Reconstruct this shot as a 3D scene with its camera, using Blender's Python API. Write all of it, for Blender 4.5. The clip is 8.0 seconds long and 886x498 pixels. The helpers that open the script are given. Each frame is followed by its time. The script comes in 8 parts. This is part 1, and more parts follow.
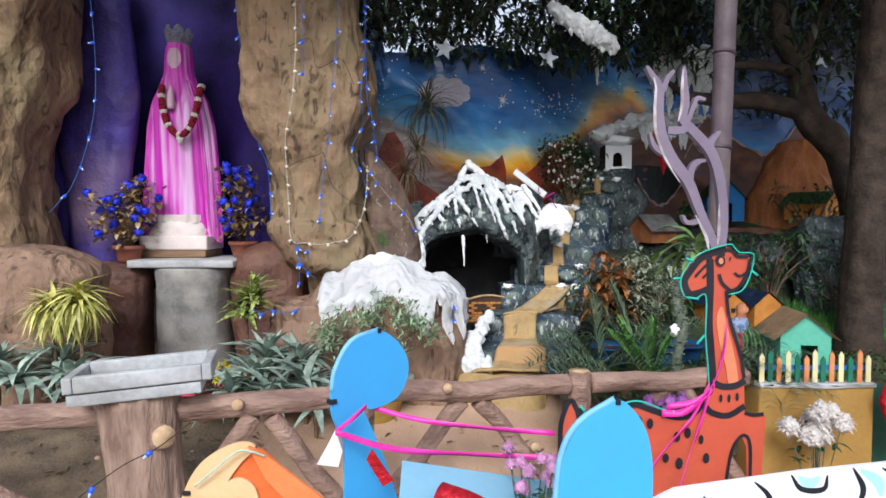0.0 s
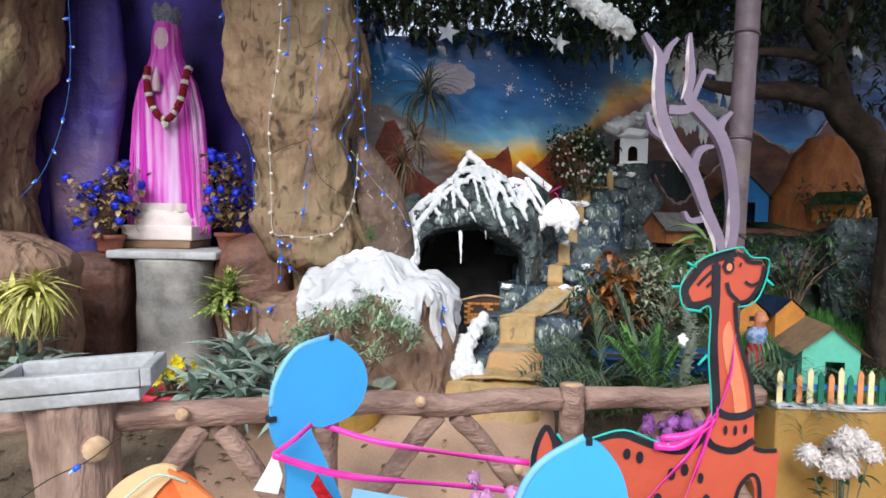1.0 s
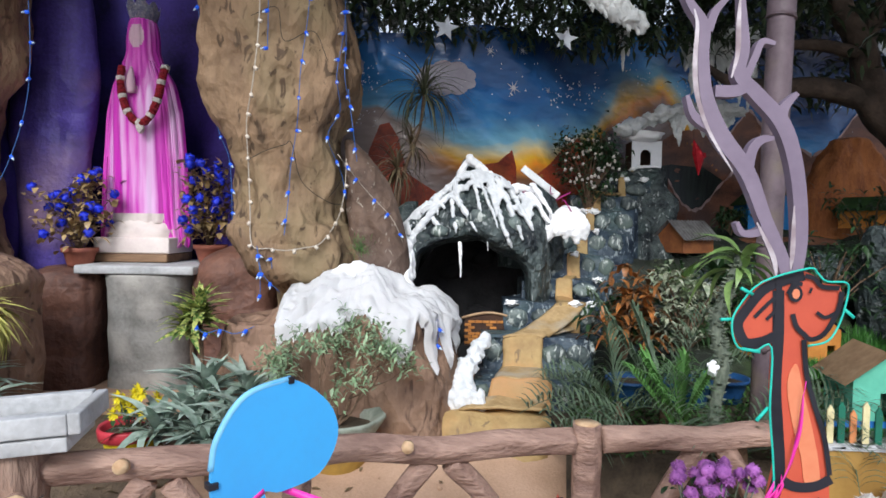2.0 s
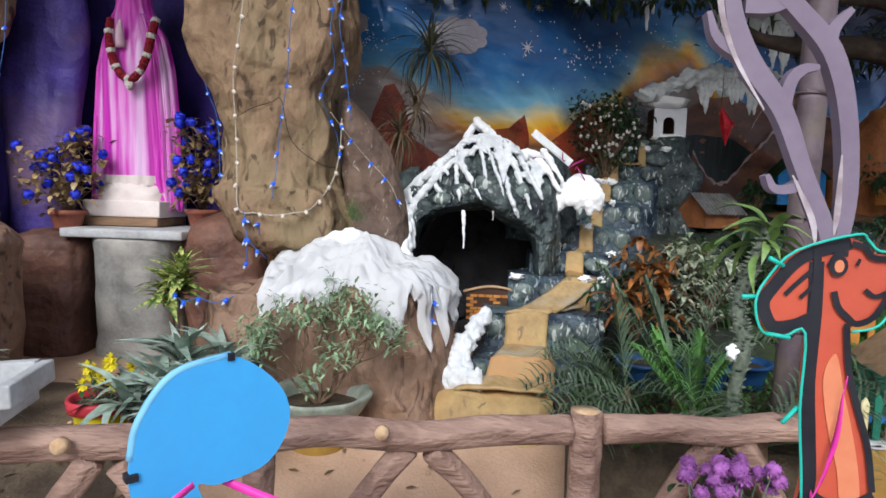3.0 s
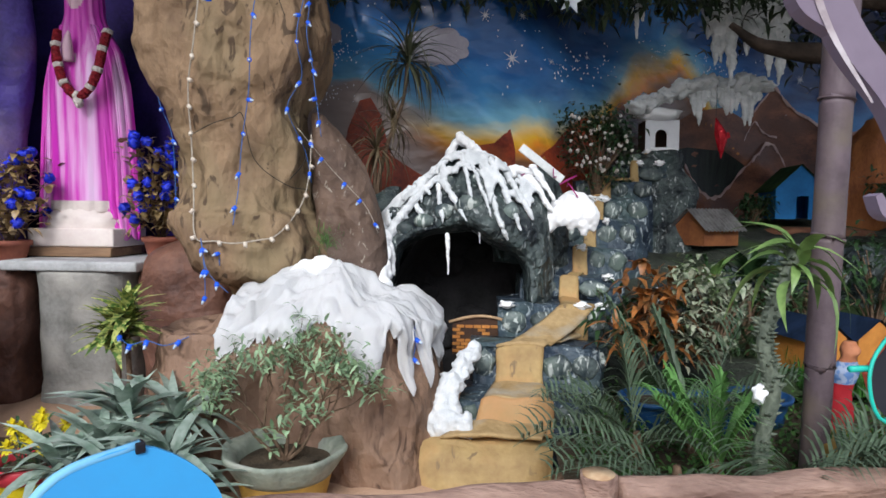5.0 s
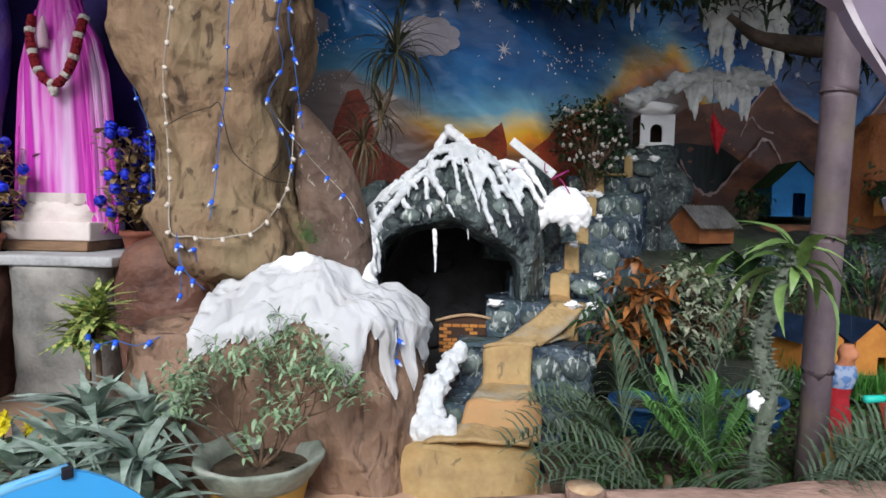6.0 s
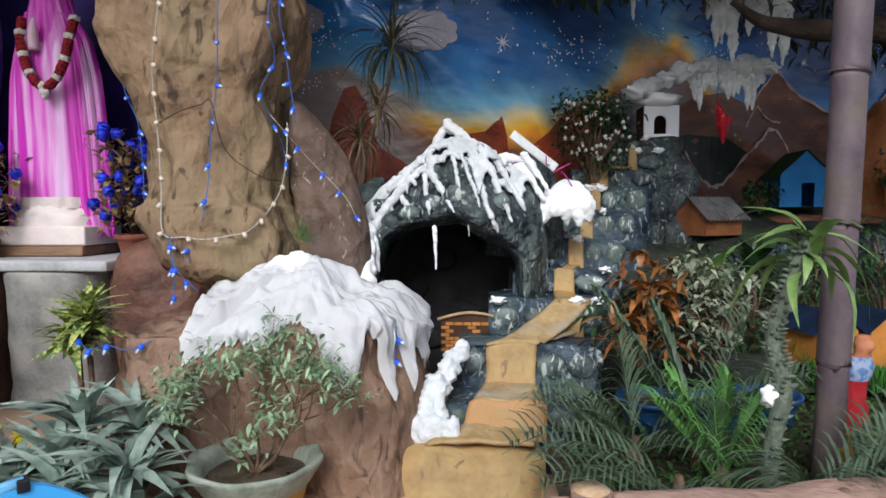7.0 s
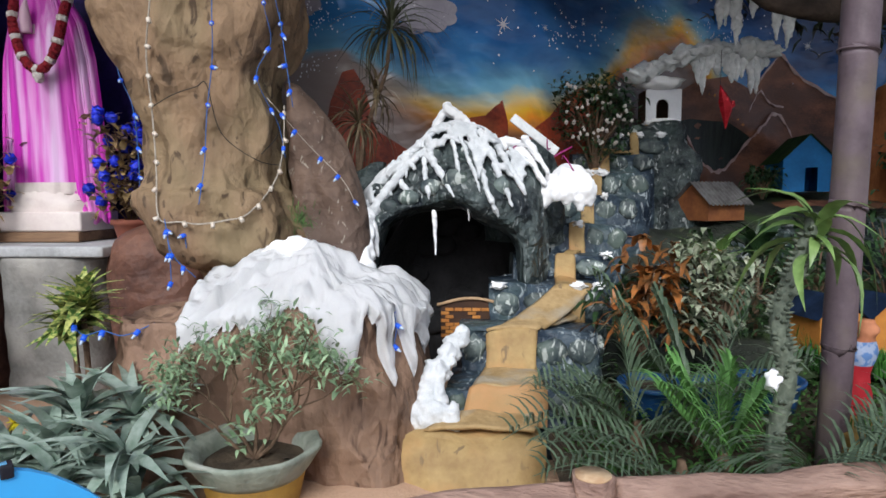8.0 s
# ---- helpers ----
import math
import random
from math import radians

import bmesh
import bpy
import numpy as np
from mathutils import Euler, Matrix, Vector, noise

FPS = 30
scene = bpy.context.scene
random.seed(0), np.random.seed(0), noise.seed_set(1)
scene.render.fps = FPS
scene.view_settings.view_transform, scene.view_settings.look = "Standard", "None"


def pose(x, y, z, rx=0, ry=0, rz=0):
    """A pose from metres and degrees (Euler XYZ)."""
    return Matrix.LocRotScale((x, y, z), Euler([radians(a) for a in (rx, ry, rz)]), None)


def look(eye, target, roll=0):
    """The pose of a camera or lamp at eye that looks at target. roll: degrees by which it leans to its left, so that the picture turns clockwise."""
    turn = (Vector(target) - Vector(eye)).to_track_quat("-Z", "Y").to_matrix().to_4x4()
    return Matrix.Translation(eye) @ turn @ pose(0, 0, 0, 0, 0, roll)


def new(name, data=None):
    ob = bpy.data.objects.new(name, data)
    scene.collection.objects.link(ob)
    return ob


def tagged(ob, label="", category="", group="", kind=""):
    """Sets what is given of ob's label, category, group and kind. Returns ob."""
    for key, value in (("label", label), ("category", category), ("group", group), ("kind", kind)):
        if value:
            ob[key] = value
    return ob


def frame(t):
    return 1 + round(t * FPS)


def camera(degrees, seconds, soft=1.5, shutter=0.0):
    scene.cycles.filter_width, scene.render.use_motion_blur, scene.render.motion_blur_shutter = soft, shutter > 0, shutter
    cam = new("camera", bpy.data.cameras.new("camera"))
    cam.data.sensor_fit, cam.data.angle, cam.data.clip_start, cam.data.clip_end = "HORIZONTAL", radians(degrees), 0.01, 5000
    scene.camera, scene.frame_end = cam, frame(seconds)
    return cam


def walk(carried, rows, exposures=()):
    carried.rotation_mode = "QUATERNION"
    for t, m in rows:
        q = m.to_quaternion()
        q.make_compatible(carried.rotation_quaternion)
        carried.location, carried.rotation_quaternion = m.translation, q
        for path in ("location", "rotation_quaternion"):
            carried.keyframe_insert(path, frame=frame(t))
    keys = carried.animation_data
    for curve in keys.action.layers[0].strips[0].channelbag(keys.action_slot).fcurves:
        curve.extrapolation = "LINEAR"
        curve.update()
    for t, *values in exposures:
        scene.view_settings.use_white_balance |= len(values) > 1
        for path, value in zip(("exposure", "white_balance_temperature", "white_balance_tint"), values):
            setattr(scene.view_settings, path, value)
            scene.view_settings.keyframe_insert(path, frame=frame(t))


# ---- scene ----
cam = camera(70.9, 8.0, soft=1.6)
ROWS = [
    (0.0, 0.000, 0.000, 1.550, 87.19, 0.12, 0.37),
    (0.5, 0.124, 0.182, 1.557, 88.11, -0.99, 1.81),
    (1.0, 0.191, 0.325, 1.542, 86.73, -0.96, 2.38),
    (1.5, 0.184, 0.532, 1.547, 87.19, -0.53, 2.87),
    (1.7, 0.195, 0.615, 1.554, 87.79, -0.67, 2.21),
    (2.8, 0.326, 0.969, 1.548, 85.37, -0.53, 6.03),
    (3.0, 0.340, 1.005, 1.506, 85.08, -1.60, 4.92),
    (3.5, 0.365, 1.111, 1.517, 84.87, -1.18, 3.62),
    (4.0, 0.324, 1.219, 1.523, 86.33, -0.89, 1.87),
    (4.5, 0.304, 1.278, 1.514, 86.19, -0.44, 1.06),
    (5.0, 0.320, 1.354, 1.530, 86.71, -0.59, 3.39),
    (5.2, 0.333, 1.413, 1.530, 86.47, -1.27, 2.09),
    (6.3, 0.366, 1.498, 1.541, 86.16, -0.59, 3.52),
    (6.5, 0.370, 1.532, 1.512, 86.51, -0.08, 3.54),
    (7.0, 0.389, 1.553, 1.512, 86.22, 0.21, 3.49),
    (7.5, 0.393, 1.563, 1.525, 84.96, 0.44, 3.85),
    (8.0, 0.390, 1.589, 1.494, 85.10, 0.31, 3.51),
]
walk(cam, [(t, pose(x, y, z, rx, ry, rz)) for t, x, y, z, rx, ry, rz in ROWS],
     [(0.0, 0.54), (0.5, 0.60), (1.5, 0.58), (3.0, 0.46), (5.0, 0.42), (8.0, 0.40)])

# ---- world, sun, exposure ----
scene.view_settings.exposure = 0.5
world = bpy.data.worlds.new("sky")
scene.world = world
world.use_nodes = True
wn, wl = world.node_tree.nodes, world.node_tree.links
sky = wn.new("ShaderNodeTexSky")
sky.sky_type, sky.sun_disc = "NISHITA", False
sky.sun_elevation, sky.sun_rotation = radians(37), radians(190)
sky.air_density, sky.dust_density = 1.0, 4.0
veil = wn.new("ShaderNodeMixRGB")
veil.inputs[0].default_value = 0.6
veil.inputs[2].default_value = (8.1, 9.0, 11.0, 1)
wl.new(sky.outputs[0], veil.inputs[1])
wl.new(veil.outputs[0], wn["Background"].inputs[0])
wn["Background"].inputs[1].default_value = 0.085
sun = new("sun", bpy.data.lights.new("sun", "SUN"))
sun.data.energy, sun.data.angle, sun.data.color = 2.0, radians(25), (0.95, 0.98, 1.0)
sun.matrix_world = look((-1.2, -6, 7.6), (0, 4, 0))


# ---- materials ----
MATS = {}


def mat(name, col, col2=None, rough=0.7, scale=6.0, bump=0.15, metal=0.0, fine=40.0, spec=0.3, emit=None, trans=0.0,
        cracks=0.0, stretch=(1, 1, 1), spread=0.35, random_tint=0.0, stain_or_sheen=None, dab=None, crease=0.0):
    """A surface with variation at two scales, relief, and optional joints and stains, or painted sheen."""
    if name in MATS:
        return MATS[name]
    m = bpy.data.materials.new(name)
    m.use_nodes = True
    n, l = m.node_tree.nodes, m.node_tree.links
    b = n["Principled BSDF"]
    col2 = col2 or tuple(c * 0.7 for c in col)
    tc = n.new("ShaderNodeTexCoord")
    mp = n.new("ShaderNodeMapping")
    mp.inputs["Scale"].default_value = stretch
    geo = n.new("ShaderNodeNewGeometry")
    l.new(geo.outputs["Position"], mp.inputs[0])
    big = n.new("ShaderNodeTexNoise")
    big.inputs["Scale"].default_value, big.inputs["Detail"].default_value = scale, 5
    l.new(mp.outputs[0], big.inputs[0])
    small = n.new("ShaderNodeTexNoise")
    small.inputs["Scale"].default_value, small.inputs["Detail"].default_value = fine, 4
    l.new(mp.outputs[0], small.inputs[0])
    add = n.new("ShaderNodeMath")
    add.operation = "MULTIPLY_ADD"
    add.inputs[1].default_value = 0.35
    l.new(small.outputs[0], add.inputs[0])
    l.new(big.outputs[0], add.inputs[2])
    ramp = n.new("ShaderNodeValToRGB")
    ramp.color_ramp.elements[0].position = 0.67 - spread / 2
    ramp.color_ramp.elements[1].position = 0.67 + spread / 2
    ramp.color_ramp.elements[0].color = (*col2, 1)
    ramp.color_ramp.elements[1].color = (*col, 1)
    l.new(add.outputs[0], ramp.inputs[0])
    out = ramp.outputs[0]
    if stain_or_sheen:
        sn = n.new("ShaderNodeTexNoise")
        sn.inputs["Scale"].default_value, sn.inputs["Detail"].default_value = scale * 0.45, 6
        l.new(mp.outputs[0], sn.inputs[0])
        sr = n.new("ShaderNodeValToRGB")
        sr.color_ramp.elements[0].position, sr.color_ramp.elements[1].position = 0.5, 0.66
        sm = n.new("ShaderNodeMixRGB")
        l.new(sn.outputs[0], sr.inputs[0])
        l.new(sr.outputs[0], sm.inputs[0])
        l.new(out, sm.inputs[1])
        sm.inputs[2].default_value = (*stain_or_sheen, 1)
        out = sm.outputs[0]
    if dab:
        # short brush marks in a second colour: (colour, scale, threshold)
        dm = n.new("ShaderNodeMapping")
        dm.inputs["Rotation"].default_value, dm.inputs["Scale"].default_value = (0.5, 0.9, 0.3), (1.0, 0.55, 0.45)
        l.new(geo.outputs["Position"], dm.inputs[0])
        dn = n.new("ShaderNodeTexNoise")
        dn.inputs["Scale"].default_value, dn.inputs["Detail"].default_value, dn.inputs["Distortion"].default_value = dab[1], 3, 1.2
        l.new(dm.outputs[0], dn.inputs[0])
        dr = n.new("ShaderNodeValToRGB")
        dr.color_ramp.elements[0].position, dr.color_ramp.elements[1].position = dab[2], dab[2] + 0.07
        l.new(dn.outputs[0], dr.inputs[0])
        dx = n.new("ShaderNodeMixRGB")
        l.new(dr.outputs[0], dx.inputs[0])
        l.new(out, dx.inputs[1])
        dx.inputs[2].default_value = (*dab[0], 1)
        out = dx.outputs[0]
    if random_tint:
        oi = n.new("ShaderNodeObjectInfo")
        gi = n.new("ShaderNodeMath")
        gi.operation = "ADD"
        l.new(oi.outputs["Random"], gi.inputs[0])
        l.new(geo.outputs["Random Per Island"], gi.inputs[1])
        fr = n.new("ShaderNodeMath")
        fr.operation = "FRACT"
        l.new(gi.outputs[0], fr.inputs[0])
        mr = n.new("ShaderNodeMapRange")
        mr.inputs[3].default_value, mr.inputs[4].default_value = 1 - random_tint, 1 + random_tint
        l.new(fr.outputs[0], mr.inputs[0])
        hs = n.new("ShaderNodeHueSaturation")
        l.new(mr.outputs[0], hs.inputs["Value"])
        l.new(out, hs.inputs["Color"])
        out = hs.outputs[0]
    height = add.outputs[0]
    if cracks:
        vo = n.new("ShaderNodeTexVoronoi")
        vo.feature = "DISTANCE_TO_EDGE"
        vo.inputs["Scale"].default_value = cracks
        wob = n.new("ShaderNodeMixRGB")
        wob.inputs[0].default_value = 0.55
        l.new(mp.outputs[0], wob.inputs[1])
        l.new(big.outputs[1], wob.inputs[2])
        l.new(wob.outputs[0], vo.inputs["Vector"])
        cr = n.new("ShaderNodeValToRGB")
        cr.color_ramp.elements[0].position, cr.color_ramp.elements[1].position = 0.0, 0.03
        cr.color_ramp.elements[0].color = (0.66, 0.63, 0.60, 1)
        cr.color_ramp.elements[1].color = (1, 1, 1, 1)
        l.new(vo.outputs["Distance"], cr.inputs[0])
        cm = n.new("ShaderNodeMixRGB")
        cm.blend_type, cm.inputs[0].default_value = "MULTIPLY", 1.0
        l.new(out, cm.inputs[1])
        l.new(cr.outputs[0], cm.inputs[2])
        out = cm.outputs[0]
        hm = n.new("ShaderNodeMath")
        hm.operation = "MULTIPLY_ADD"
        hm.inputs[1].default_value = 0.5
        l.new(cr.outputs[0], hm.inputs[0])
        l.new(height, hm.inputs[2])
        height = hm.outputs[0]
    if crease:
        # angular creases at two sizes, as of crumpled plastered cloth
        wv = n.new("ShaderNodeMixRGB")
        wv.blend_type, wv.inputs[0].default_value = "ADD", 0.12
        l.new(mp.outputs[0], wv.inputs[1])
        l.new(big.outputs[1], wv.inputs[2])
        for sc, amount in ((crease, 1.6), (crease * 2.6, 0.6)):
            cv = n.new("ShaderNodeTexVoronoi")
            cv.distance = "MANHATTAN"
            cv.inputs["Scale"].default_value = sc
            l.new(wv.outputs[0], cv.inputs["Vector"])
            ch = n.new("ShaderNodeMath")
            ch.operation = "MULTIPLY_ADD"
            ch.inputs[1].default_value = amount
            l.new(cv.outputs["Distance"], ch.inputs[0])
            l.new(height, ch.inputs[2])
            height = ch.outputs[0]
    l.new(out, b.inputs["Base Color"])
    b.inputs["Roughness"].default_value, b.inputs["Metallic"].default_value = rough, metal
    b.inputs["Specular IOR Level"].default_value = spec
    b.inputs["Transmission Weight"].default_value = trans
    if emit:
        b.inputs["Emission Color"].default_value = (*emit[:3], 1)
        b.inputs["Emission Strength"].default_value = emit[3]
    if bump:
        bp = n.new("ShaderNodeBump")
        bp.inputs["Strength"].default_value, bp.inputs["Distance"].default_value = bump, 0.03
        l.new(height, bp.inputs["Height"])
        l.new(bp.outputs[0], b.inputs["Normal"])
    MATS[name] = m
    return m


ROCK = mat("painted_rock", (0.32, 0.21, 0.125), (0.165, 0.103, 0.062), rough=0.75, scale=3.2, bump=1.0, fine=26, spread=0.4, stain_or_sheen=(0.25, 0.185, 0.105), stretch=(1.2, 1.2, 0.75), dab=((0.09, 0.058, 0.036), 14, 0.60), crease=3.2)
ROCK_RED = mat("painted_rock_red", (0.20, 0.095, 0.065), (0.09, 0.045, 0.036), rough=0.6, scale=3, bump=0.8, fine=24, stain_or_sheen=(0.14, 0.075, 0.06), crease=2.6)
ROCK_BROWN = mat("painted_rock_brown", (0.19, 0.125, 0.092), (0.09, 0.058, 0.045), rough=0.7, scale=3.2, bump=0.9, fine=26, stain_or_sheen=(0.145, 0.10, 0.08), dab=((0.40, 0.35, 0.29), 26, 0.655), crease=3.0)
ROCK_PINK = mat("painted_rock_pale", (0.34, 0.215, 0.145), (0.18, 0.11, 0.075), rough=0.75, scale=3.2, bump=1.0, fine=26, spread=0.4, stain_or_sheen=(0.27, 0.165, 0.115), stretch=(1.2, 1.2, 0.8), dab=((0.10, 0.06, 0.042), 12, 0.605), crease=3.4)
CAVE = mat("cave_stone", (0.10, 0.125, 0.122), (0.014, 0.02, 0.026), rough=0.45, scale=8, bump=0.9, fine=40, spread=0.3, stain_or_sheen=(0.05, 0.075, 0.072), dab=((0.36, 0.39, 0.39), 24, 0.60), crease=7.0)
# near-black base colour carries the shade inside the cave
CAVE_SHADE = mat("cave_inside_shade", (0.02, 0.02, 0.022), (0.006, 0.006, 0.007), rough=0.9, scale=7, bump=0.6)
STONE_A = mat("stone_grey_green", (0.155, 0.19, 0.18), (0.03, 0.045, 0.055), rough=0.45, scale=11, bump=0.5, random_tint=0.35, spread=0.3, stain_or_sheen=(0.12, 0.16, 0.14), dab=((0.50, 0.54, 0.51), 26, 0.57))
STEP_FACE = mat("step_blue_grey", (0.06, 0.088, 0.115), (0.02, 0.032, 0.052), rough=0.45, scale=7, bump=0.6, spread=0.3, stain_or_sheen=(0.075, 0.115, 0.115), dab=((0.32, 0.37, 0.39), 26, 0.60), crease=6.0)
OCHRE = mat("ochre_path", (0.46, 0.32, 0.14), (0.32, 0.205, 0.09), rough=0.65, scale=8, bump=0.4, stain_or_sheen=(0.50, 0.29, 0.12), dab=((0.22, 0.15, 0.08), 14, 0.63))
TREAD = mat("worn_tread", (0.50, 0.35, 0.175), (0.36, 0.24, 0.11), rough=0.7, scale=10, bump=0.4, stain_or_sheen=(0.44, 0.38, 0.29))
ORANGE_PATH = mat("orange_path", (0.50, 0.27, 0.12), (0.42, 0.24, 0.10), rough=0.65, scale=6, bump=0.4, stain_or_sheen=(0.36, 0.27, 0.13))
ARCH_SNOW = mat("thin_cotton", (0.78, 0.80, 0.82), (0.58, 0.61, 0.63), rough=0.95, scale=14, bump=0.3, fine=130, spec=0.05)
SNOW = mat("cotton_snow", (0.95, 0.955, 0.965), (0.92, 0.925, 0.94), rough=0.95, scale=9, bump=0.2, fine=130, spec=0.05)
FROST = mat("dirty_frost", (0.86, 0.88, 0.88), (0.60, 0.63, 0.63), rough=0.9, scale=12, bump=0.4, spec=0.1)
LOG = mat("cement_log", (0.42, 0.275, 0.215), (0.20, 0.12, 0.095), rough=0.65, scale=9, bump=1.0, fine=60, stretch=(0.35, 1.3, 1.3))
LOG_END = mat("cut_log_end", (0.62, 0.45, 0.28), (0.48, 0.30, 0.17), rough=0.7, scale=20, bump=0.2)
SAND = mat("sandy_ground", (0.58, 0.38, 0.265), (0.43, 0.275, 0.18), rough=0.95, scale=3, bump=0.5, fine=80)
SOIL = mat("dark_soil", (0.10, 0.075, 0.05), (0.04, 0.03, 0.02), rough=0.95, scale=9, bump=0.7, fine=70)
PAVE = mat("cement_paving", (0.34, 0.31, 0.28), (0.24, 0.21, 0.19), rough=0.9, scale=3, bump=0.3, fine=60)
CEMENT = mat("grey_cement", (0.27, 0.265, 0.25), (0.15, 0.145, 0.135), rough=0.8, scale=6, bump=0.5, stain_or_sheen=(0.40, 0.38, 0.35))
SLAB = mat("whitewashed_slab", (0.52, 0.53, 0.54), (0.34, 0.345, 0.35), rough=0.75, scale=5, bump=0.35, stain_or_sheen=(0.28, 0.27, 0.25))
BLUE = mat("sky_blue_board", (0.055, 0.42, 0.86), (0.06, 0.38, 0.79), rough=0.5, scale=3, bump=0.05)
BLUE_EDGE = mat("pale_blue_edge", (0.22, 0.55, 0.80), (0.16, 0.45, 0.72), rough=0.6, scale=9, bump=0.1)
PALE_BLUE = mat("pale_blue_board", (0.42, 0.75, 0.92), (0.36, 0.68, 0.86), rough=0.5, scale=4, bump=0.05)
WHITE = mat("white_board", (0.80, 0.82, 0.85), (0.70, 0.72, 0.76), rough=0.5, scale=4, bump=0.05)
DEER = mat("orange_red_board", (0.60, 0.105, 0.055), (0.50, 0.085, 0.05), rough=0.5, scale=4, bump=0.06)
DEER_PALE = mat("peach_board", (0.72, 0.28, 0.15), (0.66, 0.20, 0.10), rough=0.5, scale=4, bump=0.06)
ORANGE = mat("orange_board", (0.80, 0.17, 0.045), (0.70, 0.12, 0.03), rough=0.5, scale=5, bump=0.06)
CREAM = mat("cream_board", (0.78, 0.54, 0.30), (0.70, 0.45, 0.22), rough=0.5, scale=5, bump=0.06)
BLACK = mat("black_paint", (0.022, 0.022, 0.03), (0.012, 0.012, 0.018), rough=0.5, scale=9, bump=0.05)
ANTLER = mat("mauve_board", (0.225, 0.18, 0.24), (0.18, 0.14, 0.195), rough=0.55, scale=6, bump=0.08)
ANTLER_EDGE = mat("pale_board_edge", (0.58, 0.53, 0.56), (0.28, 0.22, 0.24), rough=0.7, scale=14, bump=0.3)
PINK = mat("pink_ribbon", (0.83, 0.055, 0.40), (0.72, 0.03, 0.32), rough=0.3, scale=9, bump=0.1)
MINT = mat("mint_wire", (0.02, 0.55, 0.42), (0.02, 0.45, 0.36), rough=0.4, scale=30, bump=0)
# pale lavender streaks paint the highlights on the satin folds
VEIL = mat("magenta_satin_sheen", (0.72, 0.10, 0.56), (0.55, 0.02, 0.44), rough=0.3, scale=9, bump=0.15, stretch=(2.2, 2.2, 0.12), fine=30, stain_or_sheen=(0.80, 0.52, 0.80))
VIOLET = mat("violet_cloth", (0.040, 0.018, 0.17), (0.010, 0.006, 0.05), rough=0.7, scale=2.2, bump=0.4, stain_or_sheen=(0.05, 0.035, 0.24))
POLE = mat("painted_bamboo", (0.145, 0.108, 0.125), (0.085, 0.062, 0.072), rough=0.5, scale=6, bump=0.2, stain_or_sheen=(0.15, 0.12, 0.09))
BARK = mat("tree_bark", (0.065, 0.045, 0.034), (0.022, 0.016, 0.012), rough=0.9, scale=8, bump=0.8)
YELLOW_WALL = mat("ochre_wall", (0.40, 0.24, 0.065), (0.31, 0.175, 0.045), rough=0.7, scale=3, bump=0.25)
GRASS = mat("grass_green", (0.065, 0.15, 0.035), (0.022, 0.065, 0.015), rough=0.7, scale=25, bump=0.5, random_tint=0.4)


# ---- builders ----
from mathutils import geometry

def mesh_of(bm, material, smooth=True):
    me = bpy.data.meshes.new("mesh")
    bmesh.ops.recalc_face_normals(bm, faces=bm.faces)
    bm.to_mesh(me)
    bm.free()
    me.materials.append(material)
    if smooth:
        me.polygons.foreach_set("use_smooth", [True] * len(me.polygons))
        me.update()
    return me


def part(name, bm, material, parent, label="", smooth=True):
    """One mesh object under a thing or a part; bm in world metres when the parent stands at its base."""
    me = bm if isinstance(bm, bpy.types.Mesh) else mesh_of(bm, material, smooth)
    ob = new(name, me)
    if parent is not None:
        ob.parent = parent
    if label:
        ob["label"] = label
    return ob


def thing(name, label, category, at=(0, 0, 0), group="", kind=""):
    ob = new(name)
    ob.empty_display_size = 0.05
    ob.location = at
    return tagged(ob, label, category, group, kind)


def solo(name, bm, material, label, category="", kind="", group="", smooth=True):
    return tagged(part(name, bm, material, None, "", smooth), label, category, group, kind)


def smooth_path(pts, k=6):
    """A Catmull-Rom line through the points (tuples of any length)."""
    p = [np.array(q, float) for q in pts]
    p = [2 * p[0] - p[1]] + p + [2 * p[-1] - p[-2]]
    out = []
    for i in range(1, len(p) - 2):
        for j in range(k):
            t = j / k
            out.append(0.5 * (2 * p[i] + (p[i + 1] - p[i - 1]) * t + (2 * p[i - 1] - 5 * p[i] + 4 * p[i + 1] - p[i + 2]) * t * t
                              + (3 * p[i] - p[i - 1] - 3 * p[i + 1] + p[i + 2]) * t ** 3))
    out.append(p[-2])
    return out


def crumple(q):
    """Angular folds as of stiff plastered cloth: flat facets with sharp creases at three sizes."""
    q = Vector((q.x, q.y, q.z * 0.6))
    return sum(w * (noise.voronoi(q * f + Vector((5 * f, 2, 8)), distance_metric="MANHATTAN")[0][0] - 0.81) for f, w in ((0.9, 1.5), (2.1, 0.85), (4.4, 0.25)))


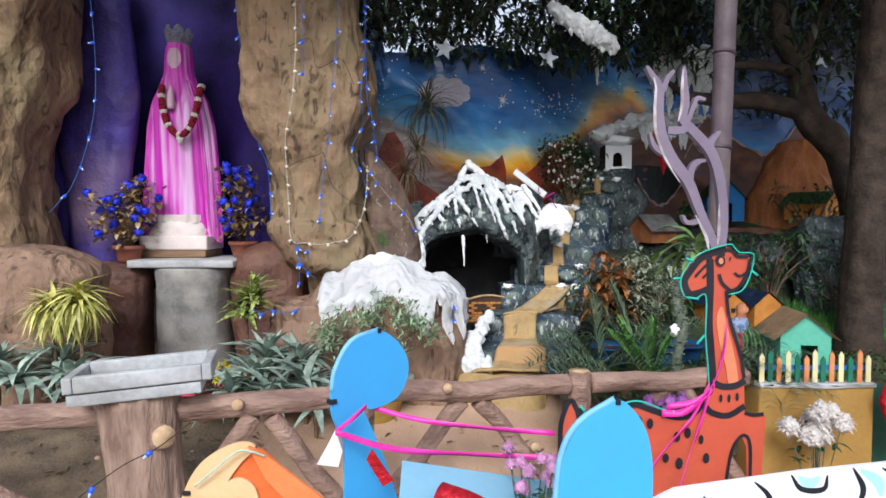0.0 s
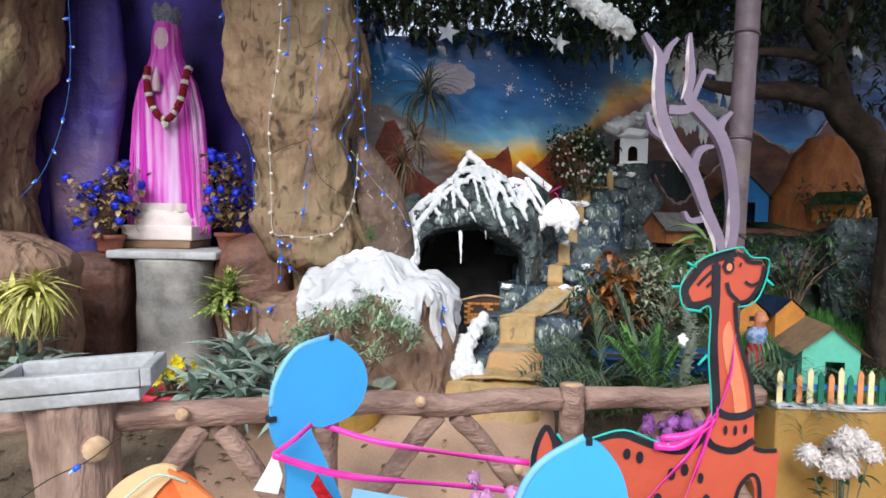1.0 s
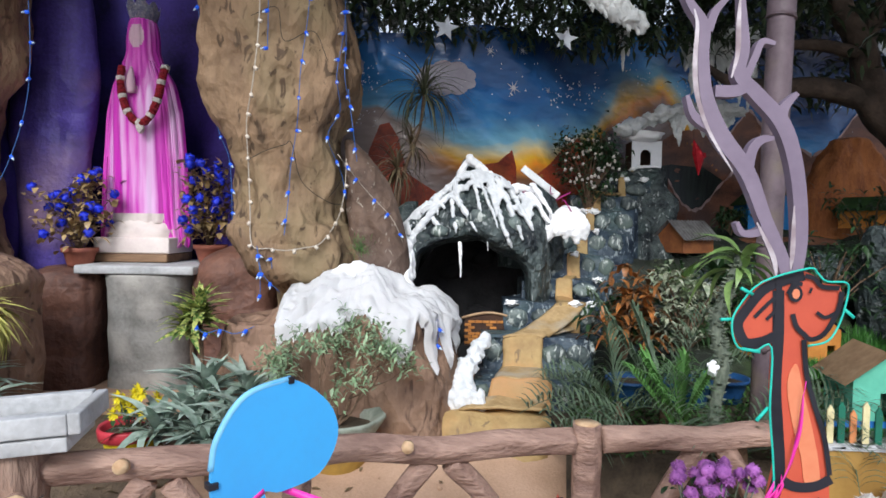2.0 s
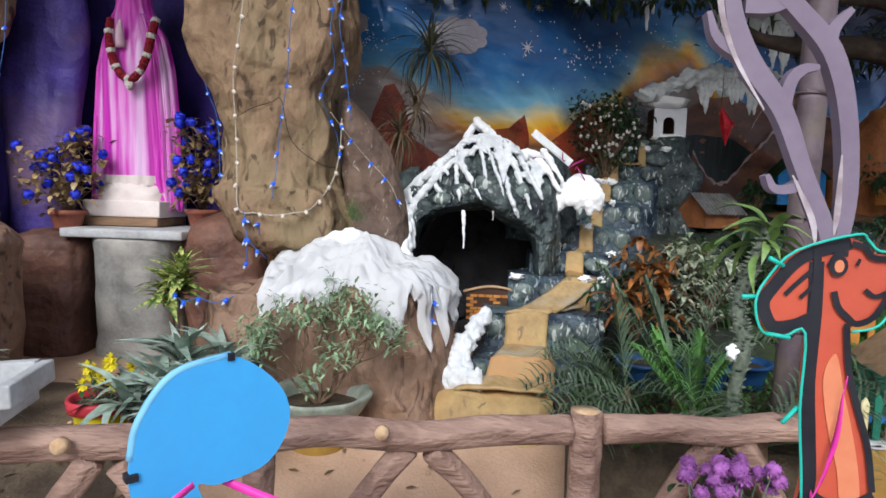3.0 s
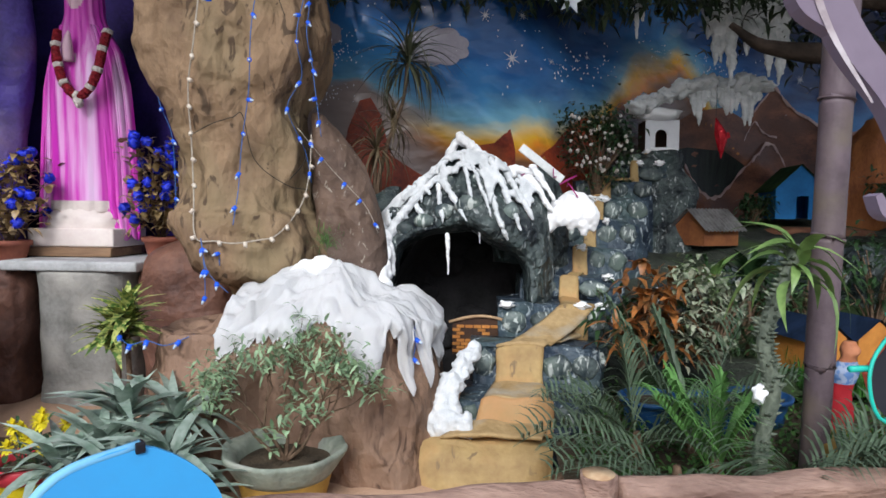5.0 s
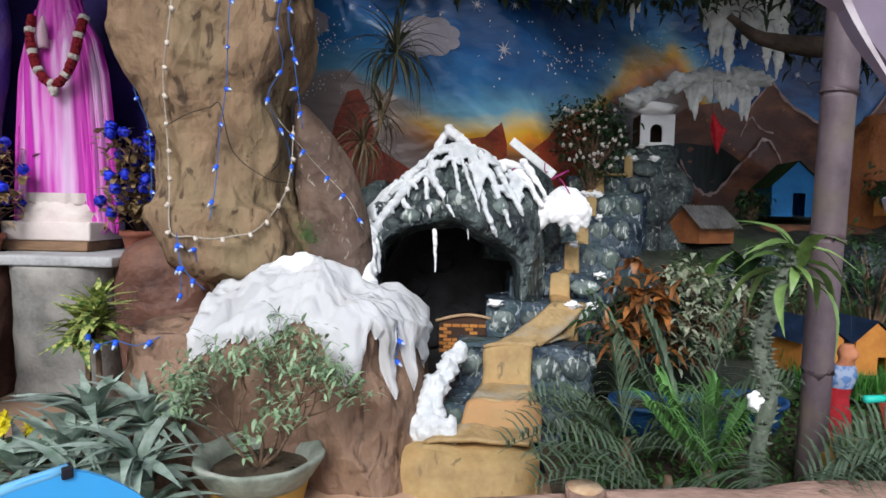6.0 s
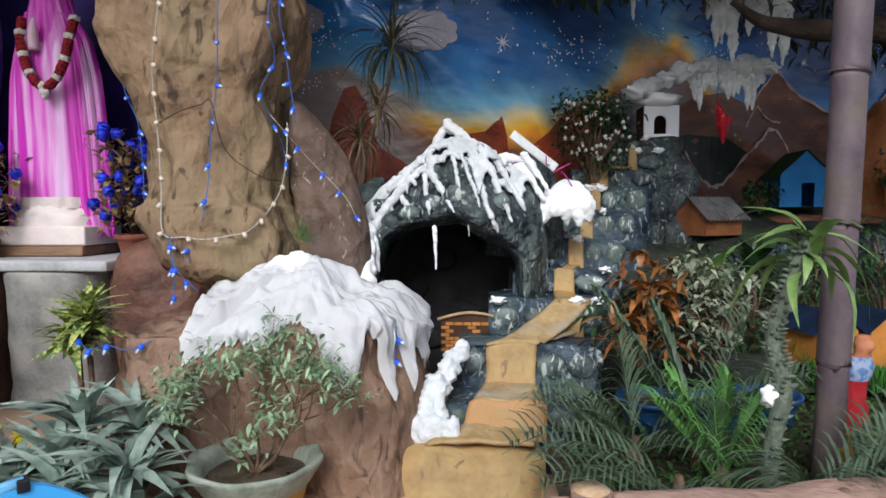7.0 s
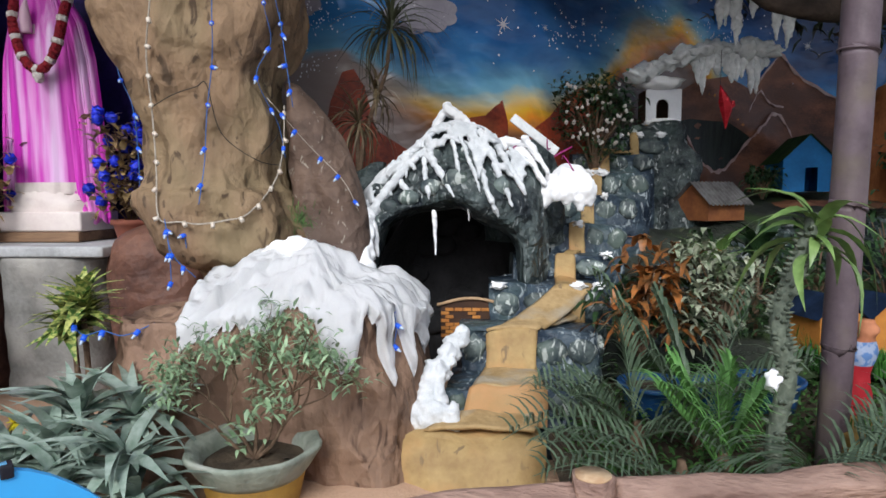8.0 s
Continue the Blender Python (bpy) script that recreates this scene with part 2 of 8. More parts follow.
def loft(bm, rings, n=40, k=6, amp=0.0, freq=2.0, seed=0.0, square=1.0, facet=0.0, cap=True, pleats=0, pleat=0.0):
    """A closed skin round rings of (z, x, y, rx, ry), with rugged or pleated relief."""
    rows = []
    for z, x, y, rx, ry in smooth_path(rings, k):
        row = []
        for i in range(n):
            a = 2 * math.pi * i / n
            c, s = math.cos(a), math.sin(a)
            c, s = math.copysign(abs(c) ** square, c), math.copysign(abs(s) ** square, s)
            f = 1.0
            if pleats:
                f += pleat * math.sin(a * pleats + 2 * math.sin(z * 3)) + 0.4 * pleat * math.sin(a * pleats * 1.7 + 1)
            v = Vector((x + max(rx, 0.002) * c * f, y + max(ry, 0.002) * s * f, z))
            if amp:
                q = v * freq + Vector((seed, seed * 1.7, seed * 0.6))
                d = noise.noise(q) + 0.5 * noise.noise(q * 2.1) + 0.22 * noise.noise(q * 5) - 1.5 * abs(noise.noise(q * 0.9 + Vector((7, 3, 1)))) - 0.6 * abs(noise.noise(q * 2.3 + Vector((2, 9, 4)))) + 0.45
                if facet:
                    d = 0.35 * d + facet * crumple(q)
                out = Vector((c, s, 0.25 * math.sin(z * 7 + a)))
                v += out * d * amp
            row.append(bm.verts.new(v))
        rows.append(row)
    for a, b in zip(rows, rows[1:]):
        for i in range(n):
            bm.faces.new((a[i], a[(i + 1) % n], b[(i + 1) % n], b[i]))
    if cap:
        bm.faces.new(rows[0][::-1])
        bm.faces.new(rows[-1])
    return bm


def tube(bm, pts, radii, n=8, k=4, rough_amp=0.0, seed=0.0, ends=True):
    """A round bar along points; radii one number or one for each point."""
    if not isinstance(radii, (list, tuple)):
        radii = [radii] * len(pts)
    line = smooth_path([(*p, r) for p, r in zip(pts, radii)], k) if len(pts) > 2 or k > 1 else [np.array((*p, r)) for p, r in zip(pts, radii)]
    rows, up = [], None
    for i, q in enumerate(line):
        a, b = line[max(i - 1, 0)], line[min(i + 1, len(line) - 1)]
        d = Vector(b[:3] - a[:3])
        d = d.normalized() if d.length > 1e-9 else Vector((0, 0, 1))
        if up is None:
            up = Vector((0, 0, 1)) if abs(d.z) < 0.9 else Vector((1, 0, 0))
        side = d.cross(up).normalized()
        up = side.cross(d).normalized()
        row = []
        for j in range(n):
            w = 2 * math.pi * j / n
            o = side * math.cos(w) + up * math.sin(w)
            r = q[3]
            c = Vector(q[:3])
            if rough_amp:
                s = (c + o * r) * 9 + Vector((seed, seed, seed))
                r *= 1 + rough_amp * (noise.noise(Vector((s.x * 0.5, s.y, s.z))) + 0.6 * math.sin(w * 5 + 3 * noise.noise(c * 6)))
            row.append(bm.verts.new(c + o * r))
        rows.append(row)
    for a, b in zip(rows, rows[1:]):
        for j in range(n):
            bm.faces.new((a[j], a[(j + 1) % n], b[(j + 1) % n], b[j]))
    if ends:
        bm.faces.new(rows[0][::-1])
        bm.faces.new(rows[-1])
    return bm


def box(bm, x0, x1, y0, y1, z0, z1, bevel=0.0):
    vs = [bm.verts.new((x, y, z)) for x in (x0, x1) for y in (y0, y1) for z in (z0, z1)]
    fs = [bm.faces.new([vs[i] for i in f]) for f in ((0, 1, 3, 2), (4, 6, 7, 5), (0, 4, 5, 1), (2, 3, 7, 6), (0, 2, 6, 4), (1, 5, 7, 3))]
    if bevel:
        es = list({e for f in fs for e in f.edges})
        bmesh.ops.bevel(bm, geom=es, offset=bevel, segments=2, affect="EDGES", profile=0.6)
    return bm


def plate(bm, outline, thick, y=0.0, bevel=0.0):
    """A board cut to an outline of (x, z), standing across y."""
    a = [bm.verts.new((x, y - thick / 2, z)) for x, z in outline]
    b = [bm.verts.new((x, y + thick / 2, z)) for x, z in outline]
    n = len(outline)
    for i, j, k in geometry.tessellate_polygon([[Vector((x, z, 0)) for x, z in outline]]):
        bm.faces.new((a[i], a[j], a[k]))
        bm.faces.new((b[k], b[j], b[i]))
    for i in range(n):
        bm.faces.new((a[i], b[i], b[(i + 1) % n], a[(i + 1) % n]))
    return bm


def closed(pts, k=5):
    """A smooth closed outline."""
    m = len(pts)
    p = [np.array(q, float) for q in pts]
    out = []
    for i in range(m):
        a, b, c, d = p[i - 1], p[i], p[(i + 1) % m], p[(i + 2) % m]
        for j in range(k):
            t = j / k
            out.append(tuple(0.5 * (2 * b + (c - a) * t + (2 * a - 5 * b + 4 * c - d) * t * t + (3 * b - a - 3 * c + d) * t ** 3)))
    return out


def moved(ob, m):
    ob.matrix_basis = m
    return ob


def sheet(bm, f, nu, nv):
    """A grid sheet from f(u, v), both 0 to 1."""
    g = [[bm.verts.new(f(i / nu, j / nv)) for j in range(nv + 1)] for i in range(nu + 1)]
    for i in range(nu):
        for j in range(nv):
            bm.faces.new((g[i][j], g[i + 1][j], g[i + 1][j + 1], g[i][j + 1]))
    return bm


rnd = random.Random(7)

# ---- ground ----
def ground_z(x, y):
    """Paving at nought, a sandy bed that climbs behind the rustic fence."""
    fence_y = 2.98 + 0.27 * x if x < 0.9 else 3.2 + 0.2 * (x - 0.9)
    d = y - fence_y
    if d <= 0.05:
        base = 0.0
    else:
        s = min(1.0, (d - 0.05) / 0.9)
        base = 0.36 * s * s * (3 - 2 * s)
    return base + 0.018 * noise.noise(Vector((x * 2.5, y * 2.5, 0)))


bm = bmesh.new()
sheet(bm, lambda u, v: Vector((-7 + 14 * u, 2.6 + 6.5 * v, ground_z(-7 + 14 * u, 2.6 + 6.5 * v))), 140, 80)
solo("ground", bm, SAND, "reddish sandy bed rising behind the log fence", "ground", "structure")
bm = bmesh.new()
sheet(bm, lambda u, v: Vector((-400 + 800 * u, -400 + 800 * v, -0.03)), 4, 4)
solo("pavement", bm, PAVE, "flat grey cement paving of the yard", "paving", "structure", smooth=False)

DIRT = mat("brown_dirt", (0.20, 0.145, 0.095), (0.09, 0.065, 0.045), rough=0.95, scale=6, bump=0.8, fine=60)
bm = bmesh.new()
def dirt(u, v):
    y = 2.72 + 1.6 * v
    right = -1.05 - 0.25 * v + 0.16 * noise.noise(Vector((y * 4, 1, 0))) + 0.06 * noise.noise(Vector((y * 13, 1, 0)))
    x = -5 + (right + 5) * u
    return Vector((x, y, ground_z(x, y) + 0.007))
sheet(bm, dirt, 70, 36)
solo("dirt_patch", bm, DIRT, "bare brown dirt under the plants", "ground", "structure")

# ---- the painted backdrop ----
BACK = smooth_path([(-6.5, 5.9), (-3, 5.95), (-0.6, 5.95), (0.5, 6.1), (1.3, 6.8), (2.1, 7.5), (3.2, 8.0), (5, 8.3), (8, 8.4)], 8)
BX, BY = [p[0] for p in BACK], [p[1] for p in BACK]


def back_y(x):
    return float(np.interp(x, BX, BY))


def band_z(x):
    """Height of the painted sunset over the backdrop's length."""
    return float(np.interp(x, (-3, -0.6, 0.0, 0.5, 0.9, 1.3, 1.7, 2.2, 3, 8), (2.35, 2.40, 2.25, 2.16, 2.2, 2.4, 2.85, 3.1, 2.2, 2.2)))


def back_point(x, z, off=0.0):
    """The cloth hangs in slanting swags that gather towards the pole side."""
    s = (x + 1.25 * z) * 2.1 + 0.7 * math.sin(z * 2.2 + x) + 0.6 * noise.noise(Vector((x * 0.9, z * 0.9, 3)))
    swag = abs(math.sin(s)) ** 0.7
    s2 = (x - 0.7 * z) * 4.3 + 1.5 * noise.noise(Vector((x, z, 9)))
    fold = 0.085 * (swag - 0.6) + 0.022 * math.sin(s2) + 0.03 * noise.noise(Vector((x * 1.6, z * 1.3, 3))) + 0.012 * noise.noise(Vector((x * 5, z * 4, 5)))
    return Vector((x, back_y(x) + fold - off, z))


m = bpy.data.materials.new("painted_cloth")
m.use_nodes = True
n, l = m.node_tree.nodes, m.node_tree.links
at = n.new("ShaderNodeUVMap")
sep = n.new("ShaderNodeSeparateXYZ")
l.new(at.outputs[0], sep.inputs[0])
no = n.new("ShaderNodeTexNoise")
no.inputs["Scale"].default_value, no.inputs["Detail"].default_value = 1.3, 4
mpb = n.new("ShaderNodeMapping")
mpb.inputs["Rotation"].default_value, mpb.inputs["Scale"].default_value = (0, radians(38), 0), (0.8, 1.0, 1.7)
geo = n.new("ShaderNodeNewGeometry")
l.new(geo.outputs["Position"], mpb.inputs[0])
l.new(mpb.outputs[0], no.inputs[0])
ad = n.new("ShaderNodeMath")
ad.operation = "MULTIPLY_ADD"
ad.inputs[1].default_value = 0.34
l.new(no.outputs[0], ad.inputs[0])
l.new(sep.outputs[1], ad.inputs[2])
rp = n.new("ShaderNodeValToRGB")
E = rp.color_ramp.elements
E[0].position, E[0].color = 0.0, (0.20, 0.155, 0.15, 1)
E[1].position, E[1].color = 1.0, (0.006, 0.012, 0.045, 1)
for pos, c in ((0.10, (0.26, 0.12, 0.06)), (0.15, (0.62, 0.24, 0.03)), (0.20, (0.72, 0.42, 0.05)), (0.255, (0.55, 0.50, 0.30)), (0.31, (0.15, 0.38, 0.56)), (0.42, (0.045, 0.22, 0.54)), (0.55, (0.026, 0.135, 0.40)), (0.72, (0.016, 0.07, 0.23))):
    e = E.new(pos)
    e.color = (*c, 1)
l.new(ad.outputs[0], rp.inputs[0])
b = n["Principled BSDF"]
# broad light and dark brush sweeps in the blue
sw = n.new("ShaderNodeTexNoise")
sw.inputs["Scale"].default_value, sw.inputs["Detail"].default_value, sw.inputs["Distortion"].default_value = 1.1, 5, 0.8
l.new(mpb.outputs[0], sw.inputs[0])
swr = n.new("ShaderNodeValToRGB")
swr.color_ramp.elements[0].position, swr.color_ramp.elements[1].position = 0.36, 0.64
swr.color_ramp.elements[0].color, swr.color_ramp.elements[1].color = (0.55, 0.55, 0.6, 1), (1.75, 1.6, 1.4, 1)
l.new(sw.outputs[0], swr.inputs[0])
swm = n.new("ShaderNodeMixRGB")
swm.blend_type, swm.inputs[0].default_value = "MULTIPLY", 1.0
l.new(rp.outputs[0], swm.inputs[1])
l.new(swr.outputs[0], swm.inputs[2])
# pale mauve cloud bank where the cloth runs behind the pillar
bank = n.new("ShaderNodeMapRange")
bank.inputs[1].default_value, bank.inputs[2].default_value, bank.inputs[3].default_value, bank.inputs[4].default_value = -0.32, 0.05, 1.0, 0.0
l.new(sep.outputs[0], bank.inputs[0])
low = n.new("ShaderNodeMapRange")
low.inputs[1].default_value, low.inputs[2].default_value, low.inputs[3].default_value, low.inputs[4].default_value = 0.30, 0.33, 1.0, 0.0
l.new(ad.outputs[0], low.inputs[0])
both = n.new("ShaderNodeMath")
both.operation = "MULTIPLY"
l.new(bank.outputs[0], both.inputs[0])
l.new(low.outputs[0], both.inputs[1])
bmix = n.new("ShaderNodeMixRGB")
bmix.inputs[2].default_value = (0.34, 0.27, 0.25, 1)
l.new(both.outputs[0], bmix.inputs[0])
l.new(swm.outputs[0], bmix.inputs[1])
l.new(bmix.outputs[0], b.inputs["Base Color"])
b.inputs["Roughness"].default_value, b.inputs["Specular IOR Level"].default_value = 0.26, 0.6
bp = n.new("ShaderNodeBump")
bp.inputs["Strength"].default_value, bp.inputs["Distance"].default_value = 0.65, 0.05
no2 = n.new("ShaderNodeTexNoise")
no2.inputs["Scale"].default_value = 4.5
l.new(mpb.outputs[0], no2.inputs[0])
l.new(no2.outputs[0], bp.inputs["Height"])
l.new(bp.outputs[0], b.inputs["Normal"])
CLOTH = m

bm = bmesh.new()
NU, NV, TOP = 260, 80, 3.16
uvl = bm.loops.layers.uv.new("UVMap")
grid = []
for i in range(NU + 1):
    x = -6.4 + 14 * i / NU
    top = TOP + 0.04 * math.sin(x * 2.1) + (0.9 if x > 2.2 else 0.0) * min(1, (x - 2.2) / 0.6) + (0.25 if x < -0.6 else 0) + 0.5 * min(1, max(0, (x - 0.9) / 0.5))
    grid.append([bm.verts.new(back_point(x, 0.2 + (top - 0.2) * j / NV)) for j in range(NV + 1)])
for i in range(NU):
    for j in range(NV):
        f = bm.faces.new((grid[i][j], grid[i + 1][j], grid[i + 1][j + 1], grid[i][j + 1]))
        for lp in f.loops:
            c = lp.vert.co
            lp[uvl].uv = (c.x, (c.z - band_z(c.x)) * 0.62 + 0.08)
backdrop = solo("backdrop", bm, CLOTH, "hanging cloth painted with blue starry sky and sunset", "backdrop", "structure")

# ---- grotto rocks ----
def boulder(name, rings, material, label, category="rock", n=56, k=7, amp=0.05, freq=2.2, seed=0.0, facet=0.7, square=0.8):
    return solo(name, loft(bmesh.new(), rings, n, k, amp, freq, seed, square, facet), material, label, category)


PILLAR_RINGS = [(0.95, -0.86, 4.98, 0.24, 0.28), (1.10, -0.86, 4.92, 0.27, 0.33), (1.20, -0.89, 4.88, 0.34, 0.40), (1.33, -0.925, 4.86, 0.385, 0.43), (1.50, -0.985, 4.86, 0.385, 0.44), (1.56, -1.0, 4.87, 0.355, 0.40), (1.80, -1.01, 4.87, 0.335, 0.38), (2.06, -1.015, 4.87, 0.335, 0.39),
                (2.20, -1.01, 4.86, 0.40, 0.43), (2.34, -1.035, 4.86, 0.46, 0.46), (2.52, -1.05, 4.86, 0.485, 0.46), (2.68, -1.08, 4.86, 0.45, 0.42), (3.1, -1.12, 4.86, 0.42, 0.40), (3.7, -1.12, 4.86, 0.44, 0.40)]
boulder("rock_pillar", PILLAR_RINGS, ROCK, "tall tan painted cement rock pillar beside the niche", n=120, k=9, amp=0.055, freq=2.4, seed=1.3, facet=1.1, square=0.7)
boulder("leaning_rock", [(0.5, -0.36, 4.97, 0.17, 0.2), (1.17, -0.385, 4.94, 0.175, 0.2), (1.36, -0.42, 4.93, 0.185, 0.19), (1.6, -0.47, 4.92, 0.165, 0.17), (1.8, -0.51, 4.92, 0.145, 0.15), (1.98, -0.56, 4.92, 0.10, 0.12), (2.08, -0.61, 4.92, 0.06, 0.08), (2.10, -0.62, 4.92, 0.02, 0.03)],
        ROCK_BROWN, "brown slab of rock leaning on the pillar", n=72, amp=0.03, seed=4.0, facet=1.0)
ROCK_AT = (-0.45, 4.42)
ROCK_ANG = (-180, -160, -148, -132, -110, -90, -70, -52, -42, -31, -15, 0, 30, 60, 90, 135, 180)
ROCK_FOOT = (0.82, 0.86, 0.88, 0.72, 0.52, 0.46, 0.50, 0.62, 0.70, 0.70, 0.68, 0.68, 0.62, 0.52, 0.46, 0.60, 0.82)
ROCK_BROW = (0.76, 0.80, 0.80, 0.58, 0.42, 0.37, 0.41, 0.50, 0.56, 0.56, 0.58, 0.58, 0.52, 0.42, 0.36, 0.50, 0.76)
ROCK_TOP = (0.97, 0.99, 0.98, 0.99, 1.00, 1.00, 1.02, 1.03, 1.05, 1.05, 1.0, 0.98, 1.0, 1.02, 1.02, 0.99, 0.97)


def rock_skin(deg, t, off=0.0):
    """The boulder's skin by compass angle and height: a steep foot to t = 0.5, then a shelf and a low dome."""
    foot, brow, h = (float(np.interp(deg, ROCK_ANG, k)) for k in (ROCK_FOOT, ROCK_BROW, ROCK_TOP))
    a = radians(deg)
    if t < 0.5:
        k = t / 0.5
        r, z = foot + (brow - foot) * k ** 1.3, 0.2 + (h - 0.2) * k
        n = Vector((math.cos(a), math.sin(a), 0.15))
    else:
        q = (t - 0.5) / 0.5
        r = brow * (1 - q)
        k = max(0.0, min(1.0, (0.56 - r) / 0.13))
        k = k * k * (3 - 2 * k) if brow > 0.52 else math.sin(q * math.pi / 2)
        top = 1.06 + 0.11 * math.exp(-((r * math.cos(a) + 0.04) / 0.30) ** 2)
        z = h + (top - h) * k
        w = min(1.0, q * 4)
        n = Vector((math.cos(a) * (1 - w), math.sin(a) * (1 - w), 0.15 + 0.85 * w))
    p = Vector((ROCK_AT[0] + r * math.cos(a), ROCK_AT[1] + r * math.sin(a), z))
    q = p * 3.1 + Vector((4, 1, 7))
    rough = 0.055 * crumple(q * 0.9) + 0.02 * noise.noise(p * 2.4) + 0.006 * noise.noise(p * 9)
    return p + n.normalized() * (rough + off)


bm = bmesh.new()
rows = [[bm.verts.new(rock_skin(-180 + 360 * i / 150, j / 60)) for j in range(60)] for i in range(150)]
for i in range(150):
    for j in range(59):
        bm.faces.new((rows[i][j], rows[(i + 1) % 150][j], rows[(i + 1) % 150][j + 1], rows[i][j + 1]))
bm.faces.new([r[-1] for r in rows])
solo("snow_topped_rock", bm, ROCK_PINK, "large brown boulder under cotton snow", "rock")
boulder("niche_side_rock", [(0.2, -3.6, 4.8, 0.60, 0.55), (1.3, -3.6, 4.8, 0.50, 0.5), (2.0, -3.62, 4.8, 0.52, 0.45), (2.9, -3.5, 4.8, 0.58, 0.5), (3.8, -3.45, 4.8, 0.6, 0.5)],
        ROCK, "tan painted rock at the niche's outer side", n=72, amp=0.08, seed=12.0, facet=1.1)
boulder("flat_boulder", [(0.2, -2.80, 4.15, 0.50, 0.4), (1.0, -2.80, 4.15, 0.46, 0.38), (1.2, -2.80, 4.15, 0.47, 0.36), (1.34, -2.84, 4.17, 0.30, 0.25), (1.38, -2.86, 4.17, 0.1, 0.1)],
        ROCK_PINK, "brown boulder with a flattened top", n=56, amp=0.05, seed=15.0)
boulder("dark_red_rock", [(0.3, -1.42, 5.15, 0.32, 0.3), (0.9, -1.45, 5.15, 0.34, 0.3), (1.25, -1.42, 5.15, 0.3, 0.25), (1.36, -1.4, 5.15, 0.15, 0.15)],
        ROCK_RED, "dark red-brown rock beside the pedestal", amp=0.05, seed=18.0)
boulder("dark_red_rock", [(0.3, -2.72, 5.1, 0.28, 0.25), (0.9, -2.72, 5.1, 0.28, 0.25), (1.12, -2.72, 5.1, 0.27, 0.22), (1.2, -2.72, 5.1, 0.12, 0.12)],
        ROCK_RED, "low dark red-brown rock at the pedestal foot", amp=0.04, seed=19.0)

# the niche: cloth-hung recess behind the statue
bm = bmesh.new()
def niche(u, v):
    a = math.pi * (1 - u)
    x, y = -2.3 + 1.05 * math.cos(a), 5.15 + 0.64 * math.sin(a)
    z = 0.9 + 3.0 * v
    w = 0.04 * math.sin(u * 40 + 2 * math.sin(z * 2)) * (0.5 + 0.5 * math.sin(u * 9 + 1)) + 0.05 * noise.noise(Vector((x * 3, y * 3, z)))
    return Vector((x + w * math.cos(a), y + w, z))
sheet(bm, niche, 90, 24)
solo("niche_drape", bm, VIOLET, "deep violet cloth lining the statue's niche", "drape")
bm = bmesh.new()
loft(bm, [(0.95, -3.02, 5.36, 0.24, 0.13), (1.6, -3.0, 5.36, 0.27, 0.15), (2.3, -2.98, 5.36, 0.32, 0.15), (3.0, -2.92, 5.36, 0.27, 0.13), (3.8, -2.9, 5.36, 0.2, 0.1)], 60, 5, 0.05, 2.5, 3.0, 0.9, 0.5)
solo("violet_rock", bm, mat("lavender_sheet", (0.075, 0.05, 0.27), (0.03, 0.02, 0.11), rough=0.55, scale=2.5, bump=0.5, stain_or_sheen=(0.19, 0.12, 0.20), crease=2.5), "violet sheeted rock beside the statue", "rock")

# pedestal
ped = thing("pedestal", "grey cement pedestal with a rough pale top", "pedestal", (0, 0, 0))
part("column", loft(bmesh.new(), [(0.2, -2.08, 5.12, 0.30, 0.24), (0.5, -2.08, 5.12, 0.28, 0.23), (1.0, -2.07, 5.12, 0.285, 0.25), (1.16, -2.06, 5.12, 0.30, 0.26)], 48, 6, 0.02, 5, 2, 0.55, 0.5), CEMENT, ped)
part("top_slab", box(bmesh.new(), -2.52, -1.68, 4.86, 5.66, 1.165, 1.225, 0.012), SLAB, ped)

# ---- log fence ----
fence = thing("log_fence", "rustic cement log fence with crossed braces", "fence", (0, 0, 0))
def log(name, a, b, r, label=""):
    mid = [tuple(np.array(a) + (np.array(b) - np.array(a)) * f + np.array((0, 0, 0.012 * math.sin(9 * f + a[0])))) for f in (0, 0.25, 0.5, 0.75, 1)]
    mid[0], mid[-1] = a, b
    return part(name, tube(bmesh.new(), mid, r, 26, 12, 0.11, a[0] * 3), LOG, fence, label)


def fence_y(x):
    return 2.99 + 0.27 * x if x < 0.7 else 3.18 + 0.2 * (x - 0.7)


log("rail", (-3.4, 2.30, 0.66), (-0.42, 2.87, 0.725), 0.052)
log("rail", (-0.40, 2.875, 0.725), (0.62, 3.16, 0.70), 0.05)
log("rail", (0.74, 3.19, 0.70), (1.62, 3.36, 0.685), 0.05)
log("post", (0.68, 3.175, -0.05), (0.68, 3.175, 0.765), 0.055)
log("post", (-0.40, 2.90, -0.05), (-0.40, 2.90, 0.76), 0.05)
for x0, x1, xm in ((-0.36, 0.6, 0.10), (0.78, 1.6, 1.2), (-1.28, -0.45, -0.85), (-2.9, -1.5, -2.2)):
    log("brace", (x0, fence_y(x0) + 0.01, 0.12), (xm - 0.03, fence_y(xm) + 0.01, 0.66), 0.042)
    log("brace", (x1, fence_y(x1) + 0.02, 0.12), (xm + 0.05, fence_y(xm) + 0.02, 0.65), 0.042)

# cut log ends and stubs
def disc(bm, c, d, r, thick=0.012, n=14):
    """A cut end: a short bar from c along d."""
    d = Vector(d).normalized()
    return tube(bm, [tuple(Vector(c)), tuple(Vector(c) + d * thick)], r, n, 1, 0.04, c[0])


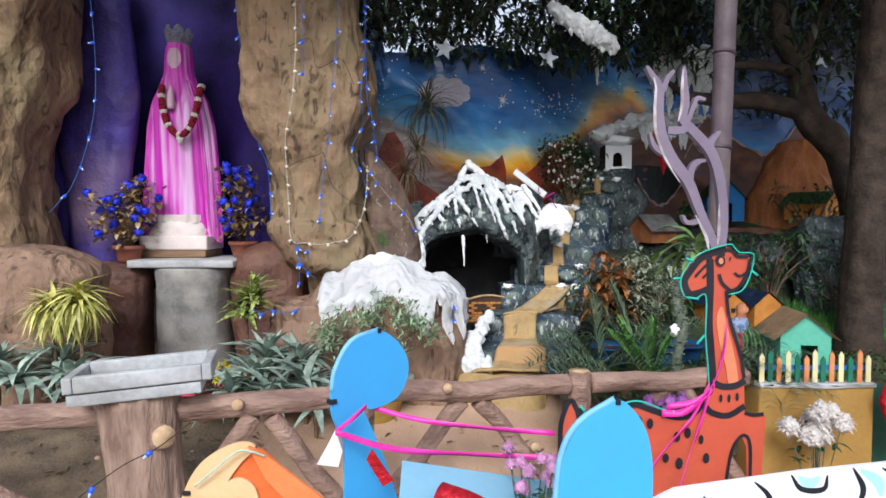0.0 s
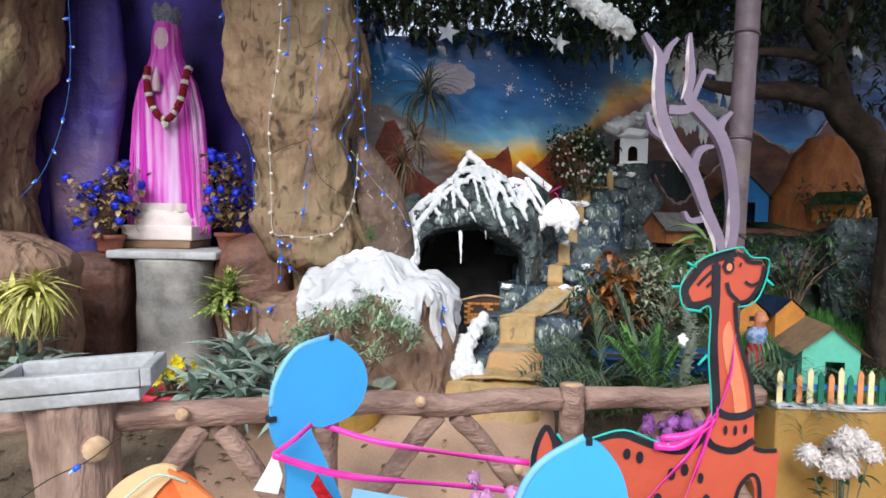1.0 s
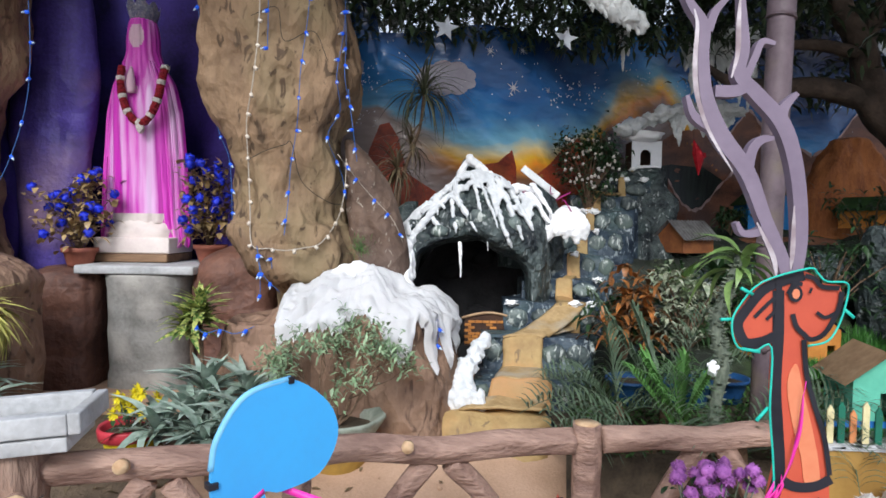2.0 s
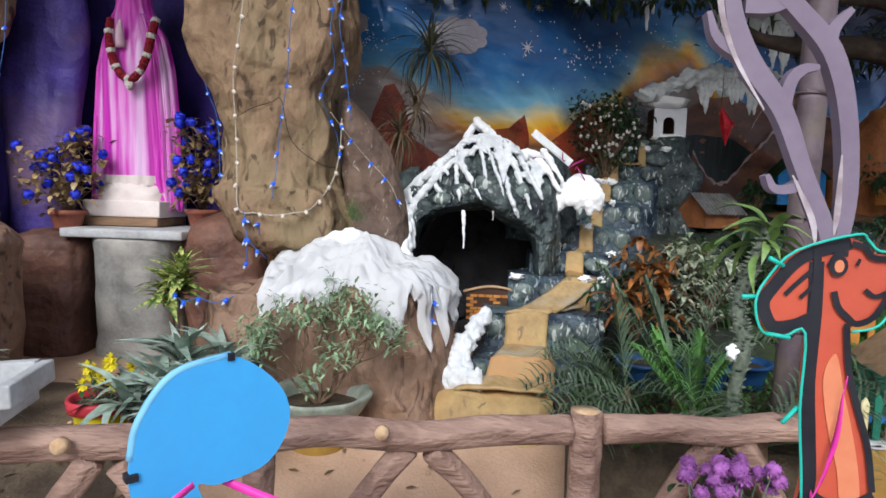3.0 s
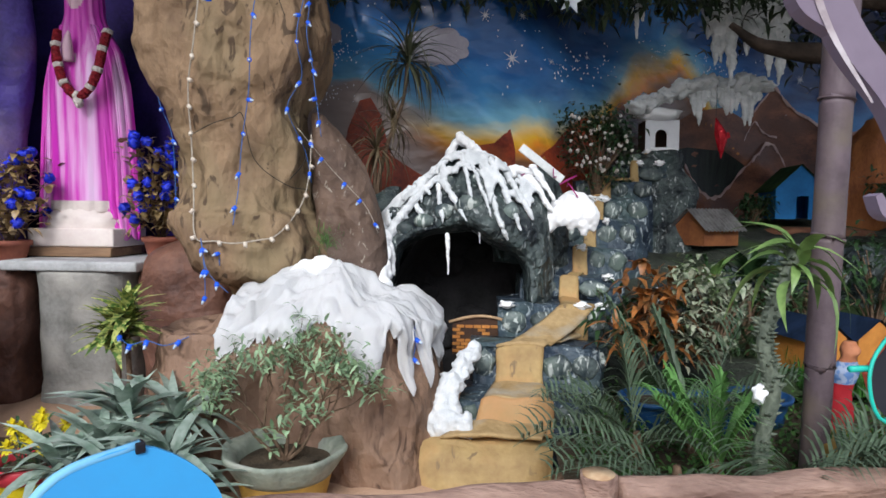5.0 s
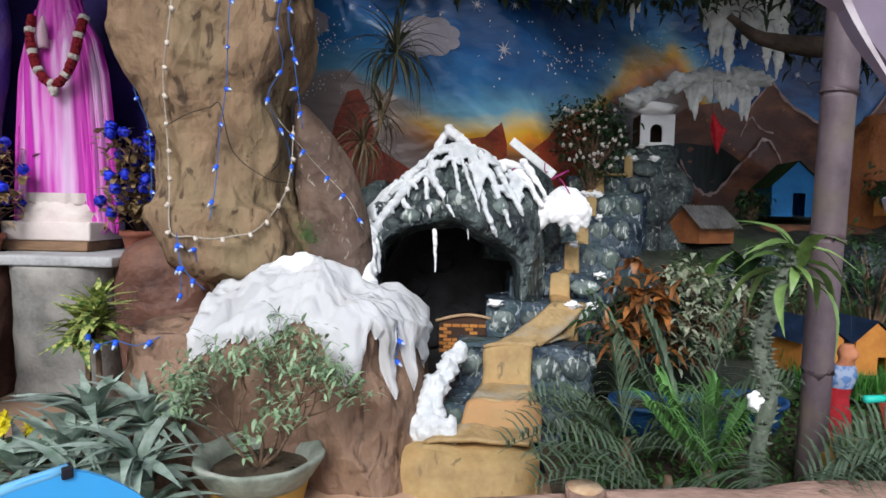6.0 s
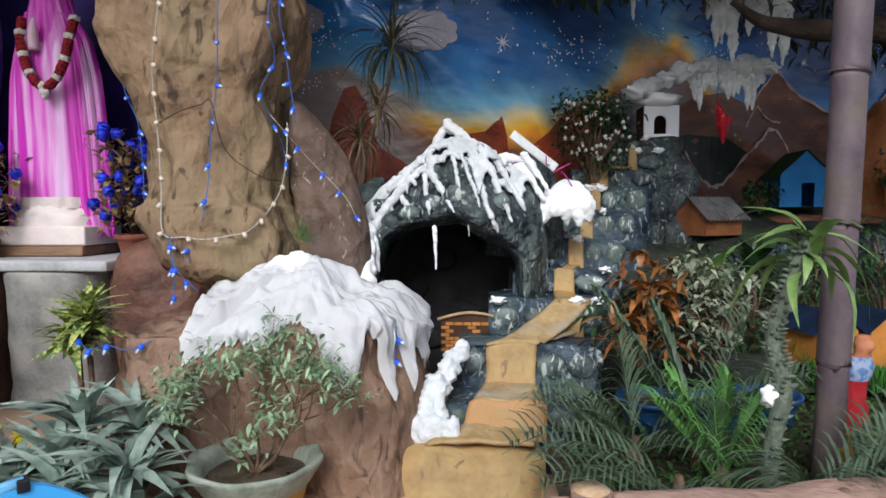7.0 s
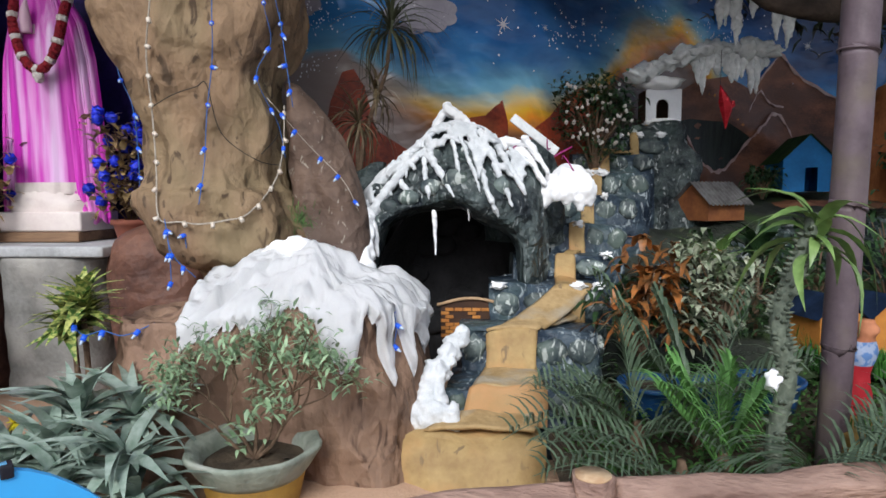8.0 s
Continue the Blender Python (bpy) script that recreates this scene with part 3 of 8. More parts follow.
for c, r in (((0.0, 2.925, 0.745), 0.022), ((-0.92, 2.70, 0.735), 0.024), ((-0.98, 2.68, 0.50), 0.022), ((0.43, 3.04, 0.42), 0.022)):
    part("cut_end", disc(bmesh.new(), c, (0.1, -1, 0.15), r, 0.03), LOG_END, fence, "pale sawn branch stub")
part("cut_end", disc(bmesh.new(), (0.68, 3.175, 0.764), (0, 0, 1), 0.047, 0.006, 20), LOG_END, fence, "pale sawn post top")
part("cut_end", disc(bmesh.new(), (-0.40, 2.90, 0.759), (0, 0, 1), 0.042, 0.006, 20), LOG_END, fence, "pale sawn post top")

# ---- statue, its crown and garland ----
STATUE_WHITE = mat("cream_plaster", (0.78, 0.70, 0.66), (0.68, 0.58, 0.56), rough=0.45, scale=6, bump=0.1)
FACE = mat("pale_pink_plaster", (0.74, 0.52, 0.60), (0.66, 0.42, 0.54), rough=0.45, scale=6, bump=0.05)
SILVER = mat("silver_filigree", (0.88, 0.91, 0.97), (0.55, 0.60, 0.78), rough=0.25, scale=55, bump=0.8, metal=0.0, spec=0.8, spread=0.15)
RED_PETAL = mat("deep_red_petals", (0.33, 0.012, 0.025), (0.16, 0.005, 0.012), rough=0.6, scale=60, bump=0.8, fine=150)
WHITE_PETAL = mat("white_petals", (0.82, 0.78, 0.74), (0.6, 0.52, 0.48), rough=0.7, scale=60, bump=0.8, fine=150)
WOOD = mat("worn_wood", (0.28, 0.17, 0.10), (0.14, 0.08, 0.05), rough=0.7, scale=8, bump=0.4, stretch=(0.3, 2, 2))
TERRACOTTA = mat("terracotta", (0.32, 0.11, 0.07), (0.22, 0.07, 0.05), rough=0.75, scale=9, bump=0.2)

solo("wood_plank", box(bmesh.new(), -2.47, -1.93, 4.98, 5.38, 1.226, 1.285, 0.01), WOOD, "thick worn plank under the statue's base", "plank")
bm = bmesh.new()
box(bm, -2.475, -1.925, 5.0, 5.38, 1.286, 1.40, 0.012)
loft(bm, [(1.38, -2.2, 5.18, 0.26, 0.17), (1.45, -2.2, 5.18, 0.25, 0.165), (1.52, -2.2, 5.19, 0.21, 0.14), (1.58, -2.2, 5.2, 0.15, 0.10)], 48, 5, 0.03, 7, 2, 1, 0.5)
prof = [(1.50, -2.20, 5.2, 0.235, 0.155), (1.6, -2.2, 5.2, 0.24, 0.16), (1.9, -2.2, 5.2, 0.232, 0.155), (2.2, -2.2, 5.19, 0.225, 0.15), (2.42, -2.2, 5.19, 0.215, 0.14), (2.56, -2.2, 5.2, 0.185, 0.12),
        (2.66, -2.2, 5.2, 0.145, 0.11), (2.74, -2.2, 5.2, 0.118, 0.105), (2.84, -2.2, 5.2, 0.112, 0.11), (2.95, -2.2, 5.2, 0.092, 0.10), (3.01, -2.2, 5.2, 0.05, 0.06)]
loft(bm, prof, 88, 6, pleats=18, pleat=0.025)
# a plain soft ridge in front
tube(bm, [(-2.2, 5.03, 2.42), (-2.2, 5.02, 2.52), (-2.2, 5.03, 2.60)], [0.03, 0.028, 0.008], 10, 4)
statue = solo("statue", bm, STATUE_WHITE, "cream plaster praying statue on a white base, veiled in satin", "statue")
me = statue.data
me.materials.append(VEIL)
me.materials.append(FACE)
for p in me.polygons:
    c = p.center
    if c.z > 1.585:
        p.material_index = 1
    if c.y < 5.15 and ((c.x + 2.2) / 0.056) ** 2 + ((c.z - 2.84) / 0.085) ** 2 < 1:
        p.material_index = 2
    if c.y < 5.06 and ((c.x + 2.2) / 0.04) ** 2 + ((c.z - 2.52) / 0.11) ** 2 < 1:
        p.material_index = 2
bm = bmesh.new()
for s in (-1, 1):
    def wing(u, v, s=s):
        z = 1.34 + (2.66 - 1.34) * v
        w = float(np.interp(z, (1.34, 1.9, 2.3, 2.5, 2.58, 2.66), (0.34, 0.315, 0.28, 0.235, 0.19, 0.13)))
        inner = float(np.interp(z, (1.34, 1.55, 2.3, 2.66), (0.20, 0.16, 0.13, 0.09)))
        r = inner + (w - inner) * u
        y = 5.115 + 0.10 * u ** 2.2 + 0.012 * math.sin(u * 26 + 3 * z) + 0.006 * math.sin(u * 61)
        return Vector((-2.2 + s * r, y, z + 0.02 * math.sin(u * 20) * (1 - v)))
    sheet(bm, wing, 40, 26)
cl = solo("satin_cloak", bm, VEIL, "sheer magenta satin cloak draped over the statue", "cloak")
sd = cl.modifiers.new("thick", "SOLIDIFY")
sd.thickness = 0.006

crown = thing("crown", "small silver filigree crown on the statue's head", "crown", (0, 0, 0))
bm = bmesh.new()
out = []
for i in range(40):
    a = 2 * math.pi * i / 40
    h = 0.07 + 0.05 * abs(math.sin(a * 4)) + 0.03 * max(0, math.cos(a + math.pi / 2))
    out.append((a, h))
ring0 = [bm.verts.new((-2.2 + 0.085 * math.cos(a), 5.2 + 0.09 * math.sin(a), 2.955)) for a, h in out]
ring1 = [bm.verts.new((-2.2 + 0.115 * math.cos(a), 5.2 + 0.115 * math.sin(a), 2.96 + h)) for a, h in out]
for i in range(40):
    bm.faces.new((ring0[i], ring0[(i + 1) % 40], ring1[(i + 1) % 40], ring1[i]))
bmesh.ops.solidify(bm, geom=bm.faces[:], thickness=0.006)
part("band", bm, SILVER, crown)
part("cap", loft(bmesh.new(), [(2.99, -2.2, 5.2, 0.08, 0.08), (3.06, -2.2, 5.2, 0.06, 0.06), (3.11, -2.2, 5.2, 0.02, 0.02), (3.135, -2.2, 5.2, 0.008, 0.008)], 20, 3), SILVER, crown)

garland = thing("garland", "red and white petal garland hung round the statue's neck", "garland", (0, 0.195, 0))
gp = smooth_path([(-2.37, 5.03, 2.66), (-2.36, 4.99, 2.55), (-2.335, 4.98, 2.42), (-2.29, 4.97, 2.31), (-2.2, 4.965, 2.235), (-2.12, 4.97, 2.31), (-2.075, 4.98, 2.42), (-2.05, 4.99, 2.55), (-2.04, 5.03, 2.66)], 4)
for i in range(len(gp) - 1):
    white = i % 4 == 3
    part("bead", tube(bmesh.new(), [tuple(gp[i]), tuple(gp[i + 1])], 0.026 if not white else 0.029, 12, 2, 0.25, i), WHITE_PETAL if white else RED_PETAL, garland)
part("pendant", loft(bmesh.new(), [(2.165, -2.2, 4.96, 0.012, 0.012), (2.19, -2.2, 4.96, 0.03, 0.03), (2.215, -2.2, 4.96, 0.026, 0.026), (2.235, -2.2, 4.96, 0.01, 0.01)], 14, 3, 0.01, 30), WHITE_PETAL, garland)

BACKSET = Matrix.Translation((-0.007, -0.012, -0.043)) @ Matrix.Scale(1.037, 4)
for nm in ("statue", "satin_cloak", "crown", "wood_plank"):
    bpy.data.objects[nm].matrix_basis = BACKSET

# ---- steps up to the toy chapel ----
stairs = thing("stone_stairs", "painted blue-grey stone stairs with an ochre path", "stairs", (0, 0, 0))
def rough_block(x0, x1, y0, y1, z0, z1, seed, amp=0.016, skew=0.0):
    bm = bmesh.new()
    nx, ny, nz = 9, 6, 6
    def wob(p):
        q = p * 4 + Vector((seed, 0, 0))
        return p + Vector((noise.noise(q), noise.noise(q + Vector((9, 0, 0))), noise.noise(q + Vector((0, 9, 0))))) * amp
    faces = ((lambda u, v: (x0 + (x1 - x0) * u, y0 + skew * u, z0 + (z1 - z0) * v)), (lambda u, v: (x0 + (x1 - x0) * u, y1, z0 + (z1 - z0) * v)),
             (lambda u, v: (x0, y0 + (y1 - y0) * u, z0 + (z1 - z0) * v)), (lambda u, v: (x1, y0 + skew + (y1 - y0 - skew) * u, z0 + (z1 - z0) * v)),
             (lambda u, v: (x0 + (x1 - x0) * u, y0 + skew * u + (y1 - y0 - skew * u) * v, z1)))
    for f in faces:
        sheet(bm, lambda u, v, f=f: wob(Vector(f(u, v))), nx, ny)
    bmesh.ops.remove_doubles(bm, verts=bm.verts, dist=0.001)
    edges = [e for e in bm.edges if len(e.link_faces) == 2 and e.calc_face_angle(0) > 1.0]
    bmesh.ops.bevel(bm, geom=edges, offset=0.012, segments=2, affect="EDGES")
    return bm


def knob(x, y, z, rx, rz, depth, seed):
    """A rounded stone set in an upright face."""
    bm = bmesh.new()
    bmesh.ops.create_icosphere(bm, subdivisions=2, radius=1.0)
    for v in bm.verts:
        q = v.co * 1.2 + Vector((seed * 3, seed, 0))
        v.co = Vector((x + v.co.x * rx * (1 + 0.45 * noise.noise(q)), y + v.co.y * depth * (1 + 0.4 * noise.noise(q * 2)), z + v.co.z * rz * (1 + 0.45 * noise.noise(q + Vector((5, 0, 0))))))
    return bm


STEP_ROWS = ((-0.06, 0.64, 3.86, 4.35, 0.22, 0.53), (0.24, 0.80, 4.2, 4.6, 0.25, 0.655), (0.29, 0.97, 4.55, 5.0, 0.3, 0.83), (0.44, 1.05, 4.9, 5.35, 0.3, 1.0), (0.58, 1.16, 5.25, 5.65, 0.3, 1.13), (0.71, 1.30, 5.55, 5.95, 0.3, 1.30),
             (0.83, 1.48, 5.85, 6.25, 0.3, 1.475), (0.95, 1.58, 6.1, 6.45, 0.3, 1.645), (1.07, 1.68, 6.3, 6.7, 0.4, 1.80), (1.32, 1.86, 6.6, 7.0, 0.5, 1.95), (1.58, 1.98, 6.78, 7.2, 0.6, 2.06))
STRIPS = ((0, 0), (0.33, 0.665), (0.41, 0.65), (0.78, 0.93), (0.82, 0.93), (0.94, 1.03), (1.06, 1.14), (1.165, 1.235), (1.27, 1.325), (1.56, 1.61), (1.72, 1.76))
for i, (x0, x1, y0, y1, z0, z1) in enumerate(STEP_ROWS):
    bm = rough_block(x0, x1, y0, y1, z0, z1, i * 3.1, 0.03)
    for v in bm.verts:
        if i == 0:
            k = max(0.0, min(1.0, (v.co.z - z0) / (z1 - z0)))
            edge = max(0.0, x0 + 0.2 - v.co.x)
            v.co.y += 0.13 * k * k + edge * 0.6
            v.co.z -= edge * 0.25 * k
            v.co += Vector((0.02, -0.05, 0.02)) * crumple(v.co * 3)
        else:
            v.co.y += 0.05 * max(0.0, (v.co.z - STEP_ROWS[i - 1][5]) / (z1 - STEP_ROWS[i - 1][5]))
    part("step", bm, OCHRE if i == 0 else STEP_FACE, stairs, "broad ochre first step" if i == 0 else "")


def worn_ramp(a0, b0, y0, z0, a1, b1, y1, z1, seed, sag=0.0):
    """A painted strip of path running from one edge to the next, thick enough to stand proud."""
    def f(u, v):
        l, r = a0 + (a1 - a0) * v, b0 + (b1 - b0) * v
        p = Vector((l + (r - l) * u, y0 + (y1 - y0) * v, z0 + (z1 - z0) * v - sag * math.sin(math.pi * v)))
        return p + Vector((0.5, 0.6, 1)) * 0.014 * noise.noise(p * 9 + Vector((seed, 0, 0))) - Vector((0, 0, 0.012)) * (abs(2 * u - 1) ** 6)
    bm = sheet(bmesh.new(), f, 14, 12)
    bmesh.ops.recalc_face_normals(bm, faces=bm.faces)
    bmesh.ops.solidify(bm, geom=bm.faces[:], thickness=0.016)
    return bm


part("path_tread", worn_ramp(0.16, 0.60, 4.04, 0.545, 0.33, 0.66, 4.24, 0.57, 2), TREAD, stairs)
for i in range(1, len(STEP_ROWS)):
    x0, x1, y0, y1, z0, z1 = STEP_ROWS[i]
    a, b = STRIPS[i]
    zl = STEP_ROWS[i - 1][5] - 0.01
    part("path_riser", worn_ramp(a - (0.03 if i == 1 else 0), b, y0 - 0.035, zl, a + 0.01, b + 0.005, y0 + 0.04, z1 + 0.014, 50 + i), ORANGE_PATH if i == 1 else OCHRE, stairs)
    if i + 1 < len(STEP_ROWS):
        a1, b1 = STRIPS[i + 1]
        part("path_tread", worn_ramp(a + 0.01, b + 0.005, y0 + 0.03, z1 + 0.018, a1, b1, STEP_ROWS[i + 1][2] + 0.01, z1 + 0.022, 80 + i), TREAD if i < 3 else OCHRE, stairs)
# the ramp that swings to the side over the third step
part("path_tread", worn_ramp(0.47, 0.70, 4.62, 0.845, 0.80, 0.99, 4.97, 1.01, 95, 0.02), TREAD, stairs)
rs_ = random.Random(17)
for i in range(1, len(STEP_ROWS)):
    x0, x1, y0, y1, z0, z1 = STEP_ROWS[i]
    low = STEP_ROWS[i - 1][5]
    for u0, u1 in ((x0, STRIPS[i][0]), (STRIPS[i][1], x1)):
        m = max(1, round((u1 - u0) / 0.17)) if u1 - u0 > 0.05 else 0
        for j in range(m):
            w = (u1 - u0) / m
            h = (z1 - low)
            part("stone", knob(u0 + w * (j + 0.5) + rs_.uniform(-0.01, 0.01), y0 + 0.02, low + h * rs_.uniform(0.45, 0.55), w * 0.44, h * 0.40, 0.022, i * 7 + j + u0), STONE_A, stairs)
for i in range(30):
    s = rs_.randrange(1, 7)
    bm = knob(0, 0, 0, 1, 1, 1, i)
    y, z = rs_.uniform(STEP_ROWS[s][2] + 0.05, STEP_ROWS[s][3]), rs_.uniform(STEP_ROWS[s][5] - 0.32, STEP_ROWS[s][5] - 0.06)
    for v in bm.verts:
        v.co = Vector((STEP_ROWS[s][1] + v.co.x * 0.022, y + v.co.y * 0.07, z + v.co.z * 0.05))
    part("stone", bm, STONE_A, stairs)

boulder("cliff", [(0.3, 1.75, 6.75, 0.50, 0.5), (0.9, 1.75, 6.75, 0.46, 0.45), (1.4, 1.78, 6.8, 0.38, 0.4), (1.8, 1.83, 6.85, 0.27, 0.3), (2.03, 1.86, 6.9, 0.18, 0.2), (2.075, 1.86, 6.9, 0.16, 0.18)], CAVE, "dark grey-green cliff below the toy chapel", n=64, amp=0.07, freq=3.5, seed=31, facet=1.0)

# ---- cave ----
cave = thing("cave", "dark grotto with a frosted stone arch", "cave", (0, 0, 0))
bm = bmesh.new()
def cave_in(u, v):
    a = math.pi * u
    x = 0.24 - 0.50 * math.cos(a)
    z = 0.35 + 1.15 * math.sin(a) ** 0.6
    y = 5.12 + 0.8 * v
    k = 1 - 0.5 * v ** 3
    p = Vector((0.24 + (x - 0.24) * k, y, 0.35 + (z - 0.35) * (1 - 0.3 * v ** 3)))
    return p + Vector((1, 0, 1)) * 0.04 * noise.noise(p * 6)
sheet(bm, cave_in, 40, 20)
part("inside", bm, CAVE_SHADE, cave, "hollow coloured near black for its shade")
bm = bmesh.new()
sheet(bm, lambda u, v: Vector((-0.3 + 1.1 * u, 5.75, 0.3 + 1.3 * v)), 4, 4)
part("back_wall", bm, CAVE_SHADE, cave)
MOUTH = smooth_path([(-0.215, 0.5), (-0.21, 0.94), (-0.18, 1.2), (-0.13, 1.32), (0.0, 1.39), (0.14, 1.41), (0.28, 1.42), (0.37, 1.35), (0.5, 1.29), (0.57, 1.22), (0.60, 1.08), (0.60, 0.5)], 8)
CREST = smooth_path([(-0.40, 0.5), (-0.37, 0.94), (-0.33, 1.28), (-0.27, 1.53), (-0.12, 1.68), (0.02, 1.78), (0.15, 1.90), (0.33, 1.90), (0.52, 1.77), (0.72, 1.62), (0.78, 1.30), (0.80, 0.5)], 8)


def arch_skin(u, v, off=0.0):
    """The arch's rock face: u from one foot over the top to the other, v from the mouth outwards."""
    i = u * (len(MOUTH) - 1)
    k = min(int(i), len(MOUTH) - 2)
    m = MOUTH[k] + (MOUTH[k + 1] - MOUTH[k]) * (i - k)
    c = CREST[k] + (CREST[k + 1] - CREST[k]) * (i - k)
    x, z = m[0] + (c[0] - m[0]) * v, m[1] + (c[1] - m[1]) * v
    y = 5.02 + 0.20 * (1 - min(1, v / 0.16)) ** 2 + 0.34 * max(0.0, v - 0.2) ** 1.4
    y -= 0.15 * math.exp(-((x - 0.40) / 0.17) ** 2 - ((z - 1.50) / 0.16) ** 2)
    p = Vector((x, y, z))
    d = noise.voronoi(p * 4.2)[0]
    n = Vector((0, -1, 0.35)).normalized()
    return p + n * (0.05 * (d[1] - d[0] - 0.25) + 0.03 * noise.noise(p * 5) + 0.012 * noise.noise(p * 17) + 0.02 * crumple(p * 3) + off)


part("arch", sheet(bmesh.new(), lambda u, v: arch_skin(u, v), 150, 34), CAVE, cave)
part("peak", loft(bmesh.new(), [(1.45, 0.22, 5.5, 0.36, 0.2), (1.65, 0.22, 5.5, 0.27, 0.16), (1.82, 0.20, 5.5, 0.15, 0.1), (1.96, 0.19, 5.5, 0.07, 0.05), (2.02, 0.19, 5.5, 0.05, 0.03), (2.04, 0.19, 5.5, 0.01, 0.01)], 40, 5, 0.03, 4, 8, 1, 0.6), CAVE, cave, "dark pointed rock above the arch")
part("flank", loft(bmesh.new(), [(1.2, 0.68, 5.7, 0.28, 0.25), (1.5, 0.68, 5.7, 0.26, 0.22), (1.75, 0.70, 5.7, 0.16, 0.15), (1.85, 0.70, 5.7, 0.06, 0.06)], 36, 5, 0.04, 4, 5, 1, 0.6), CAVE, cave)
part("flank", loft(bmesh.new(), [(0.6, -0.38, 5.4, 0.16, 0.25), (1.3, -0.38, 5.4, 0.17, 0.22), (1.55, -0.33, 5.4, 0.14, 0.15), (1.7, -0.25, 5.45, 0.05, 0.06)], 36, 5, 0.04, 4, 6, 1, 0.6), CAVE, cave)
for i, (u, v, rx, rz) in enumerate(((0.24, 0.35, 0.05, 0.04), (0.31, 0.35, 0.055, 0.045), (0.38, 0.3, 0.06, 0.045), (0.46, 0.35, 0.06, 0.05), (0.56, 0.35, 0.085, 0.055), (0.62, 0.7, 0.07, 0.05), (0.72, 0.5, 0.05, 0.06), (0.5, 0.7, 0.06, 0.05), (0.30, 0.75, 0.06, 0.05))):
    p = arch_skin(u, v)
    part("stone", knob(p.x, p.y - 0.004, p.z, rx, rz, 0.03, 60 + i), STONE_A, cave)
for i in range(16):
    part("stone", knob(rnd.uniform(-0.2, 0.6), 5.74, rnd.uniform(0.5, 1.3), 0.09, 0.07, 0.03, 80 + i), CAVE_SHADE, cave)

# ---- cotton snow ----
def lump(bm, c, r, seed, amp=0.3, sub=3):
    first = len(bm.verts)
    g = bmesh.ops.create_icosphere(bm, subdivisions=sub, radius=1.0)
    for v in g["verts"]:
        q = v.co * 1.6 + Vector((seed, seed * 2, 0))
        f = 1 + amp * (noise.noise(q) + 0.5 * noise.noise(q * 2.3) + 0.3 * noise.noise(q * 5))
        v.co = Vector((c[0] + v.co.x * r[0] * f, c[1] + v.co.y * r[1] * f, c[2] + v.co.z * r[2] * f))
    return bm


def fluff(ob, size=0.009):
    """Melts overlapping tufts into one soft skin."""
    rm = ob.modifiers.new("melt", "REMESH")
    rm.mode, rm.voxel_size, rm.use_smooth_shade = "VOXEL", size, True
    sm = ob.modifiers.new("soft", "SMOOTH")
    sm.iterations, sm.factor = 1, 0.4
    return ob


def snow_tube(bm, pts, r, seed):
    """A clumpy strand of cotton: overlapping torn tufts along a line."""
    rs = r if isinstance(r, (list, tuple)) else [r] * len(pts)
    line = smooth_path([(*p, q) for p, q in zip(pts, rs)], 10)
    rr = random.Random(int(seed * 100) + 5)
    acc = 1.0
    last = None
    for p in line:
        if last is not None and float(np.linalg.norm(p[:3] - last)) < p[3] * 0.4:
            continue
        last = p[:3]
        f = rr.uniform(0.82, 1.2)
        j = p[3] * 0.25
        lump(bm, (p[0] + rr.uniform(-j, j), p[1] + rr.uniform(-j, j), p[2] + rr.uniform(-j, j)), (p[3] * f, p[3] * f, p[3] * f * rr.uniform(0.8, 1.4)), rr.uniform(0, 90), 0.5, 2)


snow = thing("cotton_snow", "torn strands of white cotton snow on the arch", "snow", (0, 0, 0))
def drape(u0, u1, v0, v1, seed, gaps):
    """A torn sheet of cotton lying on the arch."""
    nu, nv = 110, 26
    bm = bmesh.new()
    g = []
    for i in range(nu + 1):
        t = i / nu
        u = u0 + (u1 - u0) * t
        low = v0 + 0.30 * noise.noise(Vector((t * 7, seed, 0))) + 0.22 * noise.noise(Vector((t * 19, seed, 4)))
        low = max(0.06, low)
        row = []
        for j in range(nv + 1):
            v = low + (v1 - low) * j / nv
            q = Vector((u * 26, v * 5, seed))
            row.append(bm.verts.new(arch_skin(u, v, 0.03 + 0.022 * noise.noise(q) + 0.012 * noise.noise(q * 2.7))))
        g.append(row)
    for i in range(nu):
        for j in range(nv):
            q = Vector((i * 0.13, j * 0.10, seed))
            if noise.noise(q) + 0.5 * noise.noise(q * 2.3) > gaps - 0.25 * (j / nv):
                bm.faces.new((g[i][j], g[i + 1][j], g[i + 1][j + 1], g[i][j + 1]))
    bmesh.ops.delete(bm, geom=[v for v in bm.verts if not v.link_faces], context="VERTS")
    bmesh.ops.recalc_face_normals(bm, faces=bm.faces)
    bmesh.ops.solidify(bm, geom=bm.faces[:], thickness=0.022)
    return bm


fluff(part("blanket", drape(0.16, 0.80, 0.66, 1.0, 3.0, 0.10), ARCH_SNOW, snow, "torn cotton sheet"), 0.009)
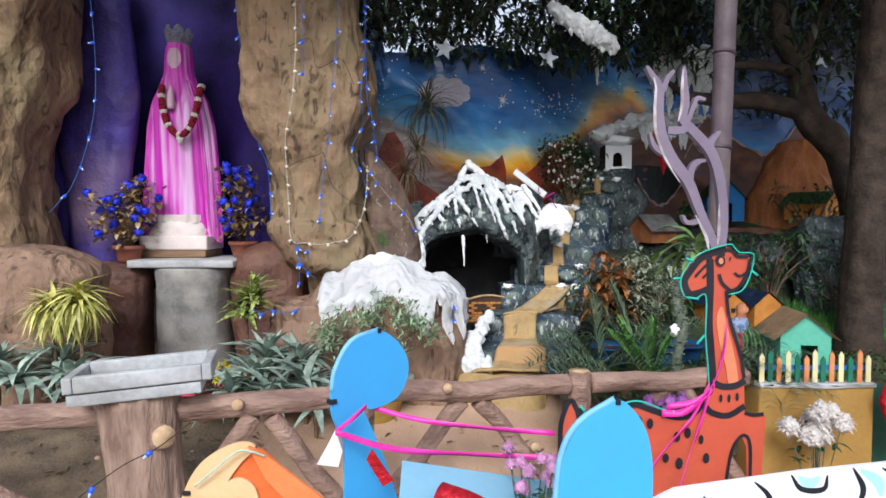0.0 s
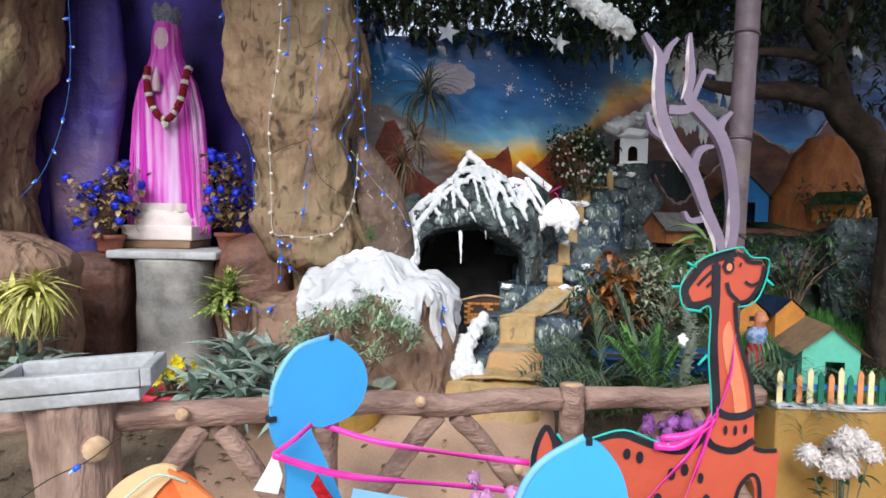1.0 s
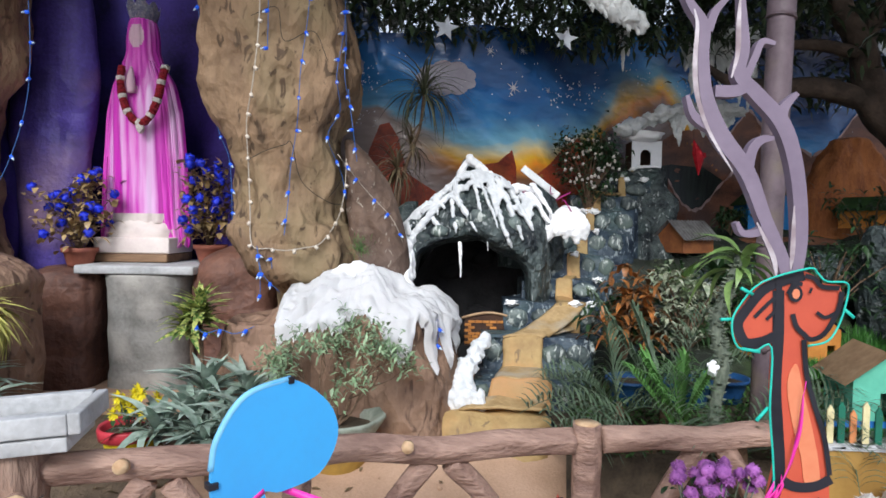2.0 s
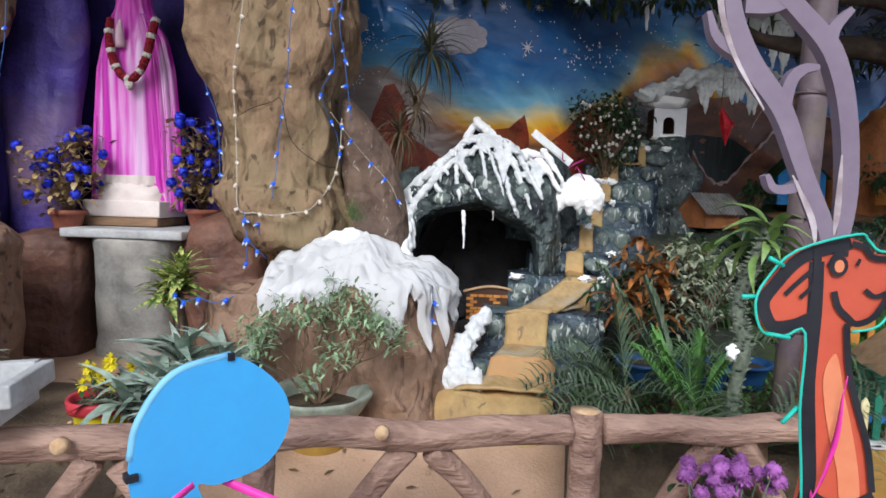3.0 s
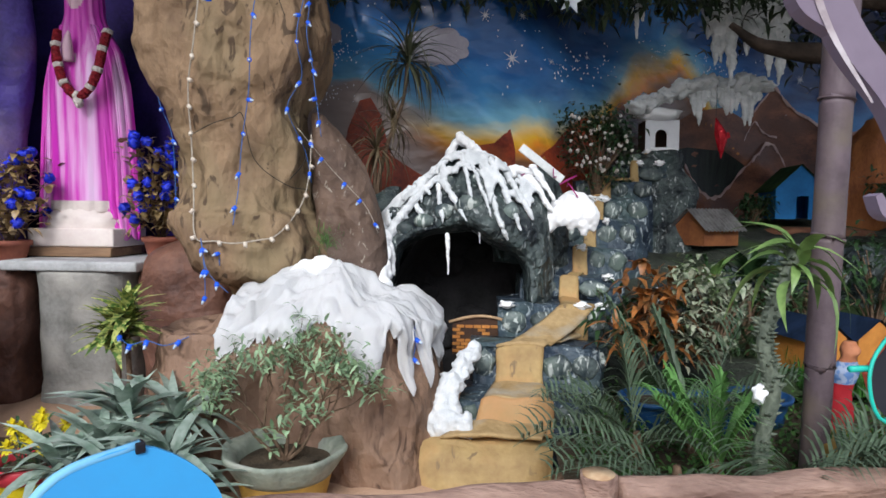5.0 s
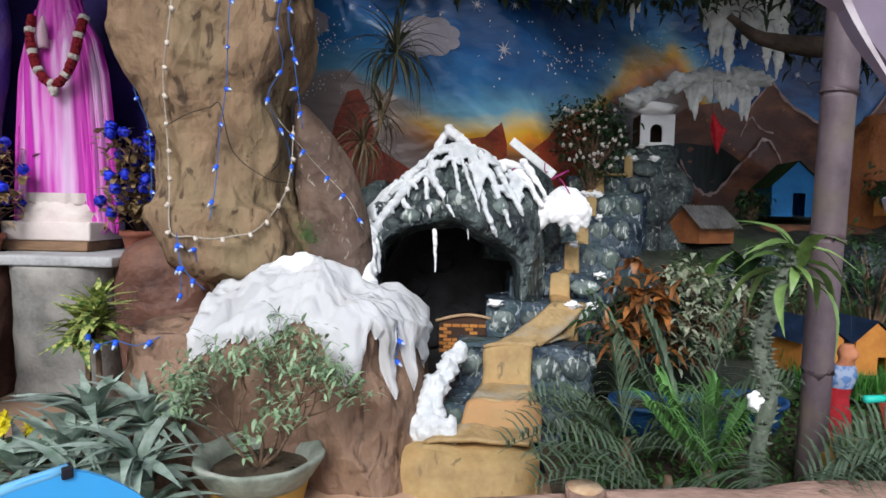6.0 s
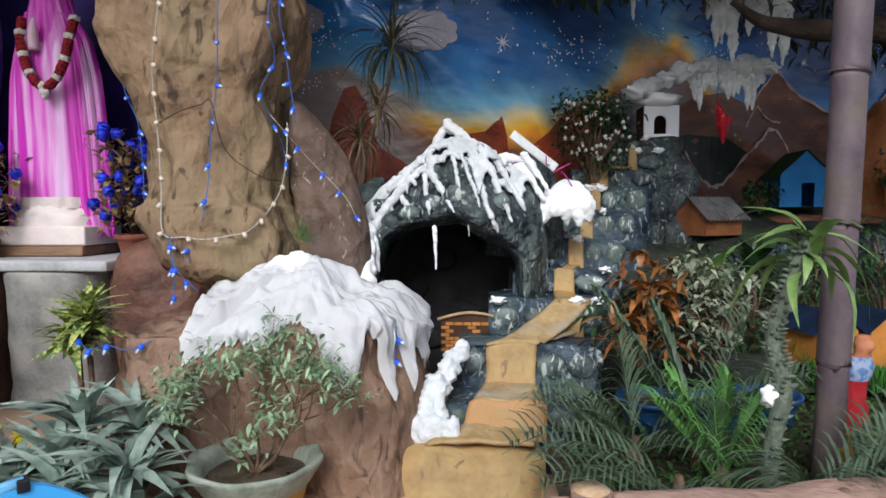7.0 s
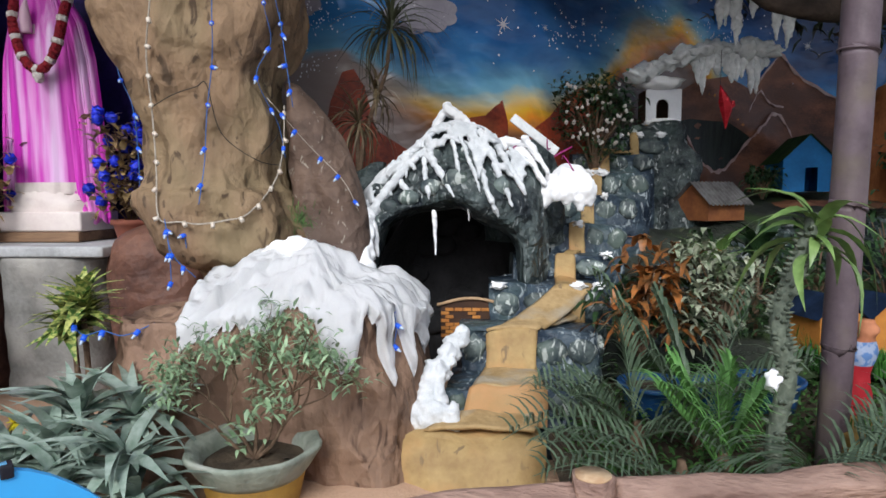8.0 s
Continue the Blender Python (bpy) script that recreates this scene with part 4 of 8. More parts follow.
# strands running down the face, by the arch's own coordinates
on_arch = (((0.20, 0.95), (0.17, 0.6), (0.13, 0.5), (0.08, 0.6), 0.040), ((0.26, 0.9), (0.22, 0.55), (0.19, 0.25), (0.17, 0.12), 0.026), ((0.24, 0.5), (0.32, 0.62), (0.40, 0.75), (0.50, 0.85), 0.030), ((0.22, 0.75), (0.31, 0.85), (0.42, 0.95), (0.52, 0.95), 0.034),
           ((0.50, 0.95), (0.49, 0.7), (0.51, 0.4), (0.53, 0.12), 0.020), ((0.47, 0.8), (0.455, 0.55), (0.45, 0.3), (0.445, 0.18), 0.016), ((0.57, 0.95), (0.575, 0.75), (0.575, 0.5), (0.58, 0.42), 0.016), ((0.63, 0.95), (0.65, 0.65), (0.68, 0.35), (0.71, 0.15), 0.022),
           ((0.66, 0.95), (0.70, 0.7), (0.735, 0.5), (0.76, 0.35), 0.020), ((0.70, 0.98), (0.74, 0.8), (0.78, 0.65), (0.80, 0.6), 0.020), ((0.60, 0.9), (0.62, 0.6), (0.64, 0.45), (0.655, 0.3), 0.014), ((0.36, 0.85), (0.37, 0.6), (0.38, 0.42), (0.385, 0.35), 0.018))
for i, (*uv, w) in enumerate(on_arch):
    bm = bmesh.new()
    snow_tube(bm, [tuple(arch_skin(u, v, 0.03)) for u, v in uv], [w, w * 0.95, w * 0.8, w * 0.45], i * 2.3)
    fluff(part("strand", bm, ARCH_SNOW, snow), 0.008)
free = (([(-0.29, 4.98, 1.34), (-0.30, 4.9, 1.22), (-0.30, 4.8, 1.10), (-0.27, 4.7, 1.03)], 0.075), ([(-0.25, 4.97, 1.36), (-0.24, 4.88, 1.22), (-0.23, 4.78, 1.09), (-0.20, 4.66, 1.03)], 0.06), ([(-0.20, 4.98, 1.34), (-0.19, 4.97, 1.25), (-0.18, 4.96, 1.17)], 0.024),
        ([(0.10, 5.36, 1.78), (0.12, 5.37, 1.90), (0.165, 5.38, 1.99), (0.24, 5.38, 2.0)], 0.035), ([(0.19, 5.38, 2.01), (0.29, 5.37, 1.93), (0.40, 5.3, 1.84), (0.53, 5.25, 1.78)], 0.042),
        ([(0.60, 5.25, 1.76), (0.66, 5.22, 1.72), (0.71, 5.2, 1.62), (0.76, 5.2, 1.55)], 0.03), ([(0.64, 5.2, 1.82), (0.69, 5.18, 1.74), (0.77, 5.17, 1.62)], 0.028), ([(0.47, 5.28, 1.80), (0.56, 5.25, 1.80), (0.66, 5.22, 1.78), (0.72, 5.2, 1.70)], 0.03),
        ([(0.13, 5.02, 1.40), (0.135, 5.02, 1.30), (0.138, 5.02, 1.17)], 0.017), ([(0.32, 5.02, 1.42), (0.322, 5.02, 1.38), (0.322, 5.02, 1.35)], 0.009))
for i, (pts, w) in enumerate(free):
    bm = bmesh.new()
    snow_tube(bm, pts, [w * f for f in np.linspace(0.9, 1.0 if i < 2 else 0.45, len(pts))], 40 + i * 1.7)
    fluff(part("strand", bm, SNOW, snow, "hanging cotton icicle" if i > 7 else ""), 0.007 if i > 7 else 0.009)
# a frosted slat leaning on the rocks
bm = box(bmesh.new(), -0.165, 0.165, -0.012, 0.012, -0.026, 0.026, 0.005)
slat = solo("frosted_board", bm, FROST, "white frosted board leaning on the rocks", "board")
slat.matrix_basis = pose(0.70, 5.28, 1.845, 0, 38, 0)

bm = lump(bmesh.new(), (0.91, 5.32, 1.575), (0.115, 0.10, 0.105), 3, 0.15)
for dx in (-0.12, -0.07, 0.0, 0.07, 0.11):
    snow_tube(bm, [(0.90 + dx * 0.8, 5.26, 1.58), (0.89 + dx, 5.24, 1.51), (0.88 + dx * 1.15, 5.24, 1.45 + 0.03 * math.sin(dx * 60))], [0.05, 0.045, 0.02], dx)
fluff(solo("snow_mound", bm, SNOW, "tuft of white cotton snow on the stairs", "snow"))
bm = bmesh.new()
rd = random.Random(12)
line = smooth_path([(0.05, 4.12, 0.50, 0.02), (0.11, 4.14, 0.56, 0.05), (0.17, 4.17, 0.62, 0.07), (0.19, 4.22, 0.71, 0.055), (0.24, 4.32, 0.78, 0.05), (0.30, 4.44, 0.85, 0.045)], 10)
for i, p in enumerate(line):
    for _ in range(2):
        j = p[3] * 0.55
        lump(bm, (p[0] + rd.uniform(-j, j), p[1] + rd.uniform(-j, j) * 0.5, p[2] + rd.uniform(-j, j)), (p[3] * rd.uniform(0.3, 0.75), p[3] * 0.6, p[3] * rd.uniform(0.3, 0.75)), i * 5 + j, 0.7, 2)
for i in range(5):
    snow_tube(bm, [(0.15 + 0.03 * i, 4.12, 0.60), (0.15 + 0.032 * i, 4.11, 0.55), (0.15 + 0.036 * i, 4.11, 0.51)], [0.03, 0.022, 0.008], i)
fluff(solo("snow_drift", bm, ARCH_SNOW, "clumped cotton snow between boulder and stairs", "snow"), 0.007)
for i in range(16):
    s = rnd.choice(STEP_ROWS[2:12])
    bm = lump(bmesh.new(), (rnd.uniform(s[0], s[1]), s[2] + 0.03, s[5] + 0.01), (rnd.uniform(0.02, 0.05), 0.03, 0.02), i * 7, 0.9, 3)
    solo("snow_scrap", bm, SNOW, "small scrap of cotton snow on a step", "snow", group="snow scraps")

def snow_low(deg):
    """Lower edge of the snow round the boulder: where on its skin the cotton ends."""
    e = float(np.interp(deg, (-180, -160, -148, -138, -131, -126, -120, -112, -104, -94, -84, -78, -70, -66, -62, -54, -50, -46, -42, -40, -38, -35, -34, -32, -30, -28, -26, -22, -12, -4, 4, 30, 90, 180),
                        (0.73, 0.73, 0.70, 0.62, 0.50, 0.43, 0.46, 0.485, 0.48, 0.46, 0.53, 0.545, 0.49, 0.46, 0.385, 0.355, 0.43, 0.485, 0.46, 0.35, 0.30, 0.36, 0.47, 0.50, 0.44, 0.31, 0.36, 0.46, 0.44, 0.37, 0.42, 0.50, 0.55, 0.72)))
    return e + 0.010 * math.sin(deg * 0.9) + 0.008 * math.sin(deg * 2.3)


bm = bmesh.new()
NA, NB = 420, 44
rows = []
for i in range(NA):
    deg = -180 + 360 * i / NA
    lo = snow_low(deg)
    row = []
    for j in range(NB):
        t = lo + (0.99 - lo) * j / (NB - 1)
        p = rock_skin(deg, t)
        puff = 0.036 + 0.045 * noise.noise(p * 5) + 0.040 * abs(noise.noise(p * 9)) + 0.012 * noise.noise(p * 24) + 0.03 * max(0.0, (t - 0.55) * 2)
        row.append(bm.verts.new(rock_skin(deg, t, 0.008 + max(puff, 0.012) * min(1.0, 0.25 + j / 3.0))))
    rows.append(row)
for i in range(NA):
    for j in range(NB - 1):
        bm.faces.new((rows[i][j], rows[(i + 1) % NA][j], rows[(i + 1) % NA][j + 1], rows[i][j + 1]))
bm.faces.new([r[-1] for r in rows])
bmesh.ops.solidify(bm, geom=bm.faces[:], thickness=0.014)
blanket = thing("snow_blanket", "thick white cotton snow draped over the boulder", "snow", (0, 0, 0))
part("sheet", bm, SNOW, blanket)
for i, (x, z, r) in enumerate(((-0.60, 1.20, 0.05), (-0.56, 1.235, 0.05), (-0.50, 1.25, 0.06), (-0.45, 1.26, 0.055), (-0.40, 1.235, 0.05), (-0.33, 1.21, 0.045))):
    part("tuft", lump(bmesh.new(), (x, 4.40, z), (r, r, r), i + 50, 0.45), SNOW, blanket)

TINSEL = mat("magenta_tinsel", (0.45, 0.03, 0.22), (0.3, 0.02, 0.14), rough=0.3, scale=30, bump=0)
for i in range(12):
    p = Vector((rnd.uniform(0.5, 0.88), 5.3, rnd.uniform(1.45, 1.82)))
    bm = tube(bmesh.new(), [tuple(p), tuple(p + Vector((rnd.uniform(-0.09, 0.09), -0.06, rnd.uniform(-0.05, 0.05)))), tuple(p + Vector((rnd.uniform(-0.16, 0.16), -0.08, rnd.uniform(-0.08, 0.06))))], 0.004, 5, 4)
    solo("tinsel_strand", bm, TINSEL, "thin magenta tinsel strand over the cave rocks", "tinsel", group="tinsel strands")

# ---- toy chapel with its frosted shelf and icicles ----
chapel = thing("toy_chapel", "small white chapel on the cliff top", "toy house", (0, 0, 0))
bm = bmesh.new()
arch = [(1.72, 2.08), (1.80, 2.08), (1.80, 2.21)] + [(1.85 - 0.05 * math.cos(math.pi * i / 8), 2.21 + 0.05 * math.sin(math.pi * i / 8)) for i in range(1, 8)] + [(1.90, 2.21), (1.90, 2.08), (2.0, 2.08), (2.0, 2.34), (1.72, 2.34)]
part("front", plate(bm, arch, 0.02, 6.80), WHITE, chapel, smooth=False)
for x0, x1, y0 in ((1.72, 1.74, 6.812), (1.98, 2.0, 6.812), (1.742, 1.978, 7.03)):
    part("wall", box(bmesh.new(), x0, x1, y0, 7.05, 2.08, 2.34), mat("brown_card", (0.10, 0.05, 0.035), (0.05, 0.03, 0.02), scale=9), chapel, smooth=False)
bm = lump(bmesh.new(), (1.84, 6.86, 2.39), (0.19, 0.16, 0.06), 4)
lump(bm, (1.86, 6.79, 2.085), (0.12, 0.05, 0.025), 5)
part("snow_cap", bm, SNOW, chapel, "white cotton snow")
shelf = thing("frosted_shelf", "bark shelf covered with frosty cotton and icicles", "snow", (0, 0, 0))
for i in range(13):
    t = i / 12
    x = 1.63 + 1.02 * t
    z = 2.42 + 0.20 * math.sin(t * 2.2) + 0.02
    part("crust", lump(bmesh.new(), (x, 6.74 + 0.05 * math.sin(i), z), (0.085, 0.09, 0.06 + 0.02 * math.sin(i * 2)), i * 3, 0.6, 3), FROST, shelf)
for i in range(16):
    x = 2.05 + 0.56 * i / 15
    ln = rnd.uniform(0.05, 0.2) if i not in (2, 12, 13) else 0.28
    bm = bmesh.new()
    snow_tube(bm, [(x, 6.72, 2.56), (x + 0.005, 6.71, 2.56 - ln * 0.6), (x + 0.008, 6.71, 2.56 - ln)], [0.035, 0.026, 0.007], i)
    fluff(part("icicle", bm, FROST, shelf))
fringe = thing("icicle_fringe", "hanging fringe of frosty cotton icicles", "snow", (0, 0, 0))
for i in range(30):
    x = 2.05 + 0.6 * rnd.random()
    top = 3.15 + 0.1 * rnd.random()
    ln = 0.2 + 0.42 * rnd.random() * (0.5 + 0.7 * abs(math.sin(x * 9)))
    bm = bmesh.new()
    snow_tube(bm, [(x, 6.4, top), (x + 0.01, 6.39, top - ln * 0.6), (x, 6.38, top - ln)], [0.05, 0.035, 0.01], i)
    fluff(part("icicle", bm, FROST, fringe))
for x, ln in ((1.48, 0.34), (1.52, 0.2), (1.44, 0.15)):
    bm = bmesh.new()
    snow_tube(bm, [(x, 6.2, 3.3), (x, 6.2, 3.25 - ln * 0.5), (x, 6.2, 3.2 - ln)], [0.03, 0.022, 0.012], x)
    fluff(part("icicle", bm, FROST, fringe))
branch = thing("frosted_branch", "branch wrapped in frosty white cotton", "snow", (0, 0, 0))
for i in range(14):
    x, z = 1.0 + 0.46 * i / 13, 3.40 - 0.26 * i / 13
    bm = bmesh.new()
    snow_tube(bm, [(x - 0.05, 5.7, z + 0.04), (x, 5.69, z), (x + 0.04, 5.69, z - 0.06), (x + 0.05, 5.69, z - 0.10 - 0.08 * rnd.random())], [0.05, 0.06, 0.04, 0.01], i)
    fluff(part("tuft", bm, FROST, branch))

# red paper star hanging from the shelf
RED_FOIL = mat("red_foil", (0.62, 0.02, 0.035), (0.42, 0.012, 0.02), rough=0.22, scale=20, bump=0.5, metal=0.4)
orn = thing("hanging_star", "faceted red foil star ornament on a thread", "ornament", (0, 0, 0))
bm = bmesh.new()
loft(bm, [(2.0, 2.28, 6.6, 0.004, 0.004), (2.14, 2.28, 6.6, 0.045, 0.03), (2.2, 2.275, 6.6, 0.055, 0.03), (2.33, 2.23, 6.6, 0.004, 0.004)], 6, 1)
loft(bm, [(2.13, 2.25, 6.6, 0.012, 0.012), (2.17, 2.31, 6.6, 0.04, 0.015), (2.21, 2.33, 6.6, 0.012, 0.012)], 5, 1)
part("star_body", bm, RED_FOIL, orn, smooth=False)
part("thread", tube(bmesh.new(), [(2.23, 6.6, 2.32), (2.24, 6.62, 2.6)], 0.002, 5, 1), BLACK, orn)

# ---- toy houses ----
def toy_house(x, y, z, w, d, h, peak, wall, roof, label, turn=0.0, roof_over=0.04, door=None, rib=False, windows=()):
    """A small card house: four walls, gable, pitched roof, dark door and windows."""
    t = thing("toy_house", label, "toy house", (x, y, z), "toy houses")
    t.rotation_euler = (0, 0, radians(turn))
    front = [(-w / 2, 0), (-w / 2, h), (0, h + peak), (w / 2, h), (w / 2, 0)]
    if door:
        dx, dw, dh = door
        front = [(-w / 2, 0), (-w / 2, h), (0, h + peak), (w / 2, h), (w / 2, 0), (dx + dw / 2, 0), (dx + dw / 2, dh), (dx - dw / 2, dh), (dx - dw / 2, 0)]
    part("gable", plate(bmesh.new(), front, 0.012, -d / 2 - 0.006), wall, t, smooth=False)
    part("gable", plate(bmesh.new(), [(-w / 2, 0), (-w / 2, h), (0, h + peak), (w / 2, h), (w / 2, 0)], 0.012, d / 2 + 0.006), wall, t, smooth=False)
    for s in (-1, 1):
        part("side_wall", box(bmesh.new(), s * (w / 2 - 0.006) - 0.006, s * (w / 2 - 0.006) + 0.006, -d / 2, d / 2, 0, h), wall, t, smooth=False)
        bm = bmesh.new()
        o = roof_over
        sl = peak / (w / 2)
        def slope(u, v, s=s):
            xx = (w / 2 + o) * u
            zz = h + peak - sl * xx + 0.008 + (0.006 * math.sin(v * 70) if rib else 0.0)
            return Vector((s * xx, -d / 2 - o + (d + 2 * o) * v, zz))
        sheet(bm, slope, 6, 80 if rib else 6)
        bmesh.ops.solidify(bm, geom=bm.faces[:], thickness=0.012)
        part("roof_slope", bm, roof, t, smooth=False)
    for wx, wz, ww in windows:
        part("window", box(bmesh.new(), wx - ww / 2, wx + ww / 2, -d / 2 - 0.017, -d / 2 - 0.013, wz - ww / 2, wz + ww / 2), BLACK, t, "dark window opening", smooth=False)
    part("inner_floor", box(bmesh.new(), -w / 2 + 0.013, w / 2 - 0.013, -d / 2 + 0.001, d / 2 - 0.001, 0.001, 0.006), BLACK, t, smooth=False)
    return t


GREEN_CARD = mat("mint_green_card", (0.14, 0.52, 0.38), (0.10, 0.42, 0.30), rough=0.7, scale=6, bump=0.15)
TAN_ROOF = mat("tan_straw_board", (0.52, 0.35, 0.21), (0.36, 0.23, 0.13), rough=0.8, scale=12, bump=0.4)
ORANGE_CARD = mat("orange_card", (0.62, 0.26, 0.055), (0.45, 0.17, 0.035), rough=0.7, scale=7, bump=0.2)
BLUE_CARD = mat("bright_blue_card", (0.02, 0.22, 0.55), (0.015, 0.16, 0.42), rough=0.6, scale=7, bump=0.15)
DARK_ROOF = mat("navy_roof_card", (0.03, 0.06, 0.14), (0.015, 0.03, 0.07), rough=0.6, scale=9, bump=0.2)
GREY_ROOF = mat("grey_corrugated", (0.32, 0.31, 0.31), (0.16, 0.15, 0.15), rough=0.5, scale=9, bump=0.2)
GREEN_ROOF = mat("dark_green_card", (0.05, 0.12, 0.035), (0.02, 0.06, 0.02), rough=0.7, scale=9, bump=0.2)
toy_house(2.03, 3.62, 0.665, 0.265, 0.28, 0.23, 0.11, GREEN_CARD, TAN_ROOF, "mint green toy house with a tan roof", -8, 0.045, (0.02, 0.09, 0.17))
toy_house(2.22, 5.05, 0.66, 0.24, 0.30, 0.20, 0.095, ORANGE_CARD, DARK_ROOF, "orange toy house with a navy roof", 12, 0.03, (0.0, 0.06, 0.10), False, ((0.0, 0.16, 0.035),))
toy_house(2.52, 5.10, 0.66, 0.24, 0.30, 0.20, 0.095, ORANGE_CARD, DARK_ROOF, "orange toy house with a navy roof", 12, 0.03, (0.05, 0.06, 0.10))
toy_house(2.12, 6.42, 1.30, 0.30, 0.34, 0.15, 0.13, mat("brown_orange_card", (0.34, 0.13, 0.045), (0.2, 0.07, 0.03), scale=8), GREY_ROOF, "little orange hut under a grey corrugated roof", -62, 0.05, None, True)
toy_house(3.13, 7.2, 1.51, 0.40, 0.44, 0.27, 0.20, BLUE_CARD, GREEN_ROOF, "bright blue toy house with an olive roof", -6, 0.04, (0.02, 0.10, 0.20))
toy_house(4.05, 6.95, 1.53, 0.26, 0.44, 0.20, 0.10, ORANGE_CARD, GREEN_ROOF, "orange toy house with a green roof", 28, 0.05, (0.03, 0.06, 0.13), False, ((-0.07, 0.1, 0.05),))

# brick-printed card bridge in front of the cave
bridge = thing("toy_bridge", "arched card footbridge printed with orange bricks", "toy bridge", (0, 0, 0))
bm = bmesh.new()
pts = [(0.17, 0.71), (0.50, 0.71), (0.50, 0.89)] + [(0.50 - 0.33 * t, 0.89 + 0.045 * math.sin(math.pi * t)) for t in (0.2, 0.4, 0.6, 0.8)] + [(0.17, 0.89)]
part("wall", plate(bm, pts, 0.014, 4.95), mat("dark_mortar", (0.07, 0.035, 0.02), (0.04, 0.02, 0.015), scale=9), bridge, smooth=False)
part("rail", tube(bmesh.new(), [(0.15, 4.935, 0.90), (0.25, 4.935, 0.928), (0.335, 4.935, 0.938), (0.42, 4.935, 0.928), (0.52, 4.935, 0.90)], 0.009, 8, 4), TAN_ROOF, bridge)
brick_bm = box(bmesh.new(), -0.022, 0.022, -0.004, 0.004, -0.0085, 0.0085, 0.002)
brick_me = mesh_of(brick_bm, mat("orange_brick", (0.55, 0.24, 0.06), (0.42, 0.16, 0.04), scale=14, random_tint=0.25), False)
for r in range(8):
    for c in range(7):
        x = 0.192 + 0.049 * c + (0.0245 if r % 2 else 0)
        z = 0.732 + 0.0205 * r
        if x < 0.485 and not (4 <= r <= 6 and (1 <= c <= 2 or 4 <= c <= 5)):
            b = part("brick", brick_me, None, bridge)
            b.location = (x, 4.94, z)

# ---- picket plot on its ochre wall ----
solo("planter_wall", box(bmesh.new(), 1.66, 2.27, 3.28, 3.98, -0.03, 0.655, 0.012), YELLOW_WALL, "ochre painted plinth wall carrying the picket plot", "wall")
solo("white_ledge", rough_block(1.655, 2.275, 3.265, 3.34, 0.652, 0.672, 4, 0.01), SLAB, "thin white edging on the ochre wall", "ledge")
solo("green_board", box(bmesh.new(), 2.285, 2.9, 3.45, 3.47, -0.03, 0.62, 0.004), mat("dark_green_board", (0.02, 0.09, 0.06), (0.012, 0.06, 0.04), scale=5), "dark green painted board beside the wall", "board")
pf = thing("picket_fence", "miniature picket fence in orange, cream and green", "fence", (0, 0, 0))
pk = [mat("picket_orange", (0.70, 0.29, 0.12), (0.55, 0.2, 0.08), scale=15), mat("picket_cream", (0.74, 0.68, 0.40), (0.6, 0.52, 0.28), scale=15), mat("picket_green", (0.02, 0.18, 0.11), (0.012, 0.12, 0.08), scale=15)]
for i in range(13):
    x = 1.68 + 0.047 * i
    h = 0.135 + 0.02 * math.sin(i * 2.4)
    part("picket", plate(bmesh.new(), [(x - 0.013, 0.672), (x - 0.013, 0.672 + h), (x, 0.672 + h + 0.022), (x + 0.013, 0.672 + h), (x + 0.013, 0.672)], 0.008, 3.30 + 0.006 * math.sin(i)), pk[(1, 2, 0)[i % 3]], pf, smooth=False)
part("rail", box(bmesh.new(), 1.67, 2.26, 3.312, 3.322, 0.735, 0.76), mat("blue_slat", (0.02, 0.17, 0.50), (0.015, 0.12, 0.4), scale=8), pf, "blue slat", smooth=False)
bm = bmesh.new()
loft(bm, [(0.4, 2.40, 3.2, 0.10, 0.03), (0.6, 2.36, 3.2, 0.11, 0.03), (0.72, 2.40, 3.2, 0.09, 0.03), (0.85, 2.48, 3.2, 0.03, 0.02)], 12, 3, 0.03, 9, 2)
solo("red_foil_wrap", bm, RED_FOIL, "crumpled shiny red foil beside the green board", "foil")
# ---- cut-out deer ----
deer = thing("deer_cutout", "orange-red painted plywood deer with mauve antlers", "cutout deer", (0, 0, 0))
DY = 2.27
body = [(0.41, 0.235), (0.40, 0.70), (0.41, 0.80), (0.445, 0.885), (0.475, 0.84), (0.51, 0.80), (0.60, 0.84), (0.68, 0.865), (0.76, 0.84), (0.84, 0.815), (0.90, 0.83), (0.94, 0.87), (0.958, 0.98), (0.950, 1.07), (0.943, 1.17),
        (0.945, 1.285), (0.922, 1.270), (0.886, 1.262), (0.862, 1.274), (0.848, 1.318), (0.866, 1.354), (0.912, 1.412), (0.965, 1.434), (1.012, 1.446), (1.033, 1.437), (1.05, 1.418), (1.075, 1.416), (1.094, 1.414), (1.100, 1.395), (1.096, 1.365), (1.082, 1.33), (1.058, 1.292), (1.024, 1.277),
        (1.014, 1.262), (1.018, 1.22), (1.038, 1.14), (1.064, 1.06), (1.086, 0.98), (1.092, 0.83), (1.12, 0.815), (1.17, 0.82), (1.165, 0.70), (1.14, 0.235), (1.09, 0.235), (1.105, 0.60), (1.10, 0.70), (1.085, 0.735), (1.06, 0.72), (1.035, 0.65), (1.02, 0.5), (1.0, 0.42), (0.6, 0.42), (0.55, 0.235)]
part("body", plate(bmesh.new(), body, 0.012, DY), DEER, deer, smooth=False)


